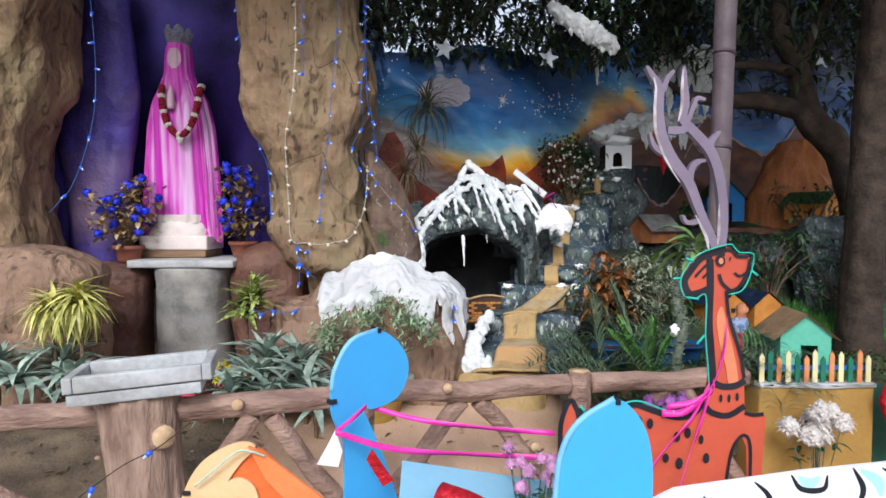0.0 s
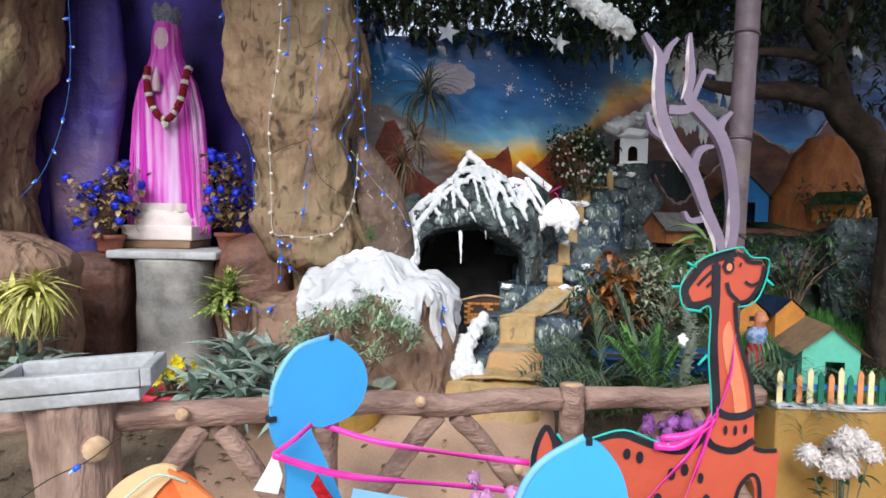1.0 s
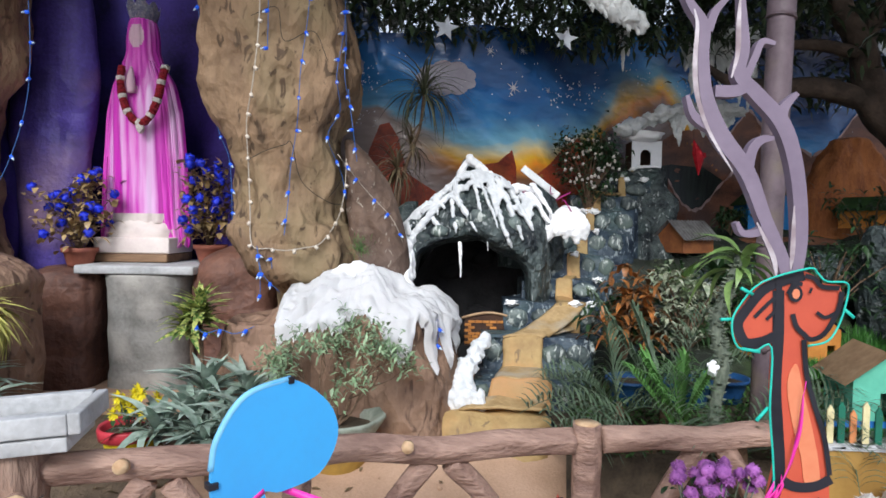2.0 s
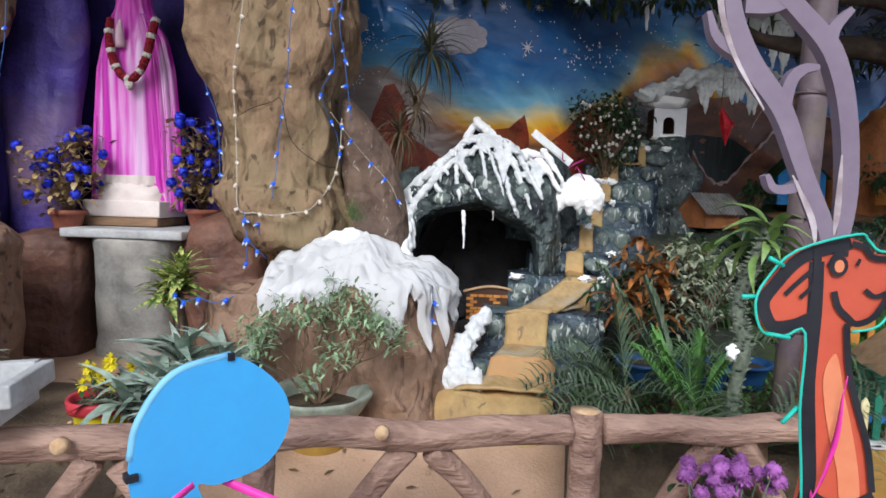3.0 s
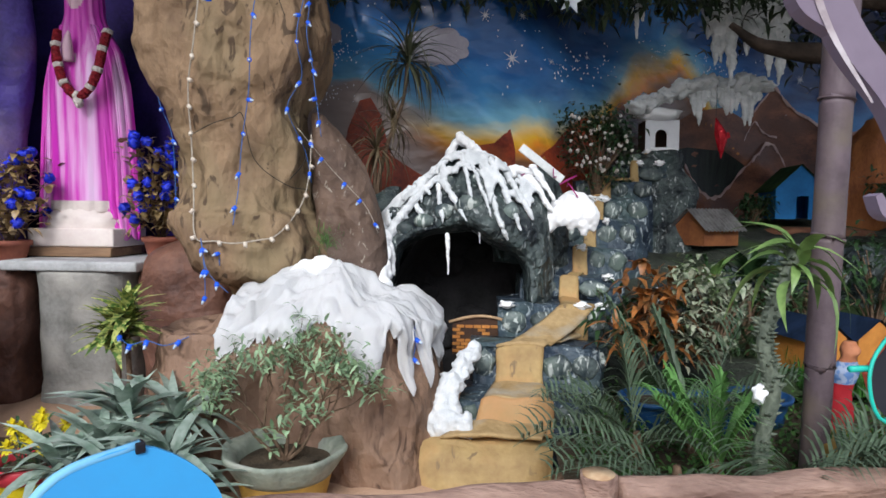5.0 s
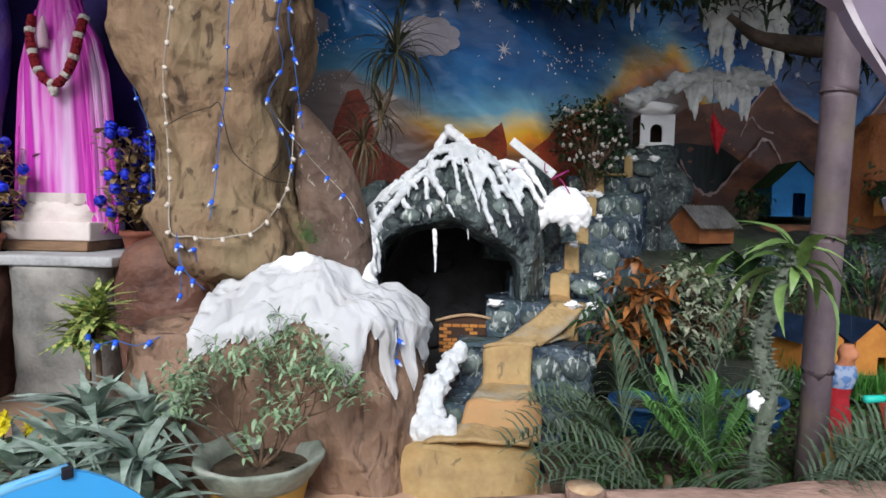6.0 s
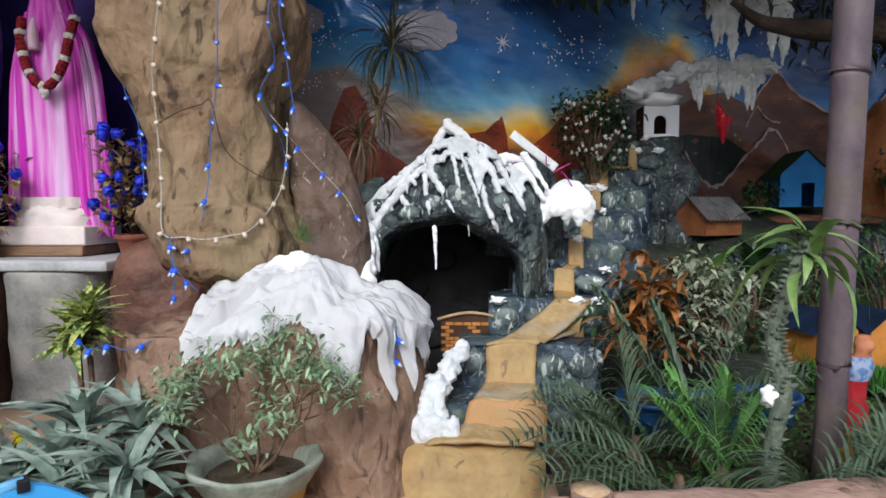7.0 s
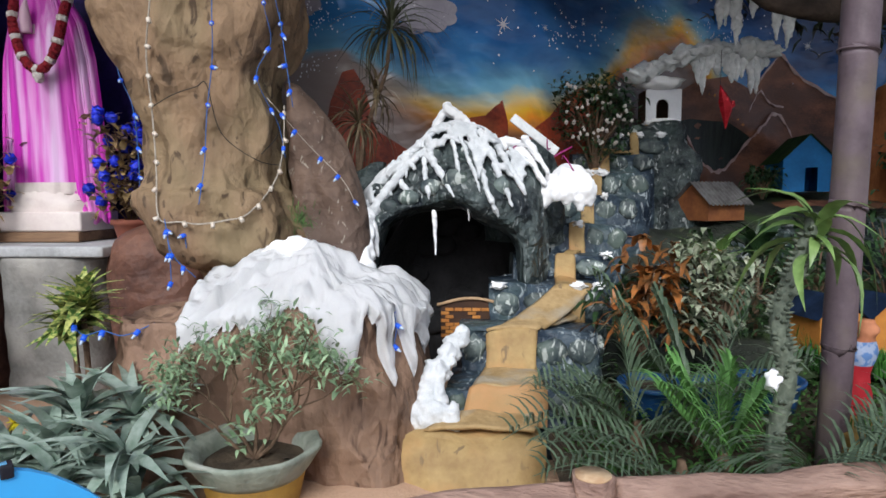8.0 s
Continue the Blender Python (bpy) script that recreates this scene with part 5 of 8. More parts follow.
def ribbon_line(bm, pts, w, y, taper=False, k=5):
    """A flat brush stroke of width w along (x, z) points, just proud of the board at y."""
    line = smooth_path(pts, k)
    left, right = [], []
    m = len(line)
    for i, p in enumerate(line):
        a, b = line[max(i - 1, 0)], line[min(i + 1, m - 1)]
        d = np.array(b) - np.array(a)
        d = d / (np.linalg.norm(d) + 1e-9)
        ww = w / 2 * (math.sin(math.pi * (0.08 + 0.84 * i / (m - 1))) if taper else 1)
        left.append(bm.verts.new((p[0] - d[1] * ww, y, p[1] + d[0] * ww)))
        right.append(bm.verts.new((p[0] + d[1] * ww, y, p[1] - d[0] * ww)))
    for i in range(m - 1):
        bm.faces.new((left[i], left[i + 1], right[i + 1], right[i]))
    return bm


def blob(bm, x, z, rx, rz, y, n=12, tilt=0.0):
    c, s = math.cos(tilt), math.sin(tilt)
    bm.faces.new([bm.verts.new((x + rx * math.cos(a) * c - rz * math.sin(a) * s, y, z + rx * math.cos(a) * s + rz * math.sin(a) * c)) for a in (2 * math.pi * i / n for i in range(n))])
    return bm


FY, layer = DY - 0.0085, 0.0
part("neck_patch", plate(bmesh.new(), closed([(1.0, 1.225), (1.02, 1.15), (1.042, 1.07), (1.06, 0.985), (1.062, 0.93), (1.03, 0.935), (1.018, 1.0), (0.993, 1.09), (0.980, 1.18)], 4), 0.003, DY - 0.0078), DEER_PALE, deer, "peach painted throat", smooth=False)
bm = bmesh.new()
for pts, w in (([(0.952, 1.40), (0.955, 1.30), (0.953, 1.17), (0.962, 1.06), (0.968, 0.96), (0.945, 0.88)], 0.027), ([(0.475, 0.845), (0.51, 0.805), (0.60, 0.84), (0.68, 0.86), (0.76, 0.835), (0.84, 0.812), (0.90, 0.825), (0.94, 0.87)], 0.022),
               ([(0.41, 0.66), (0.412, 0.79), (0.445, 0.875), (0.47, 0.84), (0.48, 0.80)], 0.018), ([(0.945, 1.29), (0.92, 1.278), (0.888, 1.272), (0.872, 1.282), (0.860, 1.318), (0.878, 1.352), (0.918, 1.402), (0.965, 1.424), (1.01, 1.437)], 0.024),
               ([(0.958, 0.955), (1.0, 0.93), (1.05, 0.93), (1.09, 0.95)], 0.024), ([(0.935, 0.865), (0.97, 0.83), (1.03, 0.82), (1.09, 0.855)], 0.022), ([(1.09, 0.83), (1.12, 0.822), (1.16, 0.825)], 0.014),
               ([(1.015, 0.45), (1.03, 0.60), (1.05, 0.70), (1.085, 0.745), (1.11, 0.72), (1.115, 0.62), (1.11, 0.45)], 0.012), ([(0.95, 1.43), (0.953, 1.38), (0.95, 1.31)], 0.014), ([(0.945, 1.385), (0.92, 1.36), (0.897, 1.335)], 0.009),
               ([(0.948, 1.355), (0.925, 1.33)], 0.008), ([(1.085, 1.35), (1.06, 1.338), (1.04, 1.35)], 0.009), ([(0.985, 1.345), (0.995, 1.315), (1.015, 1.295), (1.03, 1.285), (1.058, 1.298), (1.080, 1.335), (1.092, 1.368), (1.096, 1.40)], 0.012), ([(0.972, 1.392), (0.985, 1.415), (1.005, 1.416)], 0.010), ([(1.01, 1.436), (1.033, 1.429), (1.05, 1.411), (1.09, 1.408)], 0.011), ([(1.022, 1.395), (1.026, 1.408)], 0.006), ([(1.012, 1.285), (1.022, 1.20), (1.042, 1.13), (1.068, 1.05), (1.084, 0.96)], 0.012)):
    layer += 0.0003
    ribbon_line(bm, pts, w, FY - layer)
part("outline", bm, BLACK, deer, "black brushed outlines", smooth=False)
for x, z, rx, rz in ((1.0, 0.885, 0.006, 0.016), (1.03, 0.885, 0.006, 0.016), (1.06, 0.89, 0.006, 0.016), (0.70, 0.80, 0.012, 0.018), (0.74, 0.79, 0.012, 0.02), (0.84, 0.74, 0.012, 0.02), (0.88, 0.755, 0.012, 0.02), (0.93, 0.73, 0.009, 0.018), (0.80, 0.66, 0.012, 0.018), (0.85, 0.64, 0.014, 0.022), (0.95, 0.66, 0.012, 0.02), (0.62, 0.72, 0.012, 0.018)):
    part("spot", blob(bmesh.new(), x, z, rx, rz, FY - 0.005), BLACK, deer, "black painted spot", smooth=False)
bm = bmesh.new()
blob(bm, 0.989, 1.393, 0.017, 0.02, FY - 0.0055)
part("eye", bm, BLACK, deer, smooth=False)
bm = bmesh.new()
blob(bm, 0.990, 1.393, 0.009, 0.012, FY - 0.006)
part("eye_iris", bm, DEER_PALE, deer, smooth=False)
# antlers: two thick boards
def antler_bar(bm, pts, w):
    line = smooth_path(pts, 5)
    L, R = [], []
    m = len(line)
    for i, p in enumerate(line):
        a, b = np.array(line[max(i - 1, 0)])[:2], np.array(line[min(i + 1, m - 1)])[:2]
        d = (b - a) / (np.linalg.norm(b - a) + 1e-9)
        ww = p[2] * 0.76
        L.append((p[0] - d[1] * ww, p[1] + d[0] * ww))
        R.append((p[0] + d[1] * ww, p[1] - d[0] * ww))
    return plate(bm, L + R[::-1], w, 2.285)


for nm, pts in (("antler", [(0.985, 1.40, 0.017), (0.965, 1.47, 0.02), (0.92, 1.57, 0.02), (0.875, 1.68, 0.024), (0.81, 1.77, 0.026), (0.775, 1.86, 0.02), (0.765, 1.95, 0.017), (0.765, 2.02, 0.017), (0.735, 2.07, 0.013), (0.715, 2.10, 0.007)]),
                ("antler", [(0.995, 1.41, 0.014), (1.005, 1.53, 0.02), (0.99, 1.68, 0.022), (0.955, 1.79, 0.024), (0.89, 1.865, 0.022), (0.85, 1.91, 0.02), (0.86, 1.97, 0.015), (0.855, 2.04, 0.011), (0.85, 2.10, 0.007)])):
    part(nm, antler_bar(bmesh.new(), pts, 0.03), ANTLER, deer, "mauve painted antler board", smooth=False)
for pts in ([(0.775, 2.01, 0.013), (0.79, 2.055, 0.012), (0.815, 2.085, 0.008)], [(0.80, 1.78, 0.018), (0.75, 1.81, 0.012), (0.73, 1.86, 0.006)], [(0.795, 1.87, 0.018), (0.84, 1.87, 0.018), (0.87, 1.88, 0.016)], [(0.875, 1.67, 0.016), (0.885, 1.73, 0.015), (0.905, 1.755, 0.013), (0.935, 1.76, 0.006)],
            [(0.93, 1.55, 0.015), (0.90, 1.535, 0.012), (0.87, 1.535, 0.010), (0.855, 1.56, 0.006)], [(0.95, 1.79, 0.017), (0.955, 1.83, 0.015), (0.985, 1.865, 0.007)], [(0.865, 1.90, 0.012), (0.885, 1.95, 0.011), (0.90, 1.985, 0.010), (0.93, 1.98, 0.006)]):
    part("tine", antler_bar(bmesh.new(), pts, 0.029), ANTLER, deer, smooth=False)
bm = bmesh.new()
for pts in ([(0.74, 2.06), (0.748, 2.02), (0.745, 1.94), (0.752, 1.86), (0.782, 1.775), (0.84, 1.68)], [(0.845, 2.09), (0.843, 2.03), (0.843, 1.96), (0.83, 1.90)], [(0.90, 1.56), (0.94, 1.48), (0.95, 1.43)], [(0.985, 1.60), (0.985, 1.50), (0.982, 1.45)]):
    ribbon_line(bm, pts, 0.012, 2.285 - 0.0165, True)
part("worn_edge", bm, ANTLER_EDGE, deer, "chipped pale antler edges", smooth=False)
# mint light wire round the deer
bm = bmesh.new()
tube(bm, [(x, DY - 0.019 + 0.005 * math.sin(i * 2), z) for i, (x, z) in enumerate([(0.955, 0.90), (0.95, 1.0), (0.935, 1.12), (0.935, 1.265), (0.90, 1.256), (0.856, 1.266), (0.841, 1.318), (0.86, 1.362), (0.908, 1.42), (1.012, 1.454), (1.037, 1.443), (1.056, 1.424), (1.098, 1.422), (1.108, 1.395), (1.092, 1.33), (1.062, 1.285), (1.02, 1.27)])], 0.0026, 6, 4)
tube(bm, [(x, DY - 0.012, z) for x, z in [(0.50, 0.81), (0.60, 0.85), (0.69, 0.875), (0.78, 0.845), (0.86, 0.82)]], 0.0035, 6, 4)
for x, z, dx, dz in ((0.935, 1.12, -0.03, -0.03), (0.868, 1.26, 0.04, -0.005), (0.89, 1.39, -0.03, 0.015), (0.845, 1.33, -0.03, 0.0), (1.10, 1.36, 0.02, -0.02), (0.5, 0.83, -0.02, 0.03), (0.86, 0.82, -0.04, 0.02)):
    tube(bm, [(x, DY - 0.014, z), (x + dx, DY - 0.022, z + dz)], 0.0045, 6, 1)
part("light_wire", bm, MINT, deer, "mint green string-light wire")

# ---- sleigh of cut boards ----
sl = thing("sleigh_cutout", "sleigh of sky blue and white painted boards", "cutout sleigh", (0, 0, 0))
SWING = pose(-0.417, 2.235, -0.042, 0, 0, 44.4) @ Matrix.Scale(1.027, 4)
curl = closed([(0.207, 1.132), (0.319, 1.05), (0.349, 0.952), (0.294, 0.861), (0.179, 0.839), (0.13, 0.847), (0.179, 0.742), (0.259, 0.549), (0.282, 0.39), (0.062, 0.39), (0.047, 0.621), (0.042, 0.743), (-0.003, 0.848), (-0.007, 0.94), (0.012, 1.018), (0.083, 1.107)], 5)
moved(part("curl", plate(bmesh.new(), curl, 0.014, 0), BLUE, sl, "sky blue scroll end", smooth=False), SWING)
bm = bmesh.new()
tube(bm, [(x, 0, z) for x, z in [(-0.006, 0.94), (0.012, 1.02), (0.083, 1.109), (0.207, 1.134)]], 0.009, 6, 5)
moved(part("curl_edge", bm, BLUE_EDGE, sl), SWING)
moved(part("clip", box(bmesh.new(), 0.197, 0.213, -0.012, 0.012, 1.121, 1.140, 0.003), BLACK, sl, "black binder clip", smooth=False), SWING)
moved(part("clip", box(bmesh.new(), -0.018, 0.008, -0.015, 0.015, 0.895, 0.912, 0.003), BLACK, sl, "black binder clip", smooth=False), SWING)
curl2 = closed([(0.455, 1.06), (0.52, 1.01), (0.55, 0.92), (0.555, 0.80), (0.54, 0.66), (0.50, 0.5), (0.34, 0.5), (0.30, 0.68), (0.30, 0.80), (0.315, 0.91), (0.36, 0.995)], 6)
part("curl", plate(bmesh.new(), curl2, 0.014, 1.66), BLUE, sl, "sky blue scroll end", smooth=False)
bm = bmesh.new()
tube(bm, [(x - 0.004, 1.66, z) for x, z in [(0.295, 0.76), (0.312, 0.91), (0.36, 1.0), (0.455, 1.063)]], 0.009, 6, 5)
part("curl_edge", bm, BLUE_EDGE, sl)
part("clip", box(bmesh.new(), 0.452, 0.467, 1.65, 1.672, 1.047, 1.066, 0.003), BLACK, sl, "black binder clip", smooth=False)
part("side_board", plate(bmesh.new(), [(0.55, 0.45), (0.56, 0.765), (0.63, 0.80), (0.98, 0.85), (1.22, 0.875), (1.5, 0.90), (1.5, 0.45)], 0.012, 1.70), WHITE, sl, "white board with black brush curls", smooth=False)
bm = bmesh.new()
for pts in ([(0.60, 0.76), (0.64, 0.73), (0.62, 0.69)], [(0.71, 0.78), (0.73, 0.75), (0.77, 0.76), (0.75, 0.72)], [(0.85, 0.82), (0.89, 0.78), (0.90, 0.72), (0.87, 0.69)], [(0.95, 0.84), (0.98, 0.80), (1.04, 0.80), (1.05, 0.84)], [(1.12, 0.86), (1.15, 0.80), (1.13, 0.74)], [(1.2, 0.86), (1.26, 0.82), (1.24, 0.76)]):
    part("brush_mark", ribbon_line(bmesh.new(), pts, 0.016, 1.693, True), BLACK, sl, "black brush curl", smooth=False)
for pts in ([(0.97, 0.835), (1.0, 0.815), (1.03, 0.835)], [(1.14, 0.855), (1.19, 0.82), (1.2, 0.78)], [(1.24, 0.87), (1.32, 0.85), (1.4, 0.87)]):
    part("blue_dab", ribbon_line(bmesh.new(), pts, 0.03, 1.6935, True), PALE_BLUE, sl, "pale blue dab", smooth=False)
bm = bmesh.new()
sheet(bm, lambda u, v: Vector((-0.17 + 0.70 * u, 1.80 + 0.5 * v, 0.42 + 0.22 * v - 0.10 * u * v)), 8, 8)
bmesh.ops.solidify(bm, geom=bm.faces[:], thickness=0.01)
part("seat_board", bm, PALE_BLUE, sl, "pale blue slanting board", smooth=False)
part("red_roll", tube(bmesh.new(), [(-0.03, 2.1, 0.60), (0.08, 2.05, 0.57), (0.20, 2.0, 0.52)], [0.045, 0.055, 0.05], 14, 4), RED_FOIL, sl, "rolled red foil")
part("white_flap", plate(bmesh.new(), [(-0.41, 0.78), (-0.385, 0.70), (-0.40, 0.64), (-0.48, 0.65), (-0.44, 0.72)], 0.006, 2.24), WHITE, sl, "white paper flap", smooth=False)
part("red_stripe", plate(bmesh.new(), [(-0.30, 0.66), (-0.28, 0.70), (-0.20, 0.58), (-0.24, 0.56)], 0.005, 2.26), RED_FOIL, sl, smooth=False)
# orange scroll
sc = thing("orange_scroll", "orange and cream scroll-shaped sleigh board", "cutout scroll", (0, 0, 0))
part("rim", plate(bmesh.new(), closed([(-0.93, 0.50), (-0.905, 0.62), (-0.85, 0.71), (-0.77, 0.765), (-0.70, 0.785), (-0.66, 0.765), (-0.72, 0.70), (-0.78, 0.60), (-0.80, 0.48)], 5), 0.012, 2.10), CREAM, sc, smooth=False)
part("face", plate(bmesh.new(), closed([(-0.86, 0.52), (-0.83, 0.66), (-0.74, 0.73), (-0.65, 0.755), (-0.55, 0.67), (-0.44, 0.58), (-0.42, 0.46)], 5), 0.012, 2.115), ORANGE, sc, smooth=False)
part("loop", plate(bmesh.new(), closed([(-0.80, 0.50), (-0.78, 0.62), (-0.72, 0.66), (-0.66, 0.62), (-0.65, 0.5), (-0.70, 0.5), (-0.71, 0.58), (-0.74, 0.58), (-0.75, 0.5)], 4), 0.01, 2.098), CREAM, sc, smooth=False)
part("slant_board", plate(bmesh.new(), [(-0.68, 0.775), (-0.63, 0.755), (-0.42, 0.59), (-0.36, 0.48), (-0.45, 0.48), (-0.62, 0.66)], 0.014, 2.085), mat("light_orange_board", (0.85, 0.25, 0.09), (0.75, 0.2, 0.06), scale=5), sc, smooth=False)
part("wire", tube(bmesh.new(), [(-0.86, 2.07, 0.64), (-0.78, 2.06, 0.71), (-0.71, 2.06, 0.765), (-0.66, 2.06, 0.765), (-0.62, 2.07, 0.745)], 0.004, 6, 5), mat("pale_wire", (0.5, 0.62, 0.5), (0.35, 0.45, 0.35), scale=20), sc)
part("clip", box(bmesh.new(), -0.91, -0.885, 2.085, 2.115, 0.60, 0.615, 0.003), BLACK, sc, smooth=False)

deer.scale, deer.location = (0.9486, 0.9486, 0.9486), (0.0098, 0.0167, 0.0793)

# pink ribbons
def ribbon(pts, w, label):
    line = smooth_path(pts, 7)
    bm = bmesh.new()
    L = []
    for i, p in enumerate(line):
        tw = 0.6 * math.sin(i * 0.35)
        L.append((bm.verts.new((p[0], p[1] + w * 0.5 * math.sin(tw), p[2] + w * 0.5 * math.cos(tw))), bm.verts.new((p[0], p[1] - w * 0.5 * math.sin(tw), p[2] - w * 0.5 * math.cos(tw)))))
    for a, b in zip(L, L[1:]):
        bm.faces.new((a[0], b[0], b[1], a[1]))
    ob = solo("ribbon", bm, PINK, label, "ribbon", group="pink ribbons")
    ob.modifiers.new("thick", "SOLIDIFY").thickness = 0.002
    return ob


LR = "glossy pink plastic ribbon strung between cutouts"
ribbon([(-0.40, 2.18, 0.79), (-0.35, 2.225, 0.82), (-0.30, 2.27, 0.86)], 0.02, LR)
ribbon([(-0.40, 2.18, 0.79), (-0.2, 2.26, 0.70), (0.1, 2.30, 0.665), (0.45, 2.27, 0.66)], 0.022, LR)
ribbon([(-0.29, 2.39, 0.815), (-0.1, 2.36, 0.775), (0.15, 2.33, 0.755), (0.40, 2.285, 0.75)], 0.02, LR)
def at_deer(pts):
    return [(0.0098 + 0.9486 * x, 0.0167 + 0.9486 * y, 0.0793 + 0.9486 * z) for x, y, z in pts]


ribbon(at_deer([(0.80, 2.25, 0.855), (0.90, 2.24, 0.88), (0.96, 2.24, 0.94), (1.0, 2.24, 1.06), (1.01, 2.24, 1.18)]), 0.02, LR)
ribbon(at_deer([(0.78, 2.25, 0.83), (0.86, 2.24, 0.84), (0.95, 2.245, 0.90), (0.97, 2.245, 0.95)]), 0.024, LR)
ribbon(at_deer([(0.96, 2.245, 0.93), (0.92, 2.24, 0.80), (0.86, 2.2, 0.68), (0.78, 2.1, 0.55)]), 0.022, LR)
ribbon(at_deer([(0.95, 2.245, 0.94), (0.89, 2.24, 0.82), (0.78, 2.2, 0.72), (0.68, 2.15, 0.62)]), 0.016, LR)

# ---- slab bench on its stump ----
LOG_UP = mat("upright_cement_log", (0.42, 0.29, 0.225), (0.21, 0.13, 0.10), rough=0.7, scale=9, bump=1.0, fine=60, stretch=(1.3, 1.3, 0.3))
bench = thing("slab_table", "whitewashed cement tray table on a log stump", "table", (0, 0, 0))
bench.location, bench.rotation_euler = (-1.325, 2.683, 0.0), (0, radians(-3), radians(15))
def local(x0, x1, y0, y1, z0, z1, b=0.006):
    return box(bmesh.new(), x0, x1, y0, y1, z0, z1, b)
part("tray_floor", local(-0.19, 0.30, -0.12, 0.082, 0.85, 0.872), SLAB, bench)
part("rim", local(-0.19, 0.30, -0.165, -0.122, 0.855, 0.922), SLAB, bench)
part("rim", local(-0.19, 0.30, 0.084, 0.125, 0.855, 0.93), SLAB, bench)
part("rim", local(0.302, 0.34, -0.165, 0.125, 0.855, 0.925), SLAB, bench)
part("rim", local(-0.23, -0.192, -0.165, 0.125, 0.855, 0.922), SLAB, bench)
part("lower_slab", local(-0.22, 0.295, -0.158, 0.11, 0.80, 0.848), SLAB, bench)
part("stump", loft(bmesh.new(), [(-0.03, 0.02, 0.0, 0.19, 0.16), (0.2, 0.02, 0, 0.165, 0.14), (0.5, 0.02, -0.01, 0.15, 0.12), (0.80, 0.02, -0.02, 0.17, 0.125)], 48, 6, 0.015, 9, 3, 1.0, 0.5, pleats=14, pleat=0.055), LOG_UP, bench)
part("branch_stub", tube(bmesh.new(), [(0.08, -0.05, 0.60), (0.135, -0.165, 0.635)], [0.055, 0.05], 16, 2, 0.06), LOG, bench)
part("cut_end", disc(bmesh.new(), (0.134, -0.164, 0.635), (0.35, -0.9, 0.25), 0.047, 0.006), LOG_END, bench, "pale sawn branch end")

# ---- string lights ----
WIRE_DARK = mat("dark_wire", (0.035, 0.03, 0.025), (0.02, 0.018, 0.015), scale=30, bump=0)
WIRE_PALE = mat("twisted_pale_wire", (0.5, 0.45, 0.38), (0.35, 0.3, 0.25), scale=60, bump=0.4)
WIRE_BLUE = mat("blue_wire", (0.05, 0.14, 0.4), (0.03, 0.1, 0.3), scale=30, bump=0)
BULB_BLUE = mat("blue_bulb", (0.02, 0.10, 0.62), (0.015, 0.08, 0.5), rough=0.25, scale=30, bump=0, emit=(0.02, 0.09, 0.6, 0.35))
BULB_TIP = mat("clear_bulb_tip", (0.55, 0.66, 0.8), (0.45, 0.55, 0.7), rough=0.2, scale=30, bump=0)
BULB_WHITE = mat("white_bulb", (0.75, 0.68, 0.58), (0.6, 0.5, 0.42), rough=0.3, scale=30, bump=0)
PILLAR = np.array(smooth_path(PILLAR_RINGS, 4))


def on_pillar(x, z):
    """The point on the pillar's front at x and height z, a little proud."""
    cx, cy, rx, ry = (float(np.interp(z, PILLAR[:, 0], PILLAR[:, k])) for k in (1, 2, 3, 4))
    c = max(-0.97, min(0.97, (x - cx) / (rx + 0.04)))
    s = (1 - abs(c) ** 2.5) ** 0.4
    return (x, cy - (ry + 0.06) * s, z)


def light_string(name, pts, wire, bulbs, tip, label, gap=0.13, r=0.0024, dangling=True):
    t = thing(name, label, "string lights", (0, 0, 0), "string lights")
    line = smooth_path(pts, 6)
    part("wire", tube(bmesh.new(), [tuple(p) for p in line], r, 5, 1), wire, t)
    acc = 0.05
    for a, b in zip(line, line[1:]):
        acc += float(np.linalg.norm(b - a))
        if acc > gap and bulbs:
            acc = rnd.uniform(-0.03, 0.03)
            d = Vector((rnd.uniform(-0.6, 0.9), -0.4, rnd.uniform(-0.9, -0.1))).normalized()
            p = Vector(b)
            bl = part("bulb", tube(bmesh.new(), [tuple(p), tuple(p + d * 0.024)], 0.0105, 8, 1), bulbs, t)
            if tip:
                part("bulb_tip", tube(bmesh.new(), [tuple(p + d * 0.024), tuple(p + d * 0.042)], [0.0075, 0.004], 8, 1), tip, bl)
    return t


LB = "blue bulb string lights hung down the painted rock"
for pts in ([(-0.76, 3.3), (-0.78, 2.8), (-0.80, 2.43), (-0.836, 2.13), (-0.88, 1.88), (-0.894, 1.65), (-0.896, 1.46)], [(-0.60, 3.3), (-0.61, 2.8), (-0.616, 2.43), (-0.61, 2.23), (-0.69, 2.07), (-0.634, 1.86), (-0.60, 1.69)], [(-0.62, 3.3), (-0.60, 2.7), (-0.58, 2.45), (-0.57, 2.3)], [(-1.0, 3.3), (-1.0, 2.9), (-0.99, 2.55)]):
    light_string("string_lights", [on_pillar(x, z) for x, z in pts], WIRE_BLUE, BULB_BLUE, BULB_TIP, LB, 0.17)
light_string("string_lights", [(-0.55, 4.52, 2.35), (-0.52, 4.5, 2.14), (-0.49, 4.5, 1.91)], WIRE_BLUE, BULB_BLUE, BULB_TIP, LB, 0.13)
light_string("string_lights", [(-1.55, 4.62, 3.3), (-1.50, 4.6, 2.7), (-1.443, 4.6, 2.37), (-1.385, 4.6, 2.10), (-1.322, 4.6, 1.936), (-1.305, 4.6, 1.69), (-1.306, 4.6, 1.38)], WIRE_BLUE, BULB_BLUE, BULB_TIP, LB, 0.13)
LU = "blue bulb wire dangling below the pillar"
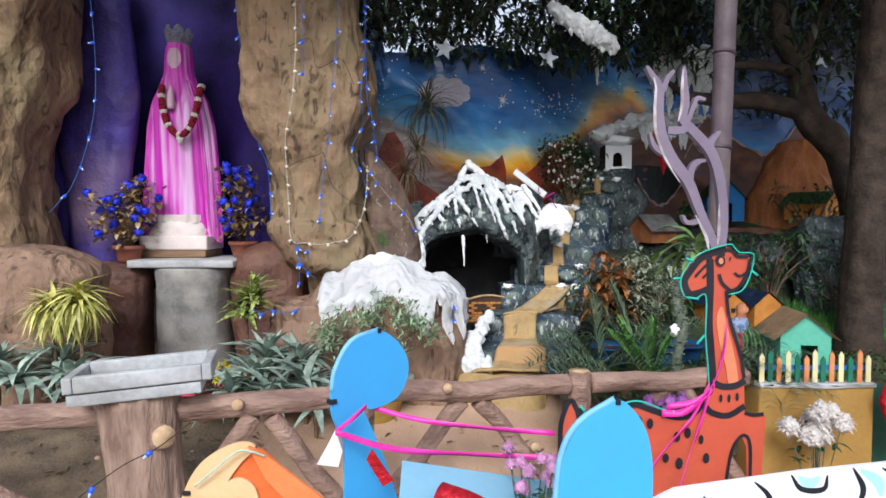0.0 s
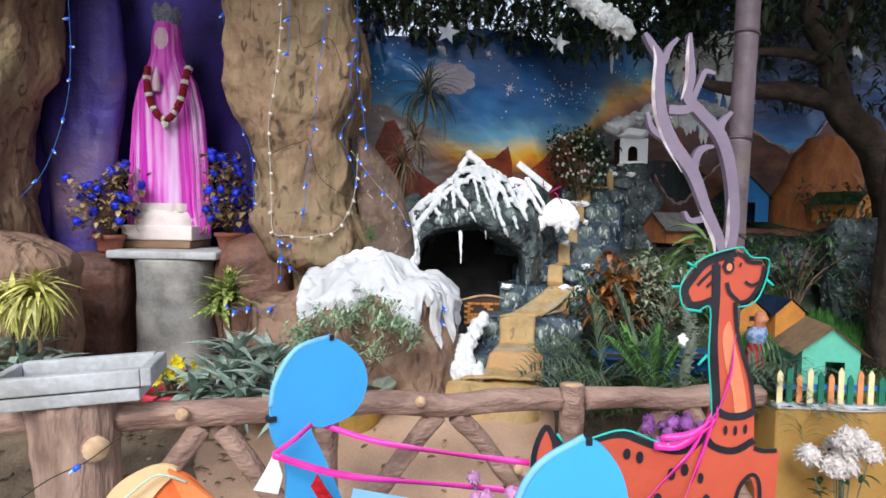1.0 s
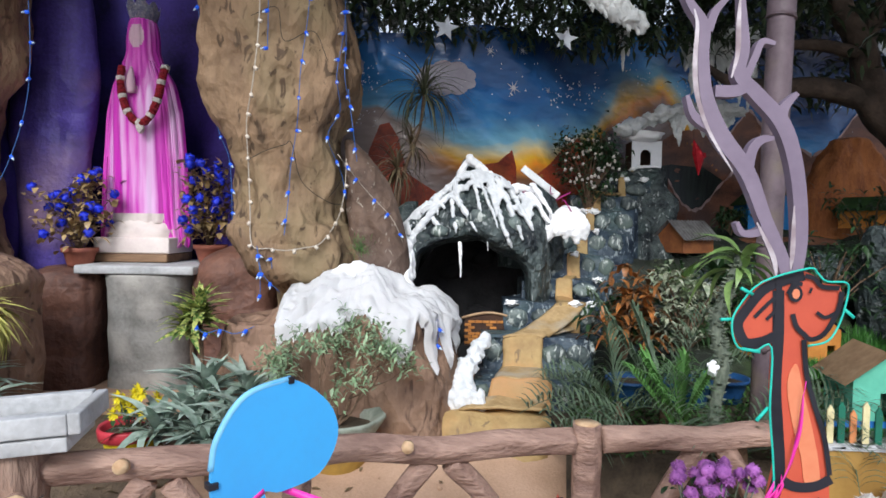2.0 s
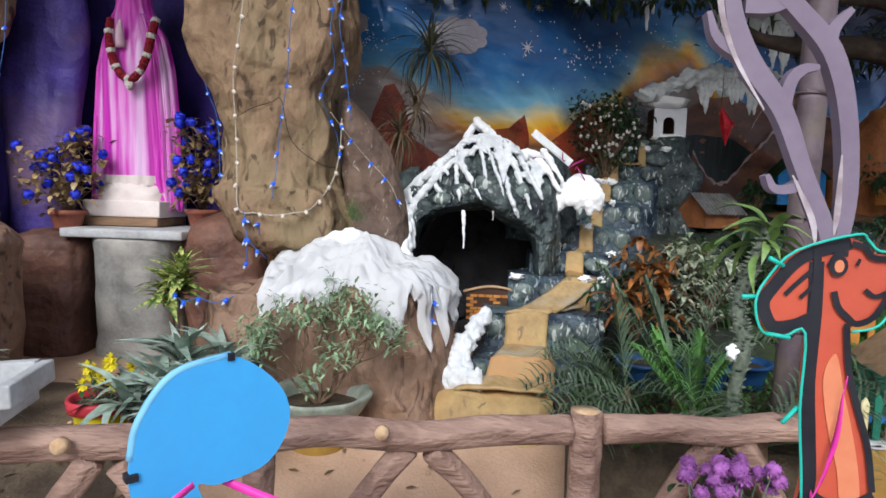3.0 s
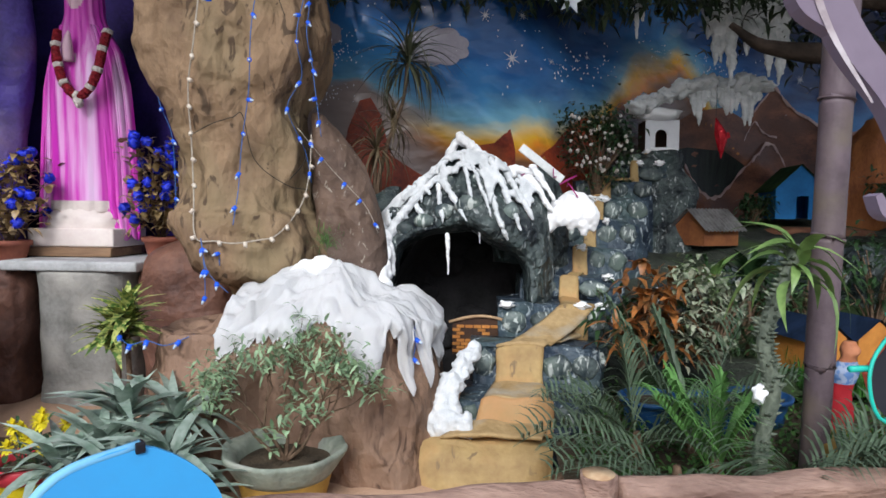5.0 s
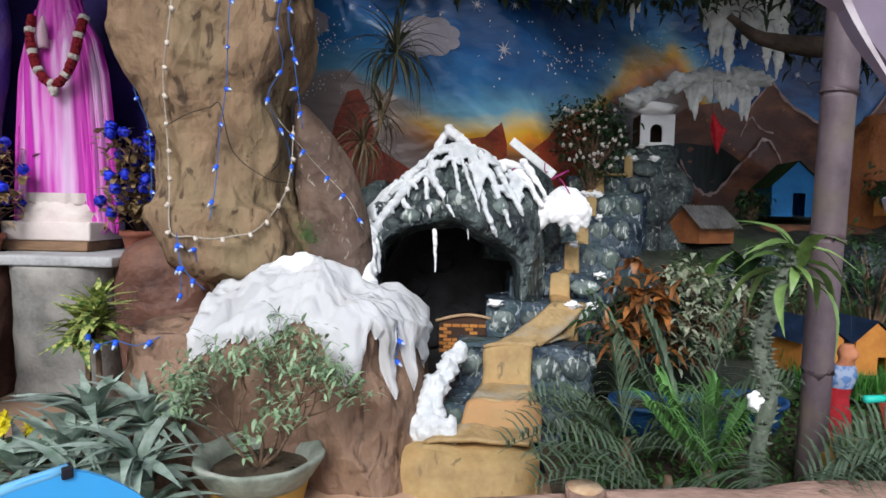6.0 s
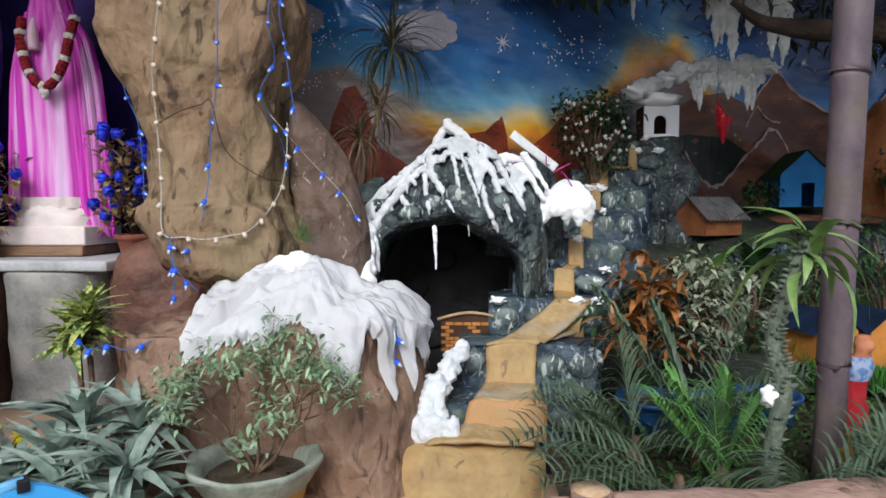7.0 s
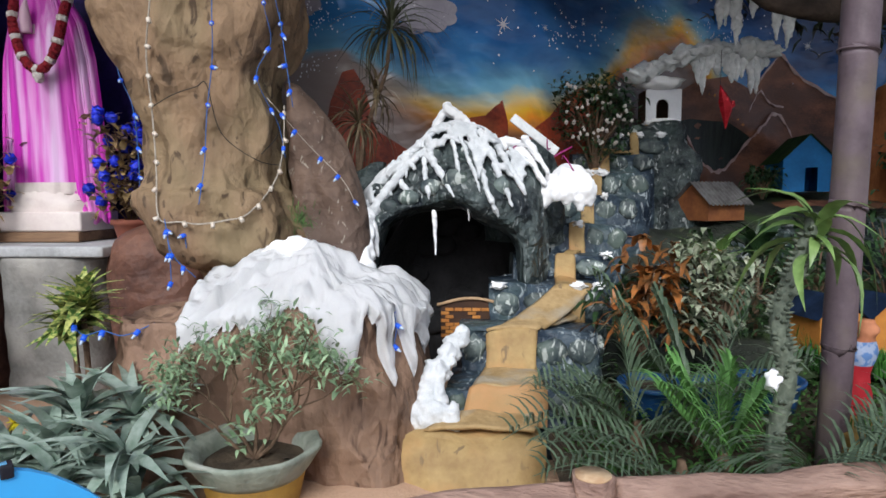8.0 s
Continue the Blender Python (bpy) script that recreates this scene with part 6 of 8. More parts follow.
light_string("string_lights", [(-1.06, 4.36, 1.394), (-1.038, 4.35, 1.234), (-1.04, 4.36, 1.077)], WIRE_BLUE, BULB_BLUE, BULB_TIP, LU, 0.10)
light_string("string_lights", [(-1.06, 4.36, 1.394), (-1.025, 4.35, 1.234), (-0.923, 4.36, 1.124)], WIRE_BLUE, BULB_BLUE, BULB_TIP, LU, 0.08)
light_string("string_lights", [(-0.99, 4.40, 1.382), (-0.982, 4.40, 1.255)], WIRE_BLUE, BULB_BLUE, BULB_TIP, LU, 0.10)
light_string("string_lights", [(-1.30, 4.0, 1.02), (-1.20, 3.94, 0.95), (-1.10, 3.92, 0.97), (-1.02, 3.93, 0.95), (-0.92, 3.98, 0.99)], WIRE_BLUE, BULB_BLUE, BULB_TIP, "blue bulb wire along the boulder", 0.11)
light_string("string_lights", [on_pillar(x, z) for x, z in [(-1.06, 3.3), (-1.05, 2.8), (-1.07, 2.38), (-1.136, 2.14), (-1.14, 1.88), (-1.125, 1.62), (-1.094, 1.40), (-0.986, 1.38), (-0.892, 1.37), (-0.783, 1.386), (-0.69, 1.417), (-0.635, 1.57), (-0.61, 1.75), (-0.60, 1.95)]], WIRE_PALE, BULB_WHITE, None, "twisted pale string lights looped round the pillar", 0.12, 0.004)
light_string("string_lights", [(-0.60, 4.46, 1.95), (-0.465, 4.66, 1.748), (-0.302, 4.70, 1.57), (-0.235, 4.74, 1.418)], WIRE_PALE, BULB_BLUE, BULB_TIP, "pale wire with blue bulbs across the leaning slab", 0.12)
light_string("string_lights", [on_pillar(x, z) for x, z in [(-1.138, 1.914), (-1.03, 1.965), (-0.92, 2.0), (-0.875, 2.01), (-0.822, 1.79), (-0.693, 1.67), (-0.62, 1.65)]], WIRE_DARK, None, None, "dark slack wire across the pillar", 0.2)
light_string("string_lights", [on_pillar(x, z) for x, z in [(-0.60, 1.94), (-0.64, 1.80), (-0.68, 1.70)]], WIRE_DARK, None, None, "dark slack wire across the pillar", 0.2)
light_string("string_lights", [on_pillar(x, z) for x, z in [(-1.1, 2.75), (-0.95, 2.80), (-0.9, 2.6), (-0.75, 2.68), (-0.66, 2.5)]], WIRE_DARK, None, None, "dark slack wire across the pillar", 0.2)
light_string("string_lights", [(-2.50, 4.42, 3.2), (-2.46, 4.40, 2.6), (-2.50, 4.40, 2.2), (-2.62, 4.36, 1.8), (-2.75, 4.3, 1.6)], WIRE_BLUE, BULB_BLUE, BULB_TIP, LB, 0.18)
light_string("string_lights", [(0.02, 4.13, 1.05), (0.04, 4.10, 0.95), (0.03, 4.09, 0.88)], WIRE_BLUE, BULB_BLUE, BULB_TIP, "blue bulb wire over the snow", 0.08)
light_string("string_lights", [(-1.05, 2.5, 0.72), (-1.18, 2.48, 0.62), (-1.32, 2.47, 0.55), (-1.5, 2.46, 0.42)], WIRE_DARK, BULB_BLUE, BULB_TIP, "blue bulb wire over the stump", 0.22)

# ---- bamboo pole ----
pole = thing("bamboo_pole", "thick mauve-grey bamboo pole standing in the bed", "pole", (0, 0, 0))
zs = (0.4, 0.95, 1.45, 1.98, 2.55, 3.1, 3.7)
for a, b in zip(zs, zs[1:]):
    xa, xb = 1.655 + 0.018 * (a - 0.7), 1.655 + 0.018 * (b - 0.7)
    ra = 0.052 + 0.006 * (a - 0.5)
    part("segment", tube(bmesh.new(), [(xa, 3.85, a), (xa, 3.85, a + 0.02), ((xa + xb) / 2, 3.85, (a + b) / 2), (xb, 3.85, b - 0.02), (xb, 3.85, b)], [ra * 1.1, ra, ra * 0.99, ra, ra * 1.1], 22, 4, 0.01), POLE, pole)
# ---- the far plot: terrace, rocks, painted hills ----
LOAM = mat("mossy_rock_slope", (0.05, 0.058, 0.045), (0.016, 0.019, 0.015), rough=0.85, scale=5, bump=0.9, stain_or_sheen=(0.05, 0.085, 0.03))
BROWN_LEDGE = mat("brown_ledge", (0.25, 0.11, 0.06), (0.13, 0.055, 0.035), rough=0.75, scale=6, bump=0.5)
def terrace_z(x, y):
    z = float(np.interp(y, (3.4, 4.9, 5.4, 6.0, 6.6, 7.4, 9), (0.50, 0.56, 0.78, 1.18, 1.31, 1.50, 1.55)))
    return z + 0.05 * noise.noise(Vector((x * 2.5, y * 2.5, 1))) + 0.025 * noise.noise(Vector((x * 7, y * 7, 1)))
bm = bmesh.new()
sheet(bm, lambda u, v: Vector((1.0 + 6 * u, 4.8 + 3.6 * v, terrace_z(1.0 + 6 * u, 4.8 + 3.6 * v))), 120, 70)
solo("rock_terrace", bm, LOAM, "rough mossy slope climbing to the backdrop", "ground", "structure")
bm = bmesh.new()
def bed(u, v):
    x, y = 0.66 + 3.6 * u, 3.5 + 1.5 * v
    z = 0.50 if v > 0.03 else 0.2
    return Vector((x, y, z + 0.02 * noise.noise(Vector((x * 4, y * 4, 0)))))
sheet(bm, bed, 60, 30)
solo("planting_bed", bm, SOIL, "dark soil planting bed behind the fence", "ground", "structure")
boulder("brown_ledge", [(1.1, 3.2, 7.05, 0.55, 0.2), (1.28, 3.2, 7.05, 0.6, 0.22), (1.40, 3.25, 7.05, 0.5, 0.18), (1.44, 3.3, 7.05, 0.3, 0.1)], BROWN_LEDGE, "brown painted ledge under the blue house", amp=0.05, seed=41, freq=4)
ORANGE_ROCK = mat("orange_brown_drape", (0.42, 0.15, 0.045), (0.22, 0.07, 0.025), rough=0.7, scale=5, bump=0.6, stretch=(2, 2, 0.6))
boulder("orange_rock", [(1.4, 4.05, 7.45, 0.55, 0.25), (1.8, 4.05, 7.45, 0.48, 0.25), (2.15, 4.1, 7.45, 0.33, 0.2), (2.42, 4.15, 7.45, 0.2, 0.12), (2.47, 4.15, 7.45, 0.08, 0.05)], ORANGE_ROCK, "orange-brown crumpled rock behind the toy house", amp=0.07, seed=44, freq=4)
for i, (x, y, z, r) in enumerate(((1.62, 5.5, 0.95, 0.2), (2.0, 5.7, 1.05, 0.22), (2.5, 5.9, 1.15, 0.25), (3.0, 5.8, 1.2, 0.26), (3.5, 5.7, 1.1, 0.3), (1.5, 5.2, 0.7, 0.18))):
    boulder("slope_rock", [(z - 0.5, x, y, r, r * 0.8), (z - 0.1, x, y, r, r * 0.8), (z + 0.08, x, y, r * 0.7, r * 0.6), (z + 0.14, x, y, r * 0.2, r * 0.2)], CAVE, "mossy grey rock on the slope", n=30, k=5, amp=0.06, freq=4, seed=70 + i)
boulder("grey_rock_wall", [(0.6, 3.3, 5.3, 0.35, 0.2), (1.0, 3.3, 5.3, 0.33, 0.2), (1.5, 3.3, 5.3, 0.28, 0.18), (1.56, 3.3, 5.3, 0.1, 0.1)], CAVE, "grey rough rock face behind the shrubs", amp=0.05, seed=91)


def painted(name, outline, material, off, label):
    """A painted shape on the backdrop: follows the cloth, a few millimetres proud."""
    bm = bmesh.new()
    vs = [bm.verts.new((x, 0, z)) for x, z in outline]
    for t in geometry.tessellate_polygon([[Vector((x, z, 0)) for x, z in outline]]):
        bm.faces.new([vs[i] for i in t])
    for _ in range(4):
        es = [e for e in bm.edges if e.calc_length() > 0.13]
        if not es:
            break
        bmesh.ops.subdivide_edges(bm, edges=es, cuts=1)
        bmesh.ops.triangulate(bm, faces=bm.faces)
    for v in bm.verts:
        v.co = back_point(v.co.x, v.co.z, off)
    return part(name, bm, material, backdrop, label)


RED_HILL = mat("painted_red_hill", (0.40, 0.065, 0.025), (0.16, 0.03, 0.02), rough=0.45, scale=5, bump=0.2, stain_or_sheen=(0.36, 0.10, 0.03))
BROWN_HILL = mat("painted_brown_hill", (0.27, 0.11, 0.06), (0.075, 0.035, 0.028), rough=0.45, scale=3, bump=0.2, stretch=(1, 1, 2), stain_or_sheen=(0.11, 0.05, 0.035))
DARK_HILL = mat("painted_dark_valley", (0.025, 0.035, 0.03), (0.008, 0.012, 0.012), rough=0.45, scale=4, bump=0.2, stretch=(5, 1, 0.5))
GREY_CLOUD = mat("painted_cloud", (0.40, 0.38, 0.43), (0.30, 0.28, 0.33), rough=0.45, scale=5, bump=0.1)
PALE_EDGE = mat("painted_snow_edge", (0.50, 0.38, 0.36), (0.32, 0.2, 0.18), rough=0.45, scale=8, bump=0.1)
STAR_PAINT = mat("painted_star", (0.62, 0.66, 0.72), (0.5, 0.54, 0.62), rough=0.4, scale=9, bump=0.05)
painted("painted_hill", [(-0.80, 1.6), (-0.71, 1.85), (-0.66, 2.15), (-0.58, 2.36), (-0.50, 2.38), (-0.42, 2.25), (-0.34, 1.95), (-0.10, 1.80), (0.1, 1.6)], RED_HILL, 0.012, "dark red painted peak")
painted("painted_hill", [(0.12, 1.6), (0.15, 1.98), (0.30, 2.04), (0.42, 2.06), (0.54, 2.17), (0.58, 2.02), (0.60, 1.6)], RED_HILL, 0.012, "red painted peak")
painted("painted_hill", [(0.66, 1.6), (0.74, 1.95), (0.90, 2.08), (1.06, 2.27), (1.2, 2.35), (1.32, 2.2), (1.5, 1.6)], RED_HILL, 0.012, "red-brown painted ridge")
painted("painted_hill", [(2.0, 1.3), (2.0, 2.3), (2.4, 2.55), (2.75, 2.62), (3.0, 2.52), (3.12, 2.62), (3.33, 2.86), (3.5, 2.72), (3.75, 2.55), (4.1, 2.35), (4.35, 2.5), (4.65, 2.86), (4.9, 2.75), (5.3, 2.5), (6.4, 2.4), (6.4, 1.3)], BROWN_HILL, 0.012, "brown painted mountain range")
painted("painted_hill", [(2.1, 1.4), (2.1, 2.15), (2.35, 2.2), (2.75, 2.18), (3.0, 2.05), (3.05, 1.4)], DARK_HILL, 0.022, "dark green painted valley")
painted("painted_hill", [(2.25, 1.3), (2.31, 2.03), (2.42, 1.86), (2.55, 1.74), (2.68, 1.71), (2.82, 1.80), (2.98, 2.0), (3.14, 2.15), (3.30, 2.29), (3.42, 2.18), (3.5, 2.0), (3.62, 1.9), (3.7, 1.3)], BROWN_HILL, 0.034, "brown painted foothill")
def edge_paint(pts, w, off):
    line = smooth_path(pts, 4)
    top = [(p[0], p[1] + w * (0.5 + 0.4 * math.sin(i * 1.7))) for i, p in enumerate(line)]
    bot = [(p[0], p[1] - w * (0.5 + 0.4 * math.sin(i * 2.3))) for i, p in enumerate(line)]
    painted("painted_snow_edge", top + bot[::-1], PALE_EDGE, off, "pale painted snow line")
edge_paint([(2.31, 2.03), (2.42, 1.86), (2.55, 1.74), (2.68, 1.71), (2.82, 1.80), (2.98, 2.0), (3.14, 2.15), (3.30, 2.29), (3.42, 2.18), (3.5, 2.0)], 0.035, 0.042)
edge_paint([(3.02, 2.54), (3.14, 2.63), (3.33, 2.85), (3.5, 2.70), (3.75, 2.55), (4.1, 2.36)], 0.03, 0.026)
edge_paint([(4.12, 2.36), (4.35, 2.5), (4.65, 2.85), (4.9, 2.75)], 0.03, 0.026)
edge_paint([(3.0, 2.30), (3.08, 2.44), (3.14, 2.50), (3.24, 2.40), (3.4, 2.35)], 0.018, 0.026)
def cloud_shape(cx, cz, w, h, n=9):
    return [(cx + w / 2 * math.cos(a) * (1 + 0.10 * abs(math.sin(a * n / 2))), cz + h / 2 * math.sin(a) * (1 + 0.16 * abs(math.sin(a * n / 2)))) for a in (2 * math.pi * i / 72 for i in range(72))]
painted("painted_cloud", cloud_shape(-0.02, 2.74, 0.46, 0.27), GREY_CLOUD, 0.014, "greyish white painted cloud")
painted("painted_cloud", cloud_shape(-0.84, 2.84, 0.24, 0.17, 7), GREY_CLOUD, 0.014, "greyish white painted cloud")
def burst(cx, cz, r, n=8):
    return [(cx + (r if i % 2 == 0 else r * 0.2) * (1 if i % 4 else 0.7) * math.cos(math.pi * i / n + 0.3), cz + (r if i % 2 == 0 else r * 0.2) * (1 if i % 4 else 0.75) * math.sin(math.pi * i / n + 0.3)) for i in range(2 * n)]
for x, z, r in ((0.545, 2.70, 0.075), (0.34, 2.98, 0.05), (0.86, 2.72, 0.04), (0.62, 3.02, 0.05), (3.62, 2.95, 0.06), (1.2, 2.85, 0.03)):
    painted("painted_star", burst(x, z, r), STAR_PAINT, 0.016, "thin white painted star")
def five(cx, cz, r):
    return [(cx + (r if i % 2 == 0 else r * 0.42) * math.sin(math.pi * i / 5 + 0.2), cz + (r if i % 2 == 0 else r * 0.42) * math.cos(math.pi * i / 5 + 0.2)) for i in range(10)]
for x, z, r, y in ((-0.02, 3.09, 0.105, 5.75), (0.94, 3.03, 0.10, 5.85), (4.75, 3.55, 0.13, 8.0)):
    solo("foam_star", plate(bmesh.new(), five(x, z, r), 0.015, y), STAR_PAINT, "white foam star pinned to the painted sky", "star", group="foam stars", smooth=False)

# tiny white flecks in clusters on the cloth: sky light through pinholes, painted in
bm = bmesh.new()
rf = random.Random(44)
for cx, cz, w, h, m in ((-0.86, 2.76, 0.10, 0.06, 70), (-0.66, 2.72, 0.10, 0.05, 30), (-0.84, 2.40, 0.09, 0.05, 46), (0.96, 2.68, 0.12, 0.05, 24), (1.26, 2.78, 0.14, 0.05, 26), (1.95, 3.05, 0.12, 0.06, 20), (2.6, 3.0, 0.16, 0.06, 44), (0.5, 2.85, 0.9, 0.16, 60), (3.6, 3.0, 0.6, 0.15, 30)):
    for _ in range(m):
        x, z, q = cx + rf.gauss(0, w), cz + rf.gauss(0, h), rf.uniform(0.002, 0.0065)
        c = back_point(x, z, 0.016)
        bm.faces.new([bm.verts.new(c + Vector((dx * q, 0, dz * q * 1.4))) for dx, dz in ((-1, -0.6), (0.7, -1), (1, 0.5), (-0.5, 1))])
part("glitter", bm, mat("white_pinhole_light", (0.93, 0.94, 0.95), (0.85, 0.87, 0.9), rough=0.3, scale=30, bump=0), backdrop, "tiny white flecks painted as sky light through pinholes")["kind"] = "stuff"

# ---- plants ----
def leaf_mat(name, a, b, tint=0.3, rough=0.45):
    return mat(name, a, b, rough=rough, scale=18, bump=0.15, random_tint=tint, spec=0.4)


LEAF_DARK = leaf_mat("leaf_dark", (0.035, 0.085, 0.028), (0.018, 0.045, 0.018))
LEAF_ROSETTE = leaf_mat("leaf_grey_green", (0.37, 0.45, 0.39), (0.17, 0.25, 0.19), 0.4, 0.28)
LEAF_BONSAI = leaf_mat("leaf_bonsai", (0.31, 0.43, 0.26), (0.16, 0.26, 0.14), 0.4)
LEAF_PALM = leaf_mat("leaf_palm", (0.12, 0.17, 0.11), (0.055, 0.09, 0.052), 0.3)
LEAF_PALM_FRESH = leaf_mat("leaf_palm_fresh", (0.13, 0.30, 0.08), (0.08, 0.20, 0.05), 0.25)
LEAF_LIME = leaf_mat("leaf_lime", (0.20, 0.31, 0.10), (0.11, 0.21, 0.06), 0.3)
LEAF_CROWN = leaf_mat("leaf_fresh_crown", (0.22, 0.34, 0.11), (0.12, 0.21, 0.06), 0.25, 0.35)
LEAF_YELLOW = leaf_mat("leaf_yellow_variegated", (0.70, 0.63, 0.20), (0.34, 0.36, 0.08), 0.35)
LEAF_SPOT = mat("leaf_spotted_croton", (0.42, 0.44, 0.13), (0.075, 0.155, 0.035), rough=0.4, scale=55, bump=0.1, random_tint=0.3, spread=0.14)
LEAF_FICUS = leaf_mat("leaf_white_variegated", (0.42, 0.44, 0.33), (0.10, 0.15, 0.075), 0.4)
LEAF_RUST = leaf_mat("leaf_rust", (0.40, 0.14, 0.035), (0.08, 0.05, 0.02), 0.5)
LEAF_DRY = leaf_mat("leaf_dry", (0.22, 0.16, 0.09), (0.10, 0.075, 0.04), 0.4)
LEAF_GOLD = leaf_mat("leaf_gold", (0.42, 0.30, 0.14), (0.20, 0.13, 0.06), 0.4, 0.35)
LEAF_TREE = leaf_mat("leaf_tree", (0.030, 0.055, 0.02), (0.012, 0.022, 0.010), 0.45)
STEM = mat("twig_brown", (0.20, 0.13, 0.085), (0.10, 0.065, 0.04), rough=0.8, scale=20, bump=0.4)
STEM_GREEN = mat("thorny_stem", (0.17, 0.20, 0.15), (0.08, 0.10, 0.075), rough=0.7, scale=20, bump=0.5)
BLUE_PETAL = mat("royal_blue_petal", (0.025, 0.05, 0.75), (0.012, 0.025, 0.42), rough=0.5, scale=50, bump=0.3, random_tint=0.3)


def blade(bm, base, tip, w, droop=0.15, k=5, fold=0.25, shape="lance"):
    """One leaf from base to tip, folded along its midrib, drooping at the tip."""
    a, b = Vector(base), Vector(tip)
    d = b - a
    L = d.length
    if L < 1e-6:
        return
    side = d.cross(Vector((0, 0, 1)))
    side = side.normalized() if side.length > 1e-4 else Vector((1, 0, 0))
    up = side.cross(d).normalized()
    prev = None
    for i in range(k + 1):
        t = i / k
        ww = w * (math.sin(math.pi * (0.08 + 0.92 * t) ** (0.75 if shape == "lance" else 1.0)) if i < k else 0.02)
        c = a + d * t + up * (0.9 * droop * L * math.sin(math.pi * t) * 0.5) - Vector((0, 0, 1)) * droop * L * t * t
        row = (bm.verts.new(c - side * ww / 2 + up * fold * ww * 0.5), bm.verts.new(c), bm.verts.new(c + side * ww / 2 + up * fold * ww * 0.5))
        if prev:
            bm.faces.new((prev[0], prev[1], row[1], row[0]))
            bm.faces.new((prev[1], prev[2], row[2], row[1]))
        prev = row


def leaf_mesh(material, L, w, droop, k=5):
    bm = bmesh.new()
    blade(bm, (0, 0, 0), (L, 0, 0), w, droop, k)
    return mesh_of(bm, material)


def rosette(name, at, n, L, w, material, label, category="plant", droop=0.25, lift=(10, 75), group="", stem=0.0, seed=1):
    """Sword leaves from one heart, each leaf an object on a shared mesh."""
    r = random.Random(seed)
    t = thing(name, label, category, at, group)
    kinds = [leaf_mesh(material, L * f, w * f, droop * g) for f, g in ((1, 1), (0.85, 0.7), (0.7, 0.5), (0.95, 1.5))]
    if stem:
        part("stem", tube(bmesh.new(), [(0, 0, -stem), (0.01, 0, -stem * 0.5), (0, 0, 0)], 0.012, 8, 3), STEM, t)
    for i in range(n):
        ob = part("leaf", r.choice(kinds), None, t)
        e = r.uniform(*lift)
        ob.rotation_euler = (r.uniform(-0.3, 0.3), -radians(e), i * 2.399 + r.uniform(-0.3, 0.3))
        ob.location = (0, 0, 0.04 * r.random())
    return t


LRS = "clump of grey-green sword leaves in the bed"
for i, (x, y, z) in enumerate(((-1.14, 3.66, 0.56), (-1.0, 3.5, 0.50), (-0.84, 3.60, 0.54), (-1.10, 3.75, 0.66), (-0.76, 3.50, 0.46), (-0.92, 3.8, 0.64), (-1.26, 3.58, 0.50), (-2.45, 3.5, 0.60), (-2.2, 3.6, 0.56), (-2.65, 3.6, 0.66), (-2.35, 3.75, 0.64), (-2.02, 3.52, 0.48))):
    rosette("sword_plant", (x, y, z), 34, 0.31, 0.052, LEAF_ROSETTE, LRS, "plant", 0.25, (-10, 58), "sword plants", 0.3, i)
rosette("yellow_dracaena", (-2.16, 3.62, 1.02), 170, 0.21, 0.03, LEAF_YELLOW, "yellow-striped dracaena with arching leaves", "plant", 0.55, (-55, 78), "", 0.65, 31)
rosette("yellow_dracaena", (-2.36, 3.68, 0.98), 150, 0.20, 0.03, LEAF_YELLOW, "yellow-striped dracaena with arching leaves", "plant", 0.55, (-55, 78), "", 0.6, 32)
rosette("spotted_croton", (-1.33, 4.08, 0.90), 70, 0.22, 0.07, LEAF_SPOT, "spotted green croton against the rock", "plant", 0.3, (0, 85), "", 0.5, 33)
rosette("spotted_croton", (-1.27, 4.06, 0.99), 50, 0.2, 0.06, LEAF_SPOT, "spotted green croton against the rock", "plant", 0.3, (0, 85), "", 0.6, 34)
for i, (x, y, z, L, nn) in enumerate(((-0.17, 5.5, 2.50, 0.42, 100), (-0.36, 5.42, 1.92, 0.32, 60), (-0.27, 5.5, 2.12, 0.3, 40))):
    rosette("spiky_dracaena", (x, y, z), nn, L, 0.016, LEAF_DRY if i else leaf_mat("leaf_olive", (0.11, 0.12, 0.07), (0.06, 0.07, 0.04)), "thin-leaved dry dracaena in front of the cloth", "plant", 0.35, (-60, 75), "spiky dracaenas", 0, 40 + i)
dst = thing("dracaena_stem", "bent bare dracaena stem with a dry tag", "stem", (0, 0, 0))
part("stem", tube(bmesh.new(), [(-0.34, 5.42, 0.8), (-0.36, 5.42, 1.6), (-0.30, 5.44, 1.95), (-0.2, 5.48, 2.25), (-0.17, 5.5, 2.52)], [0.02, 0.017, 0.014, 0.012, 0.011], 8, 5, 0.1), STEM, dst)
part("stem", tube(bmesh.new(), [(-0.36, 5.42, 1.2), (-0.37, 5.41, 1.7), (-0.36, 5.42, 1.92)], [0.016, 0.013, 0.011], 8, 5, 0.1), STEM, dst)


def cluster_leaves(bm, centre, n, spread, L, w, r, droop=0.2):
    for _ in range(n):
        p = Vector(centre) + Vector((r.gauss(0, spread[0]), r.gauss(0, spread[1]), r.gauss(0, spread[2])))
        d = Vector((r.uniform(-1, 1), r.uniform(-1, 0.7), r.uniform(-0.5, 0.8))).normalized() * L * r.uniform(0.6, 1.2)
        blade(bm, p, p + d, w * r.uniform(0.7, 1.2), droop, 3)


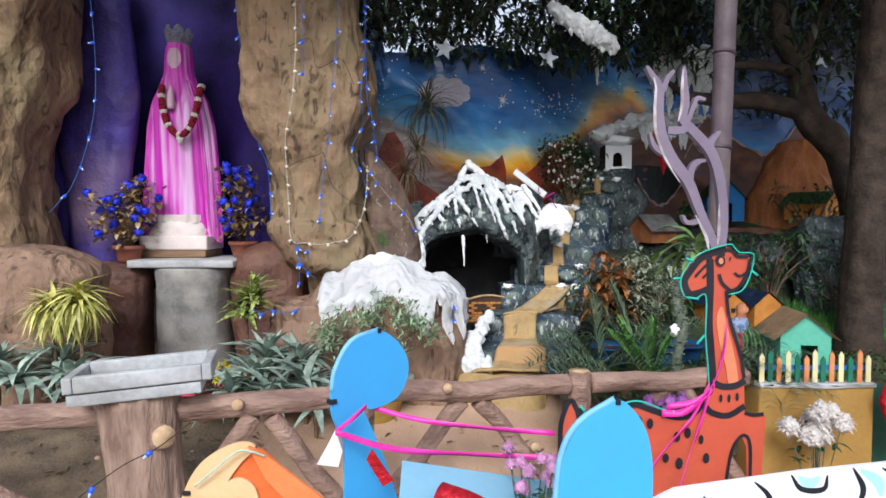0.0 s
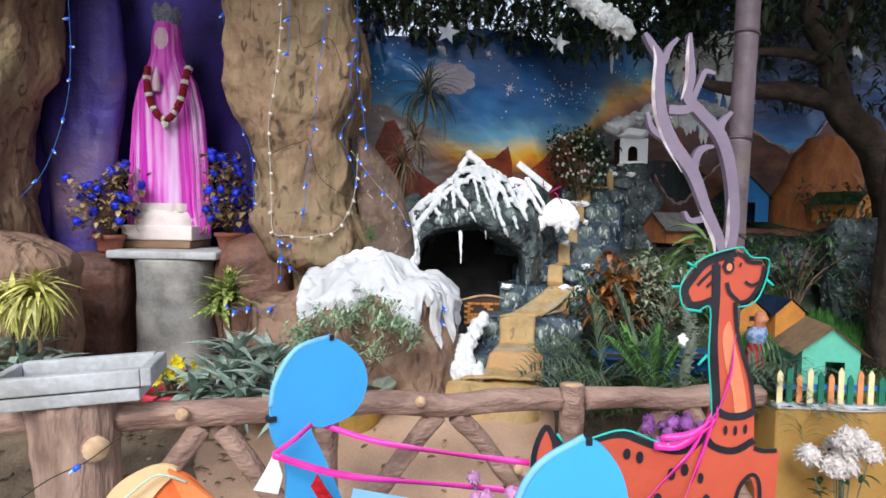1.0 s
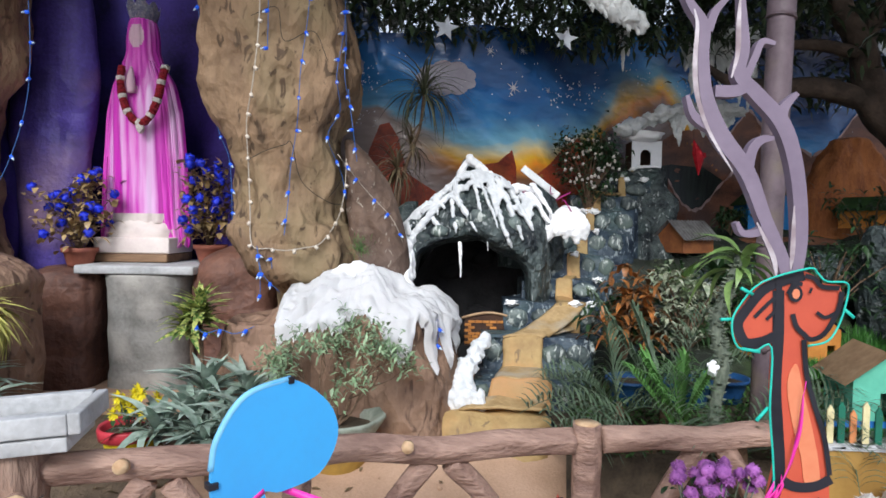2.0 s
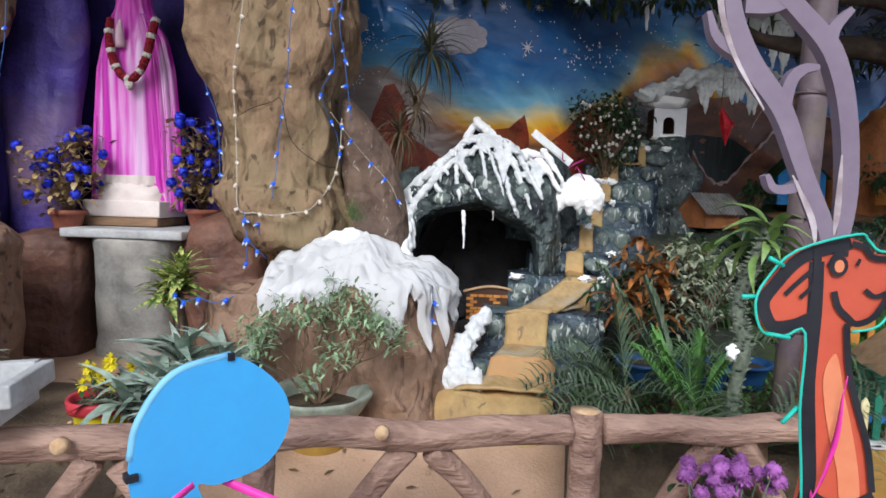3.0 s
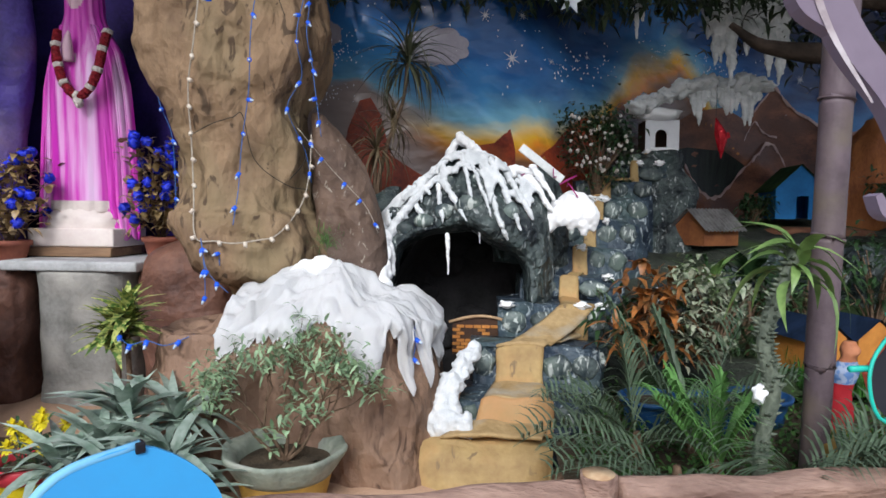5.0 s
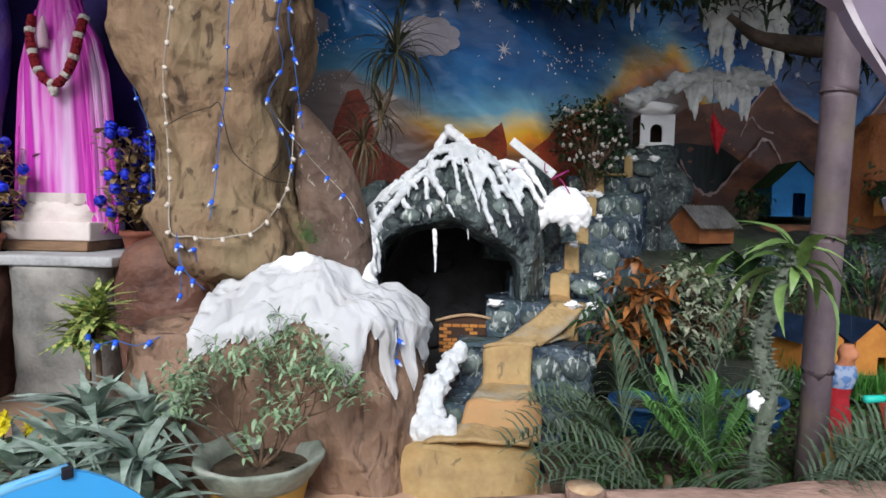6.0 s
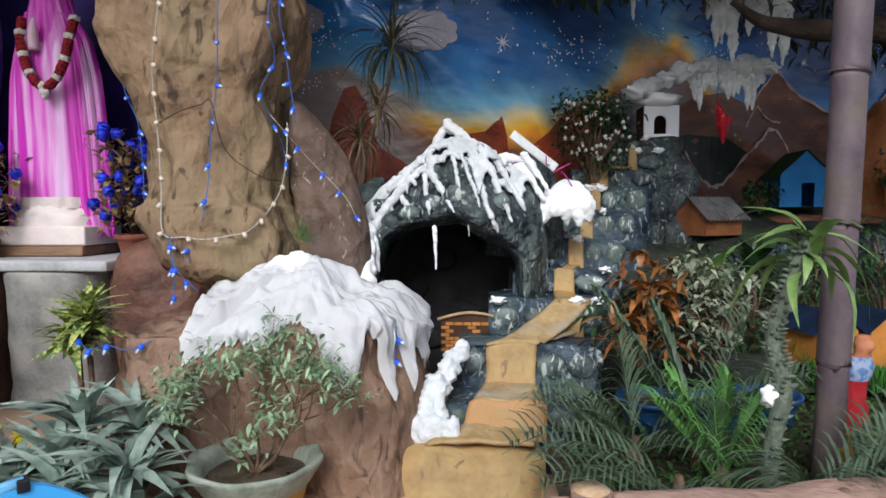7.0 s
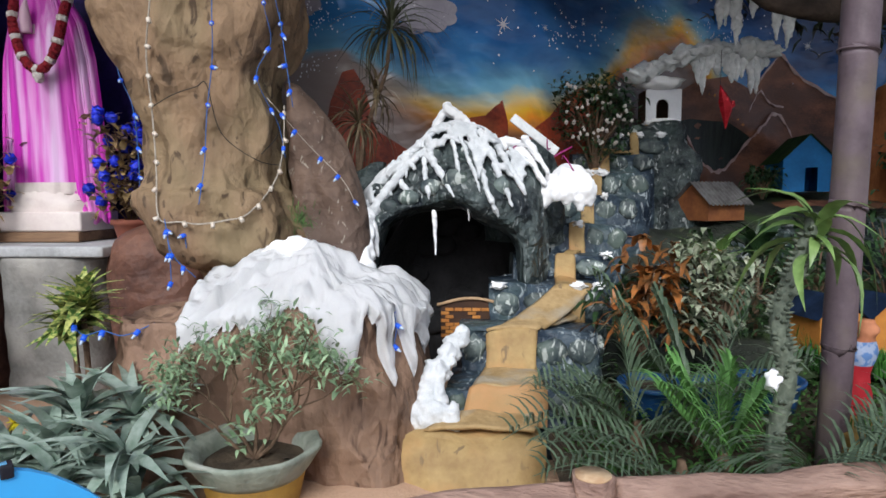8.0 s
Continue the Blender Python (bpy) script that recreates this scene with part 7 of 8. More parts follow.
# bonsai in a scalloped cement pot
bpot = thing("bonsai_pot", "weathered green-grey cement pot with a wavy rim", "pot", (0, 0, 0))
POT = mat("weathered_green_cement", (0.36, 0.40, 0.33), (0.20, 0.235, 0.19), rough=0.8, scale=9, bump=0.5, stain_or_sheen=(0.40, 0.40, 0.36))
POT_YELLOW = mat("faded_yellow_paint", (0.48, 0.29, 0.06), (0.32, 0.19, 0.05), rough=0.7, scale=9, bump=0.3)
def revolve(bm, cx, cy, prof, n=48, wave=0.0, lobes=8):
    rows = []
    for rr, z, wv in prof:
        rows.append([bm.verts.new((cx + rr * (1 + wave * wv * math.cos(lobes * a)) * math.cos(a), cy + rr * (1 + wave * wv * math.cos(lobes * a)) * math.sin(a), z + 0.25 * wave * wv * rr * math.cos(lobes * a))) for a in (2 * math.pi * i / n for i in range(n))])
    for a, b in zip(rows, rows[1:]):
        for i in range(n):
            bm.faces.new((a[i], a[(i + 1) % n], b[(i + 1) % n], b[i]))
    bm.faces.new(rows[0][::-1])
    return rows
PX, PY = -0.46, 3.80
bm = bmesh.new()
revolve(bm, PX, PY, [(0.13, 0.25, 0), (0.15, 0.30, 0), (0.178, 0.42, 0), (0.19, 0.47, 0)])
part("body", bm, POT_YELLOW, bpot, "faded yellow lower body")
bm = bmesh.new()
revolve(bm, PX, PY, [(0.188, 0.468, 0), (0.205, 0.49, 0.3), (0.228, 0.53, 0.8), (0.248, 0.562, 1), (0.250, 0.574, 1), (0.243, 0.582, 1), (0.222, 0.572, 0.8), (0.198, 0.555, 0.3), (0.186, 0.53, 0), (0.178, 0.49, 0)], 64, 0.03, 8)
part("rim", bm, POT, bpot)
bm = bmesh.new()
sheet(bm, lambda u, v: Vector((PX + 0.182 * u * math.cos(v * 2 * math.pi), PY + 0.182 * u * math.sin(v * 2 * math.pi), 0.515 + 0.012 * noise.noise(Vector((u * 5, v * 9, 0))))), 10, 40)
part("soil", bm, SOIL, bpot, "dry dark potting soil")
bon = thing("bonsai", "sprawling small-leaved bonsai shrub in the cement pot", "shrub", (PX, PY, 0.51))
r = random.Random(5)
bl = bmesh.new()
def grow(p, d, ln, rad, depth, bw):
    q = p + d * ln
    mid = p + d * ln * 0.5 + Vector((r.uniform(-1, 1), r.uniform(-1, 1), r.uniform(-0.5, 0.5))) * ln * 0.12
    tube(bw, [tuple(p), tuple(mid), tuple(q)], [rad, rad * 0.85, rad * 0.68], 6, 2, 0.08)
    if depth == 0 or q.z > 0.58:
        cluster_leaves(bl, q, 7, (0.03, 0.03, 0.024), 0.046, 0.015, r, 0.1)
        return
    for _ in range(2 if depth > 1 else 4):
        nd = (d + Vector((r.uniform(-0.9, 0.75), r.uniform(-0.6, 0.6), r.uniform(-0.25, 0.55)))).normalized()
        grow(q, nd, ln * r.uniform(0.62, 0.9), rad * 0.66, depth - 1, bw)
for d in ((-0.55, -0.1, 0.8), (0.45, -0.05, 0.8), (-0.1, 0.2, 1.0), (-0.85, -0.15, 0.7), (0.75, 0.1, 0.75)):
    wood = bmesh.new()
    grow(Vector((0, 0, 0)), Vector(d).normalized(), 0.15, 0.0085, 4, wood)
    part("branch", wood, STEM, bon)
for i in range(5):
    cluster_leaves(bl, (-0.03 + 0.02 * i, -0.03, 0.08 + 0.05 * i), 14, (0.03, 0.03, 0.03), 0.05, 0.018, r, 0.1)
part("foliage", bl, LEAF_BONSAI, bon)
bon.scale = (1.0, 1.0, 1.16)

# yellow pot with flowers
yp = thing("yellow_pot", "yellow plastic pot with a red rim", "pot", (0, 0, 0))
YP = mat("yellow_plastic", (0.72, 0.58, 0.02), (0.62, 0.48, 0.015), rough=0.4, scale=5, bump=0.05)
RP = mat("red_plastic", (0.55, 0.05, 0.07), (0.45, 0.03, 0.05), rough=0.4, scale=5, bump=0.05)
bm = bmesh.new()
revolve(bm, -1.46, 3.70, [(0.09, 0.24, 0), (0.10, 0.26, 0), (0.125, 0.45, 0), (0.128, 0.47, 0)])
part("body", bm, YP, yp)
bm = bmesh.new()
revolve(bm, -1.46, 3.70, [(0.127, 0.468, 0), (0.15, 0.475, 0), (0.155, 0.52, 0), (0.148, 0.535, 0), (0.135, 0.525, 0), (0.125, 0.49, 0)])
part("rim", bm, RP, yp)
bm = bmesh.new()
sheet(bm, lambda u, v: Vector((-1.46 + 0.128 * u * math.cos(v * 2 * math.pi), 3.70 + 0.128 * u * math.sin(v * 2 * math.pi), 0.495)), 5, 30)
part("soil", bm, SOIL, yp)
yf = thing("yellow_flowers", "small yellow flowers with dark leaves in the pot", "flowers", (-1.44, 3.69, 0.49))
bm, bs = bmesh.new(), bmesh.new()
for i in range(14):
    p = Vector((r.uniform(-0.08, 0.1), r.uniform(-0.08, 0.08), r.uniform(0.1, 0.22)))
    tube(bs, [(p.x * 0.3, p.y * 0.3, 0), tuple(p)], 0.003, 5, 1)
    f = bmesh.new()
    for j in range(10):
        a = 2 * math.pi * j / 10
        blade(f, p, p + Vector((0.034 * math.cos(a), -0.008 + 0.014 * math.sin(a), 0.034 * math.sin(a))), 0.026, 0.0, 2)
    part("flower", f, mat("yellow_petal", (0.78, 0.68, 0.03), (0.62, 0.5, 0.02), scale=40, random_tint=0.2), yf)
part("stalks", bs, STEM_GREEN, yf)["kind"] = "stuff"
cluster_leaves(bm, (0, 0, 0.08), 60, (0.05, 0.05, 0.04), 0.05, 0.02, r)
part("foliage", bm, LEAF_DARK, yf)


def blue_bouquet(x, y, z, seed, w, h):
    """A terracotta pot of gold leaves and royal blue cloth roses."""
    r = random.Random(seed)
    p = thing("flower_pot", "small terracotta pot beside the statue", "pot", (0, 0, 0), "statue pots")
    bm = bmesh.new()
    revolve(bm, x, y, [(0.075, z, 0), (0.085, z + 0.02, 0), (0.105, z + 0.10, 0), (0.12, z + 0.105, 0), (0.122, z + 0.135, 0), (0.108, z + 0.135, 0), (0.10, z + 0.11, 0)], 32)
    part("body", bm, TERRACOTTA, p)
    bm = bmesh.new()
    sheet(bm, lambda u, v: Vector((x + 0.103 * u * math.cos(v * 2 * math.pi), y + 0.103 * u * math.sin(v * 2 * math.pi), z + 0.118)), 3, 24)
    part("filling", bm, SOIL, p)
    t = thing("cloth_roses", "royal blue artificial roses with gold leaves", "flowers", (x, y, z + 0.115), "artificial roses")
    bs, bl = bmesh.new(), bmesh.new()
    for i in range(34):
        a = r.uniform(0, 2 * math.pi)
        q = Vector((r.gauss(0, w), r.gauss(-0.03, 0.09), r.uniform(0.12, h) * (1 - 0.1 * r.random())))
        tube(bs, [(q.x * 0.1, q.y * 0.1, 0), (q.x * 0.5, q.y * 0.5, q.z * 0.6), tuple(q)], 0.003, 5, 2)
        cluster_leaves(bl, q * 0.9, 11, (0.045, 0.03, 0.045), 0.075, 0.042, r, 0.2)
        f = bmesh.new()
        lump(f, q, (0.034, 0.03, 0.032), i * 3.7 + seed, 0.55, 2)
        for ring, (n, rad, ln) in enumerate(((6, 0.026, 0.022),)):
            for j in range(n):
                b = 2 * math.pi * j / n + ring
                o = Vector((math.cos(b), -0.5, math.sin(b))) * rad
                blade(f, q + o * 0.4, q + o + Vector((math.cos(b) * ln * 0.5, -ln * 0.5, math.sin(b) * ln * 0.5)), 0.042, -0.1, 3)
        if i % 10 < 8:
            part("rose", f, BLUE_PETAL, t)
        else:
            f.free()
    part("stalks", bs, STEM, t)["kind"] = "stuff"
    part("gold_leaves", bl, LEAF_GOLD, t)


blue_bouquet(-2.60, 5.06, 1.20, 3, 0.13, 0.62)
blue_bouquet(-1.72, 5.24, 1.226, 4, 0.075, 0.66)

# palms in the bed
def frond(name, base, direction, L, parent, material, r, droop=0.35, leaf=0.28, pairs=16):
    bm = bmesh.new()
    b, d = Vector(base), Vector(direction).normalized()
    spine = []
    for i in range(9):
        t = i / 8
        spine.append(tuple(b + d * L * t - Vector((0, 0, 1)) * droop * L * t * t))
    tube(bm, spine, [0.006 * (1 - 0.8 * i / 8) for i in range(9)], 5, 2)
    line = smooth_path(spine, 6)
    side = d.cross(Vector((0, 0, 1))).normalized()
    for i in range(pairs):
        t = 0.16 + 0.82 * i / pairs
        p = Vector(line[int(t * (len(line) - 1))])
        l = leaf * math.sin(math.pi * (0.18 + 0.72 * t)) * r.uniform(0.85, 1.15)
        for s in (-1, 1):
            tip = p + (side * s * 0.85 + d * 0.55 + Vector((0, 0, 0.22 + r.uniform(-0.12, 0.12)))).normalized() * l
            blade(bm, p, tip, 0.0105, 0.3, 4, 0.2)
    return part(name, bm, material, parent)


def palm(at, fronds, label, seed, material=LEAF_PALM):
    r = random.Random(seed)
    t = thing("palm", label, "palm", at, "small palms")
    part("heart", loft(bmesh.new(), [(-0.05, 0, 0, 0.035, 0.035), (0.06, 0, 0, 0.03, 0.03), (0.12, 0, 0, 0.012, 0.012)], 12, 3, 0.01, 20), STEM, t)
    for d, L, dr in fronds:
        frond("frond", (0, 0, 0.04), d, L * 1.25, t, material, r, dr)
    return t


LP = "feathery green palm spreading from the bed"
palm((0.98, 3.92, 0.52), [((-0.9, -0.25, 0.75), 0.55, 0.55), ((0.4, -0.7, 0.7), 0.45, 0.5), ((-0.1, 0.1, 1.0), 0.5, 0.25), ((-0.8, 0.3, 0.9), 0.5, 0.5), ((0.7, -0.2, 0.9), 0.5, 0.4), ((-0.5, -0.3, 0.9), 0.52, 0.5)], LP, 1)
palm((1.24, 4.0, 0.52), [((-0.55, 0.1, 1.0), 0.72, 0.15), ((-0.25, 0.1, 1.0), 0.6, 0.2), ((0.35, 0.2, 1.0), 0.65, 0.25), ((0.6, -0.2, 0.9), 0.55, 0.35), ((-0.35, -0.5, 0.8), 0.45, 0.4)], LP, 2)
palm((1.22, 3.72, 0.50), [((-0.55, -0.2, 0.85), 0.40, 0.15), ((-0.4, 0.1, 1.0), 0.40, 0.15), ((0.05, 0, 1.0), 0.36, 0.1), ((0.3, -0.1, 0.9), 0.32, 0.2), ((-0.15, -0.2, 1.0), 0.34, 0.1)], "young palm with fresh light green fronds", 3, LEAF_PALM_FRESH)
palm((1.42, 3.52, 0.50), [((0.9, -0.05, 0.65), 0.62, 0.3), ((0.7, 0.25, 0.75), 0.6, 0.3), ((0.95, -0.3, 0.4), 0.6, 0.35), ((0.5, -0.3, 0.8), 0.45, 0.5), ((-0.2, -0.4, 0.8), 0.38, 0.6), ((0.85, 0.1, 0.9), 0.6, 0.4)], LP, 4)
palm((1.05, 3.62, 0.50), [((-0.8, -0.2, 0.5), 0.48, 0.4), ((-0.6, -0.5, 0.4), 0.42, 0.5), ((0.3, -0.6, 0.5), 0.4, 0.5), ((-0.9, 0.2, 0.7), 0.5, 0.5)], LP, 5)
palm((1.85, 3.5, 0.50), [((-0.5, -0.3, 0.8), 0.4, 0.5), ((0.2, -0.5, 0.8), 0.3, 0.8), ((-0.2, -0.6, 0.6), 0.35, 0.8), ((-0.6, -0.1, 0.9), 0.42, 0.5)], LP, 6)


def shrub(name, at, size, n, L, w, material, label, seed, stem_r=0.01, clumps=14):
    """A leafy bush: branching stems with clumps of leaves and gaps between."""
    r = random.Random(seed)
    t = thing(name, label, "shrub", at)
    bl = bmesh.new()
    for i in range(clumps):
        q = Vector((r.uniform(-1, 1) * size[0], r.uniform(-1, 1) * size[1], size[2] * r.uniform(0.3, 1.0)))
        part("stem", tube(bmesh.new(), [(0, 0, 0), (q.x * 0.35, q.y * 0.35, q.z * 0.6), tuple(q)], [stem_r, stem_r * 0.7, stem_r * 0.3], 6, 3), STEM, t)
        cluster_leaves(bl, q, n // clumps, (size[0] * 0.22, size[1] * 0.22, size[2] * 0.10), L, w, r, 0.3)
    part("foliage", bl, material, t)
    return t


shrub("rust_croton", (1.16, 4.58, 0.72), (0.24, 0.12, 0.50), 150, 0.15, 0.046, LEAF_RUST, "croton with rust-orange and dark leaves", 11, clumps=12)
shrub("dark_croton", (1.16, 4.66, 0.70), (0.22, 0.12, 0.44), 160, 0.12, 0.032, LEAF_DARK, "dark-leaved croton behind the rusty one", 12)
shrub("variegated_ficus", (1.50, 4.50, 0.72), (0.19, 0.12, 0.50), 640, 0.062, 0.028, LEAF_FICUS, "bushy ficus with cream-edged leaves", 13, clumps=24)
shrub("flowering_bush", (1.22, 6.28, 1.6), (0.22, 0.15, 0.68), 1300, 0.06, 0.024, LEAF_DARK, "dark bush dotted with white blossoms", 14, clumps=34)
wb = thing("white_blossoms", "tiny white paper blossoms over the bush", "flowers", (0, 0, 0))
for i in range(60):
    p = Vector((1.22 + r.uniform(-0.23, 0.23), 6.12 + r.uniform(-0.05, 0.08), r.uniform(1.85, 2.28)))
    f = bmesh.new()
    lump(f, p, (0.013, 0.01, 0.015), i, 0.9, 1)
    part("blossom", f, WHITE_PETAL, wb)
for i, (x, y, z, s) in enumerate(((2.35, 5.35, 0.72, 0.3), (2.75, 5.3, 0.75, 0.34), (3.2, 5.0, 0.72, 0.3), (2.0, 5.4, 0.72, 0.26), (2.6, 5.8, 0.95, 0.2), (3.1, 5.9, 0.95, 0.2), (1.75, 5.2, 0.65, 0.2), (2.75, 7.0, 1.45, 0.12), (3.6, 6.2, 1.15, 0.35), (3.9, 5.9, 1.0, 0.35))):
    shrub("dark_shrub", (x, y, z), (s, s * 0.6, s * 1.9), 220, 0.10, 0.026, LEAF_DARK if i % 3 else leaf_mat("leaf_mid", (0.06, 0.13, 0.045), (0.03, 0.07, 0.025)), "dark green shrub on the mossy slope", 100 + i, clumps=16)
# lime leaves behind the antlers
rosette("lime_plant", (1.62, 4.9, 1.05), 26, 0.30, 0.06, LEAF_LIME, "broad lime green leaves behind the bed", "plant", 0.3, (10, 85), "", 0.5, 61)
rosette("lime_plant", (1.95, 5.2, 1.12), 22, 0.30, 0.06, LEAF_DARK, "broad green leaves behind the bed", "plant", 0.3, (10, 85), "", 0.5, 62)

# thorny euphorbia with a crown of long leaves
eu = thing("euphorbia", "thorny grey-green stem topped with long green leaves", "plant", (0, 0, 0))
ep = [(1.33, 3.6, 0.48), (1.338, 3.6, 0.725), (1.366, 3.6, 0.91), (1.340, 3.6, 1.03), (1.338, 3.6, 1.143), (1.386, 3.6, 1.264), (1.426, 3.6, 1.42)]
part("stem", tube(bmesh.new(), ep, [0.024, 0.027, 0.027, 0.028, 0.028, 0.026, 0.022], 12, 6, 0.12), STEM_GREEN, eu)
bm = bmesh.new()
for p in smooth_path(ep, 8):
    for j in range(4):
        a = r.uniform(0, 2 * math.pi)
        o = Vector((math.cos(a), math.sin(a), 0.3))
        tube(bm, [tuple(Vector(p) + o * 0.020), tuple(Vector(p) + o * 0.046)], [0.011, 0.001], 5, 1)
part("thorn_skin", bm, STEM_GREEN, eu)["kind"] = "stuff"
lm = [leaf_mesh(LEAF_CROWN, f, w, d, 7) for f, w, d in ((0.24, 0.042, 0.3), (0.19, 0.038, 0.55), (0.28, 0.046, 0.4), (0.13, 0.032, 0.2))]
for i in range(24):
    ob = part("leaf", lm[i % 4], None, eu)
    ob.location = (1.426 + r.uniform(-0.015, 0.015), 3.59, 1.41 - 0.10 * r.random())
    ob.rotation_euler = (r.uniform(-0.5, 0.5), -radians(r.uniform(-50, 45)), i * 2.4)
solo("snow_scrap", lump(bmesh.new(), (1.32, 3.59, 0.90), (0.022, 0.02, 0.032), 8, 0.8, 3), SNOW, "scrap of cotton snow stuck on the thorny stem", "snow", group="snow scraps")

# ground cover, tubs, stones
bm = bmesh.new()
rg = random.Random(9)
for i in range(5200):
    x, y = rg.uniform(0.72, 3.3), rg.uniform(3.5, 4.95)
    p = Vector((x, y, 0.50 + 0.07 * rg.random() * (1 + noise.noise(Vector((x * 5, y * 5, 0))))))
    a = rg.uniform(0, 6.283)
    blade(bm, p, p + Vector((math.cos(a), math.sin(a), rg.uniform(0.1, 0.9))) * 0.032, 0.018, 0.1, 2)
solo("ground_cover", bm, GRASS, "low green ground cover in the bed", "ground cover", "stuff")
bm = bmesh.new()
for i in range(3800):
    x, y = rg.uniform(2.1, 3.4), rg.uniform(4.75, 5.25)
    p = Vector((x, y, terrace_z(x, y) + 0.01))
    blade(bm, p, p + Vector((rg.uniform(-0.3, 0.3), rg.uniform(-0.3, 0.3), 1)) * 0.16, 0.008, 0.1, 2)
for i in range(900):
    x, y = rg.uniform(1.7, 2.26), rg.uniform(3.36, 3.9)
    p = Vector((x, y, 0.655))
    blade(bm, p, p + Vector((rg.uniform(-0.3, 0.3), rg.uniform(-0.3, 0.3), 1)) * 0.05, 0.006, 0.1, 2)
solo("turf", bm, leaf_mat("turf_green", (0.07, 0.24, 0.04), (0.03, 0.12, 0.02), 0.3), "bright green artificial turf strip", "turf", "stuff")
TUB = mat("blue_plastic_tub", (0.02, 0.09, 0.24), (0.012, 0.055, 0.16), rough=0.4, scale=8, bump=0.1)
for x, y in ((1.17, 4.42), (1.47, 4.40), (1.72, 4.5)):
    t = thing("blue_tub", "low blue plastic plant tub", "tub", (0, 0, 0), "blue tubs")
    bm = bmesh.new()
    revolve(bm, x, y, [(0.11, 0.48, 0), (0.125, 0.56, 0), (0.135, 0.62, 0), (0.155, 0.625, 0), (0.158, 0.645, 0), (0.14, 0.645, 0), (0.125, 0.60, 0)], 36)
    part("wall", bm, TUB, t)
    bm = bmesh.new()
    sheet(bm, lambda u, v: Vector((x + 0.13 * u * math.cos(v * 6.2832), y + 0.13 * u * math.sin(v * 6.2832), 0.612)), 4, 24)
    part("soil", bm, SOIL, t)
solo("doll_figure", loft(bmesh.new(), [(0.49, 2.06, 4.4, 0.07, 0.06), (0.62, 2.06, 4.4, 0.055, 0.05), (0.72, 2.06, 4.4, 0.05, 0.045), (0.80, 2.07, 4.4, 0.065, 0.05), (0.86, 2.08, 4.4, 0.04, 0.04), (0.90, 2.09, 4.4, 0.045, 0.045), (0.94, 2.09, 4.4, 0.02, 0.02)], 20, 4, 0.008, 12), mat("red_painted_clay", (0.45, 0.02, 0.03), (0.30, 0.012, 0.02), scale=8), "small red painted clay figurine in the bed", "figurine")
me = bpy.data.objects["doll_figure"].data
me.materials.append(mat("blue_print_clay", (0.10, 0.20, 0.42), (0.30, 0.36, 0.5), scale=40, spread=0.1))
me.materials.append(mat("orange_clay", (0.50, 0.20, 0.10), (0.35, 0.12, 0.06), scale=12))
for p in me.polygons:
    p.material_index = 0 if p.center.z < 0.735 else (1 if p.center.z < 0.845 else 2)

# flowers outside the fence
def mum_bunch(name, at, n, spread, petal, L, label, seed, leafy=30):
    r = random.Random(seed)
    t = thing(name, label, "flowers", at)
    bs, bl = bmesh.new(), bmesh.new()
    for i in range(n):
        q = Vector((r.gauss(0, spread[0]), r.gauss(0, spread[1]), r.uniform(0, spread[2])))
        tube(bs, [(q.x * 0.3, q.y * 0.3, -0.3), tuple(q)], 0.003, 5, 1)
        f = bmesh.new()
        lump(f, q, (L * 0.75, L * 0.75, L * 0.7), i * 2.3, 0.5, 2)
        for j in range(46):
            a, e = j * 2.399, math.asin(1 - 1.5 * (j + 0.5) / 46)
            d = Vector((math.cos(a) * math.cos(e), math.sin(a) * math.cos(e), math.sin(e)))
            blade(f, q, q + d * L, L * 0.42, 0.15, 2)
        part("flower_head", f, petal, t)
    cluster_leaves(bl, (0, 0, -0.08), leafy, (spread[0], spread[1], 0.08), 0.06, 0.025, r)
    part("stalks", bs, STEM_GREEN, t)["kind"] = "stuff"
    part("foliage", bl, LEAF_DARK, t)
    return t


PINK_PETAL = mat("pale_pink_petal", (0.66, 0.36, 0.56), (0.5, 0.22, 0.42), scale=40, random_tint=0.25)
PURPLE_PETAL = mat("purple_petal", (0.40, 0.14, 0.42), (0.26, 0.08, 0.30), scale=40, random_tint=0.3)
mum_bunch("white_mums", (1.88, 3.12, 0.45), 11, (0.07, 0.04, 0.13), WHITE_PETAL, 0.068, "bunch of white chrysanthemums before the ochre wall", 1)
mum_bunch("pink_mums", (0.30, 2.15, 0.60), 16, (0.045, 0.04, 0.12), PINK_PETAL, 0.028, "bunch of pale pink flowers beside the sleigh", 2)
mum_bunch("purple_mums", (1.12, 3.05, 0.56), 20, (0.075, 0.04, 0.10), PURPLE_PETAL, 0.034, "purple tinsel flowers behind the deer", 3)

# leaf litter and pebbles on the ground
bm = bmesh.new()
for i in range(420):
    x, y = rg.uniform(-2.8, 0.6), rg.uniform(2.75, 3.7)
    if x > -1.0 and rg.random() < 0.75:
        continue
    z = ground_z(x, y) + 0.008
    a = rg.uniform(0, 6.28)
    blade(bm, (x, y, z), (x + 0.05 * math.cos(a), y + 0.05 * math.sin(a), z + rg.uniform(0, 0.02)), 0.02, 0.1, 2)
solo("leaf_litter", bm, LEAF_DRY, "dry fallen leaves and twigs on the sand", "litter", "stuff")
bm = bmesh.new()
for i in range(24):
    x, y = rg.uniform(-2.8, 0.6), rg.uniform(2.8, 3.8)
    lump(bm, (x, y, ground_z(x, y)), (rg.uniform(0.006, 0.02),) * 3, i, 0.3, 1)
solo("pebbles", bm, SAND, "scattered small pebbles on the sand", "pebbles", "stuff")
bm = bmesh.new()
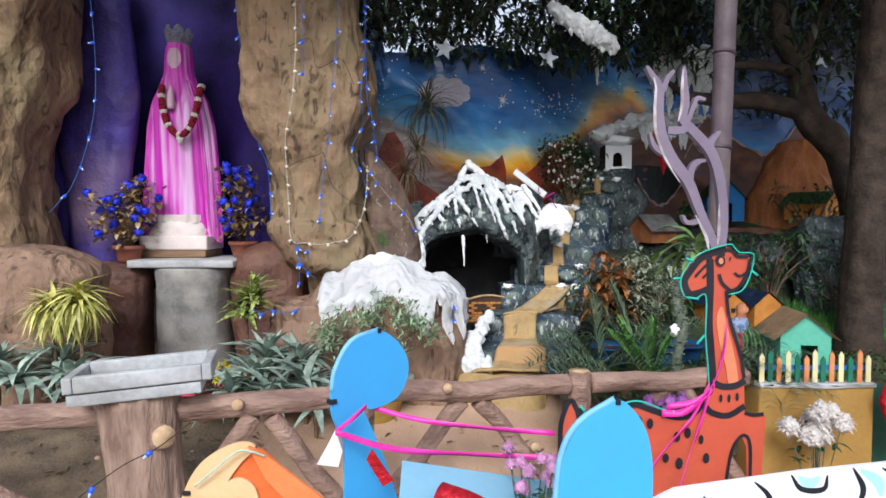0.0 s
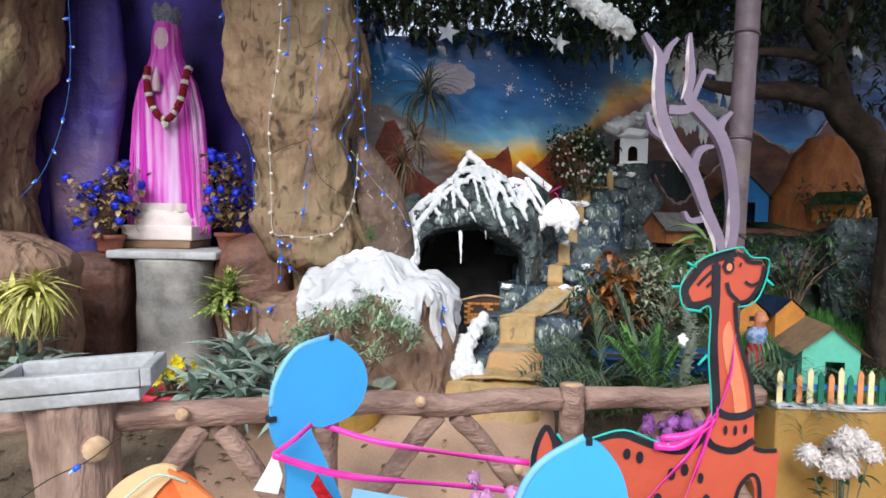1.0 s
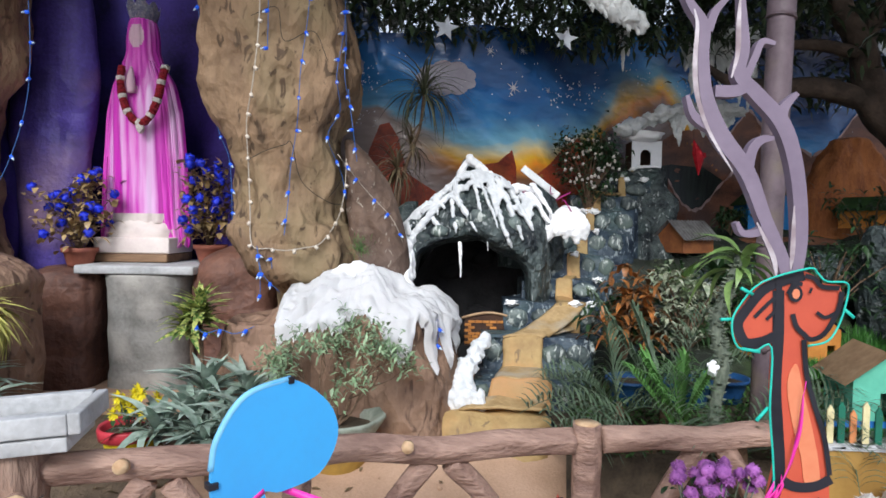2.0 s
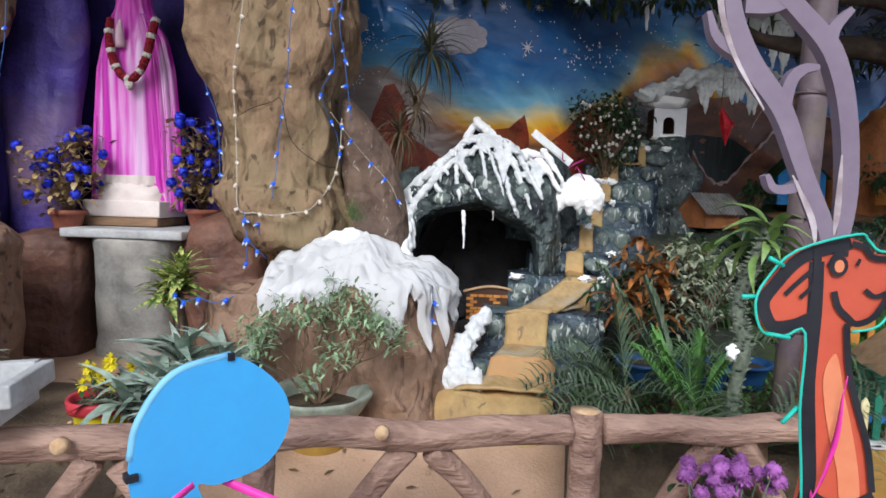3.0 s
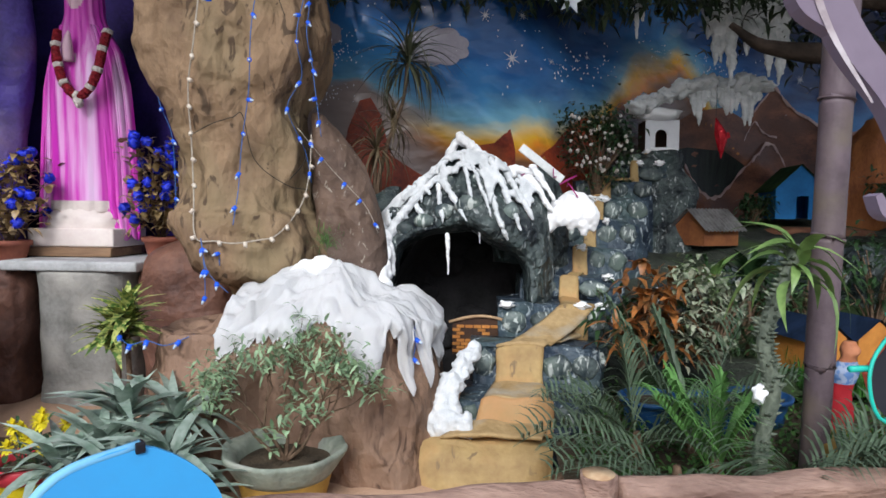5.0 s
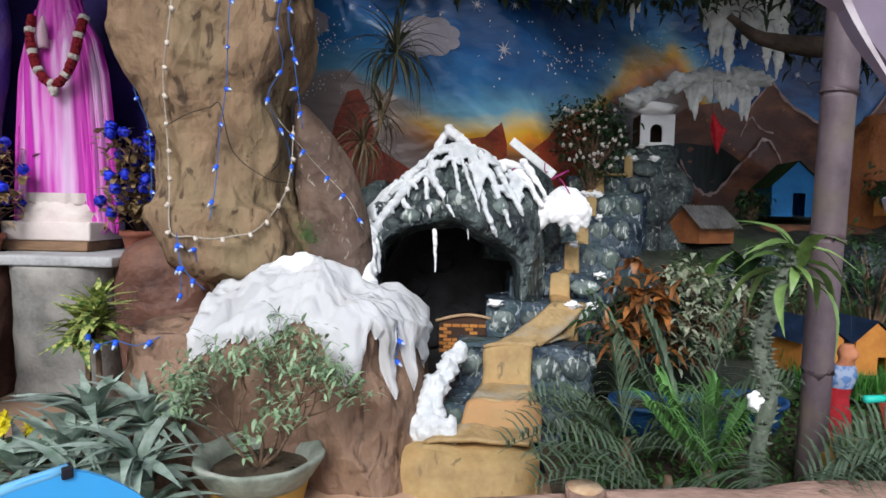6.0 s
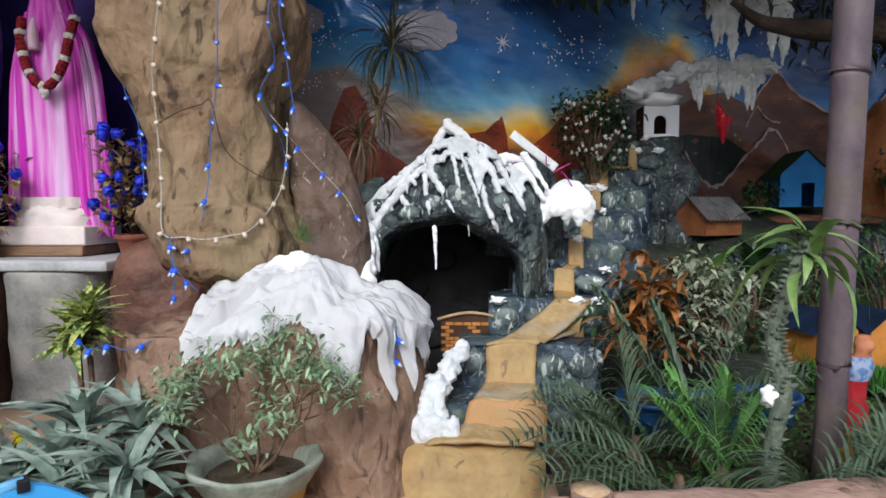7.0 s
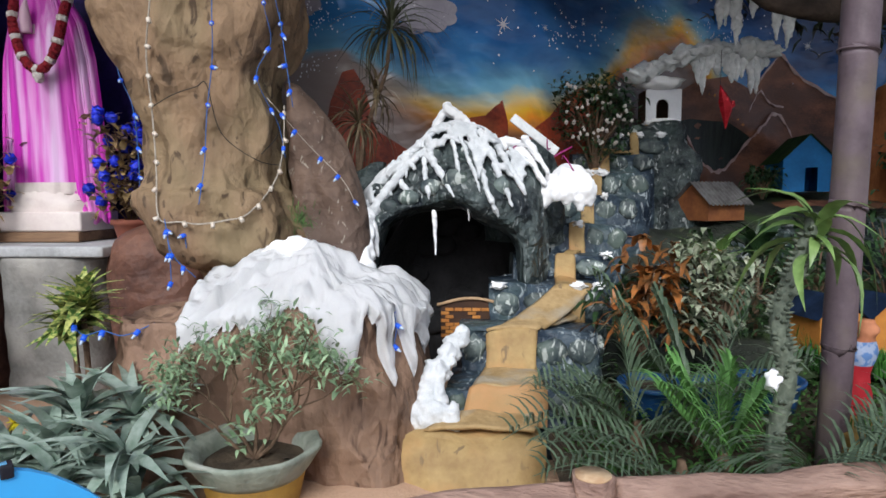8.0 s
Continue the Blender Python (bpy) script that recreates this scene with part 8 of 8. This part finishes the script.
cluster_leaves(bm, (-0.47, 4.52, 1.38), 220, (0.03, 0.03, 0.03), 0.06, 0.004, rg, 0.0)
solo("moss_tuft", bm, leaf_mat("moss", (0.09, 0.22, 0.05), (0.05, 0.13, 0.03)), "small tuft of fine green sprigs on the snow", "tuft")

# ---- the tree over the plot ----
tree = thing("tree", "dark old tree with spreading limbs over the plot", "tree", (0, 0, 0))
part("trunk", tube(bmesh.new(), [(3.12, 4.7, 0.4), (3.13, 4.7, 1.0), (3.16, 4.7, 1.9), (3.2, 4.7, 2.8), (3.3, 4.7, 4.2)], [0.17, 0.14, 0.13, 0.125, 0.11], 18, 6, 0.12), BARK, tree)
part("trunk", tube(bmesh.new(), [(3.75, 5.6, 0.8), (3.68, 5.55, 1.5), (3.45, 5.5, 2.1), (3.15, 5.5, 2.45), (3.05, 5.5, 2.85), (2.85, 5.45, 3.2), (2.9, 5.4, 3.9)], [0.17, 0.15, 0.13, 0.12, 0.09, 0.075, 0.05], 16, 6, 0.14), BARK, tree, "leaning second trunk")
for i, (pts, rr) in enumerate((([(3.15, 5.5, 2.45), (2.8, 5.5, 2.56), (2.4, 5.5, 2.57), (2.1, 5.5, 2.62), (1.9, 5.5, 2.75)], (0.085, 0.075, 0.065, 0.04, 0.02)), ([(3.1, 5.5, 2.8), (2.7, 5.4, 2.85), (2.3, 5.3, 2.82)], (0.05, 0.04, 0.025)),
                               ([(3.12, 4.75, 2.6), (3.4, 5.0, 2.62), (3.7, 5.2, 2.75)], (0.06, 0.05, 0.035)), ([(3.05, 5.5, 2.85), (3.2, 5.4, 3.3), (3.5, 5.2, 3.8)], (0.06, 0.045, 0.03)), ([(3.45, 5.5, 2.1), (3.9, 5.5, 2.35), (4.5, 5.4, 2.5)], (0.07, 0.05, 0.04)))):
    part("limb", tube(bmesh.new(), pts, list(rr), 12, 5, 0.14, i), BARK, tree)
rt = random.Random(21)
lbm = bmesh.new()
def leaf_cloud(bm, n, f, L=0.12, w=0.045):
    for _ in range(n):
        p = f()
        if p is None:
            continue
        d = Vector((rt.uniform(-1, 1), rt.uniform(-1, 1), rt.uniform(-1, 0.3))).normalized() * L * rt.uniform(0.7, 1.3)
        blade(bm, p, p + d, w * rt.uniform(0.7, 1.2), 0.2, 2)
def over_right():
    x, y, z = rt.uniform(2.1, 5.4), rt.uniform(4.9, 7.2), rt.uniform(2.62, 3.9)
    if x < 2.9 and z < 2.95:
        return None
    if noise.noise(Vector((x * 2.2, y * 1.0, z * 2.2))) < -0.05 + (2.95 - z) * 0.45:
        return None
    return Vector((x, y, z))
leaf_cloud(lbm, 5200, over_right)
def over_back():
    x, y, z = rt.uniform(-1.6, 2.4), rt.uniform(5.75, 6.4), rt.uniform(3.02, 4.3)
    if noise.noise(Vector((x * 3.2, 7, z * 3.2))) < -0.28 + 0.5 * (z - 3.5) * 0.3:
        return None
    return Vector((x, y, z))
leaf_cloud(lbm, 10000, over_back, 0.11, 0.042)
# leaves added over the back, mostly out of view, to darken the backdrop
def roof():
    x, y, z = rt.uniform(-2.5, 6), rt.uniform(4.5, 8.2), rt.uniform(3.75, 4.7)
    return Vector((x, y, z)) if noise.noise(Vector((x * 1.5, y * 1.5, 2))) > -0.25 else None
leaf_cloud(lbm, 9000, roof, 0.2, 0.08)
# unseen leaves added further forward to keep sun off backdrop and pillar top
def unseen_shade_leaves():
    x, y, z = rt.uniform(-3.2, 6), rt.uniform(3.5, 4.7), rt.uniform(3.35, 4.2)
    return Vector((x, y, z)) if noise.noise(Vector((x * 1.5, y * 1.5, 2))) > -0.3 else None
leaf_cloud(lbm, 3600, unseen_shade_leaves, 0.2, 0.08)
part("crown", lbm, LEAF_TREE, tree, "dense dark foliage with bright gaps, plus unseen leaves added for shade")["kind"] = "stuff"
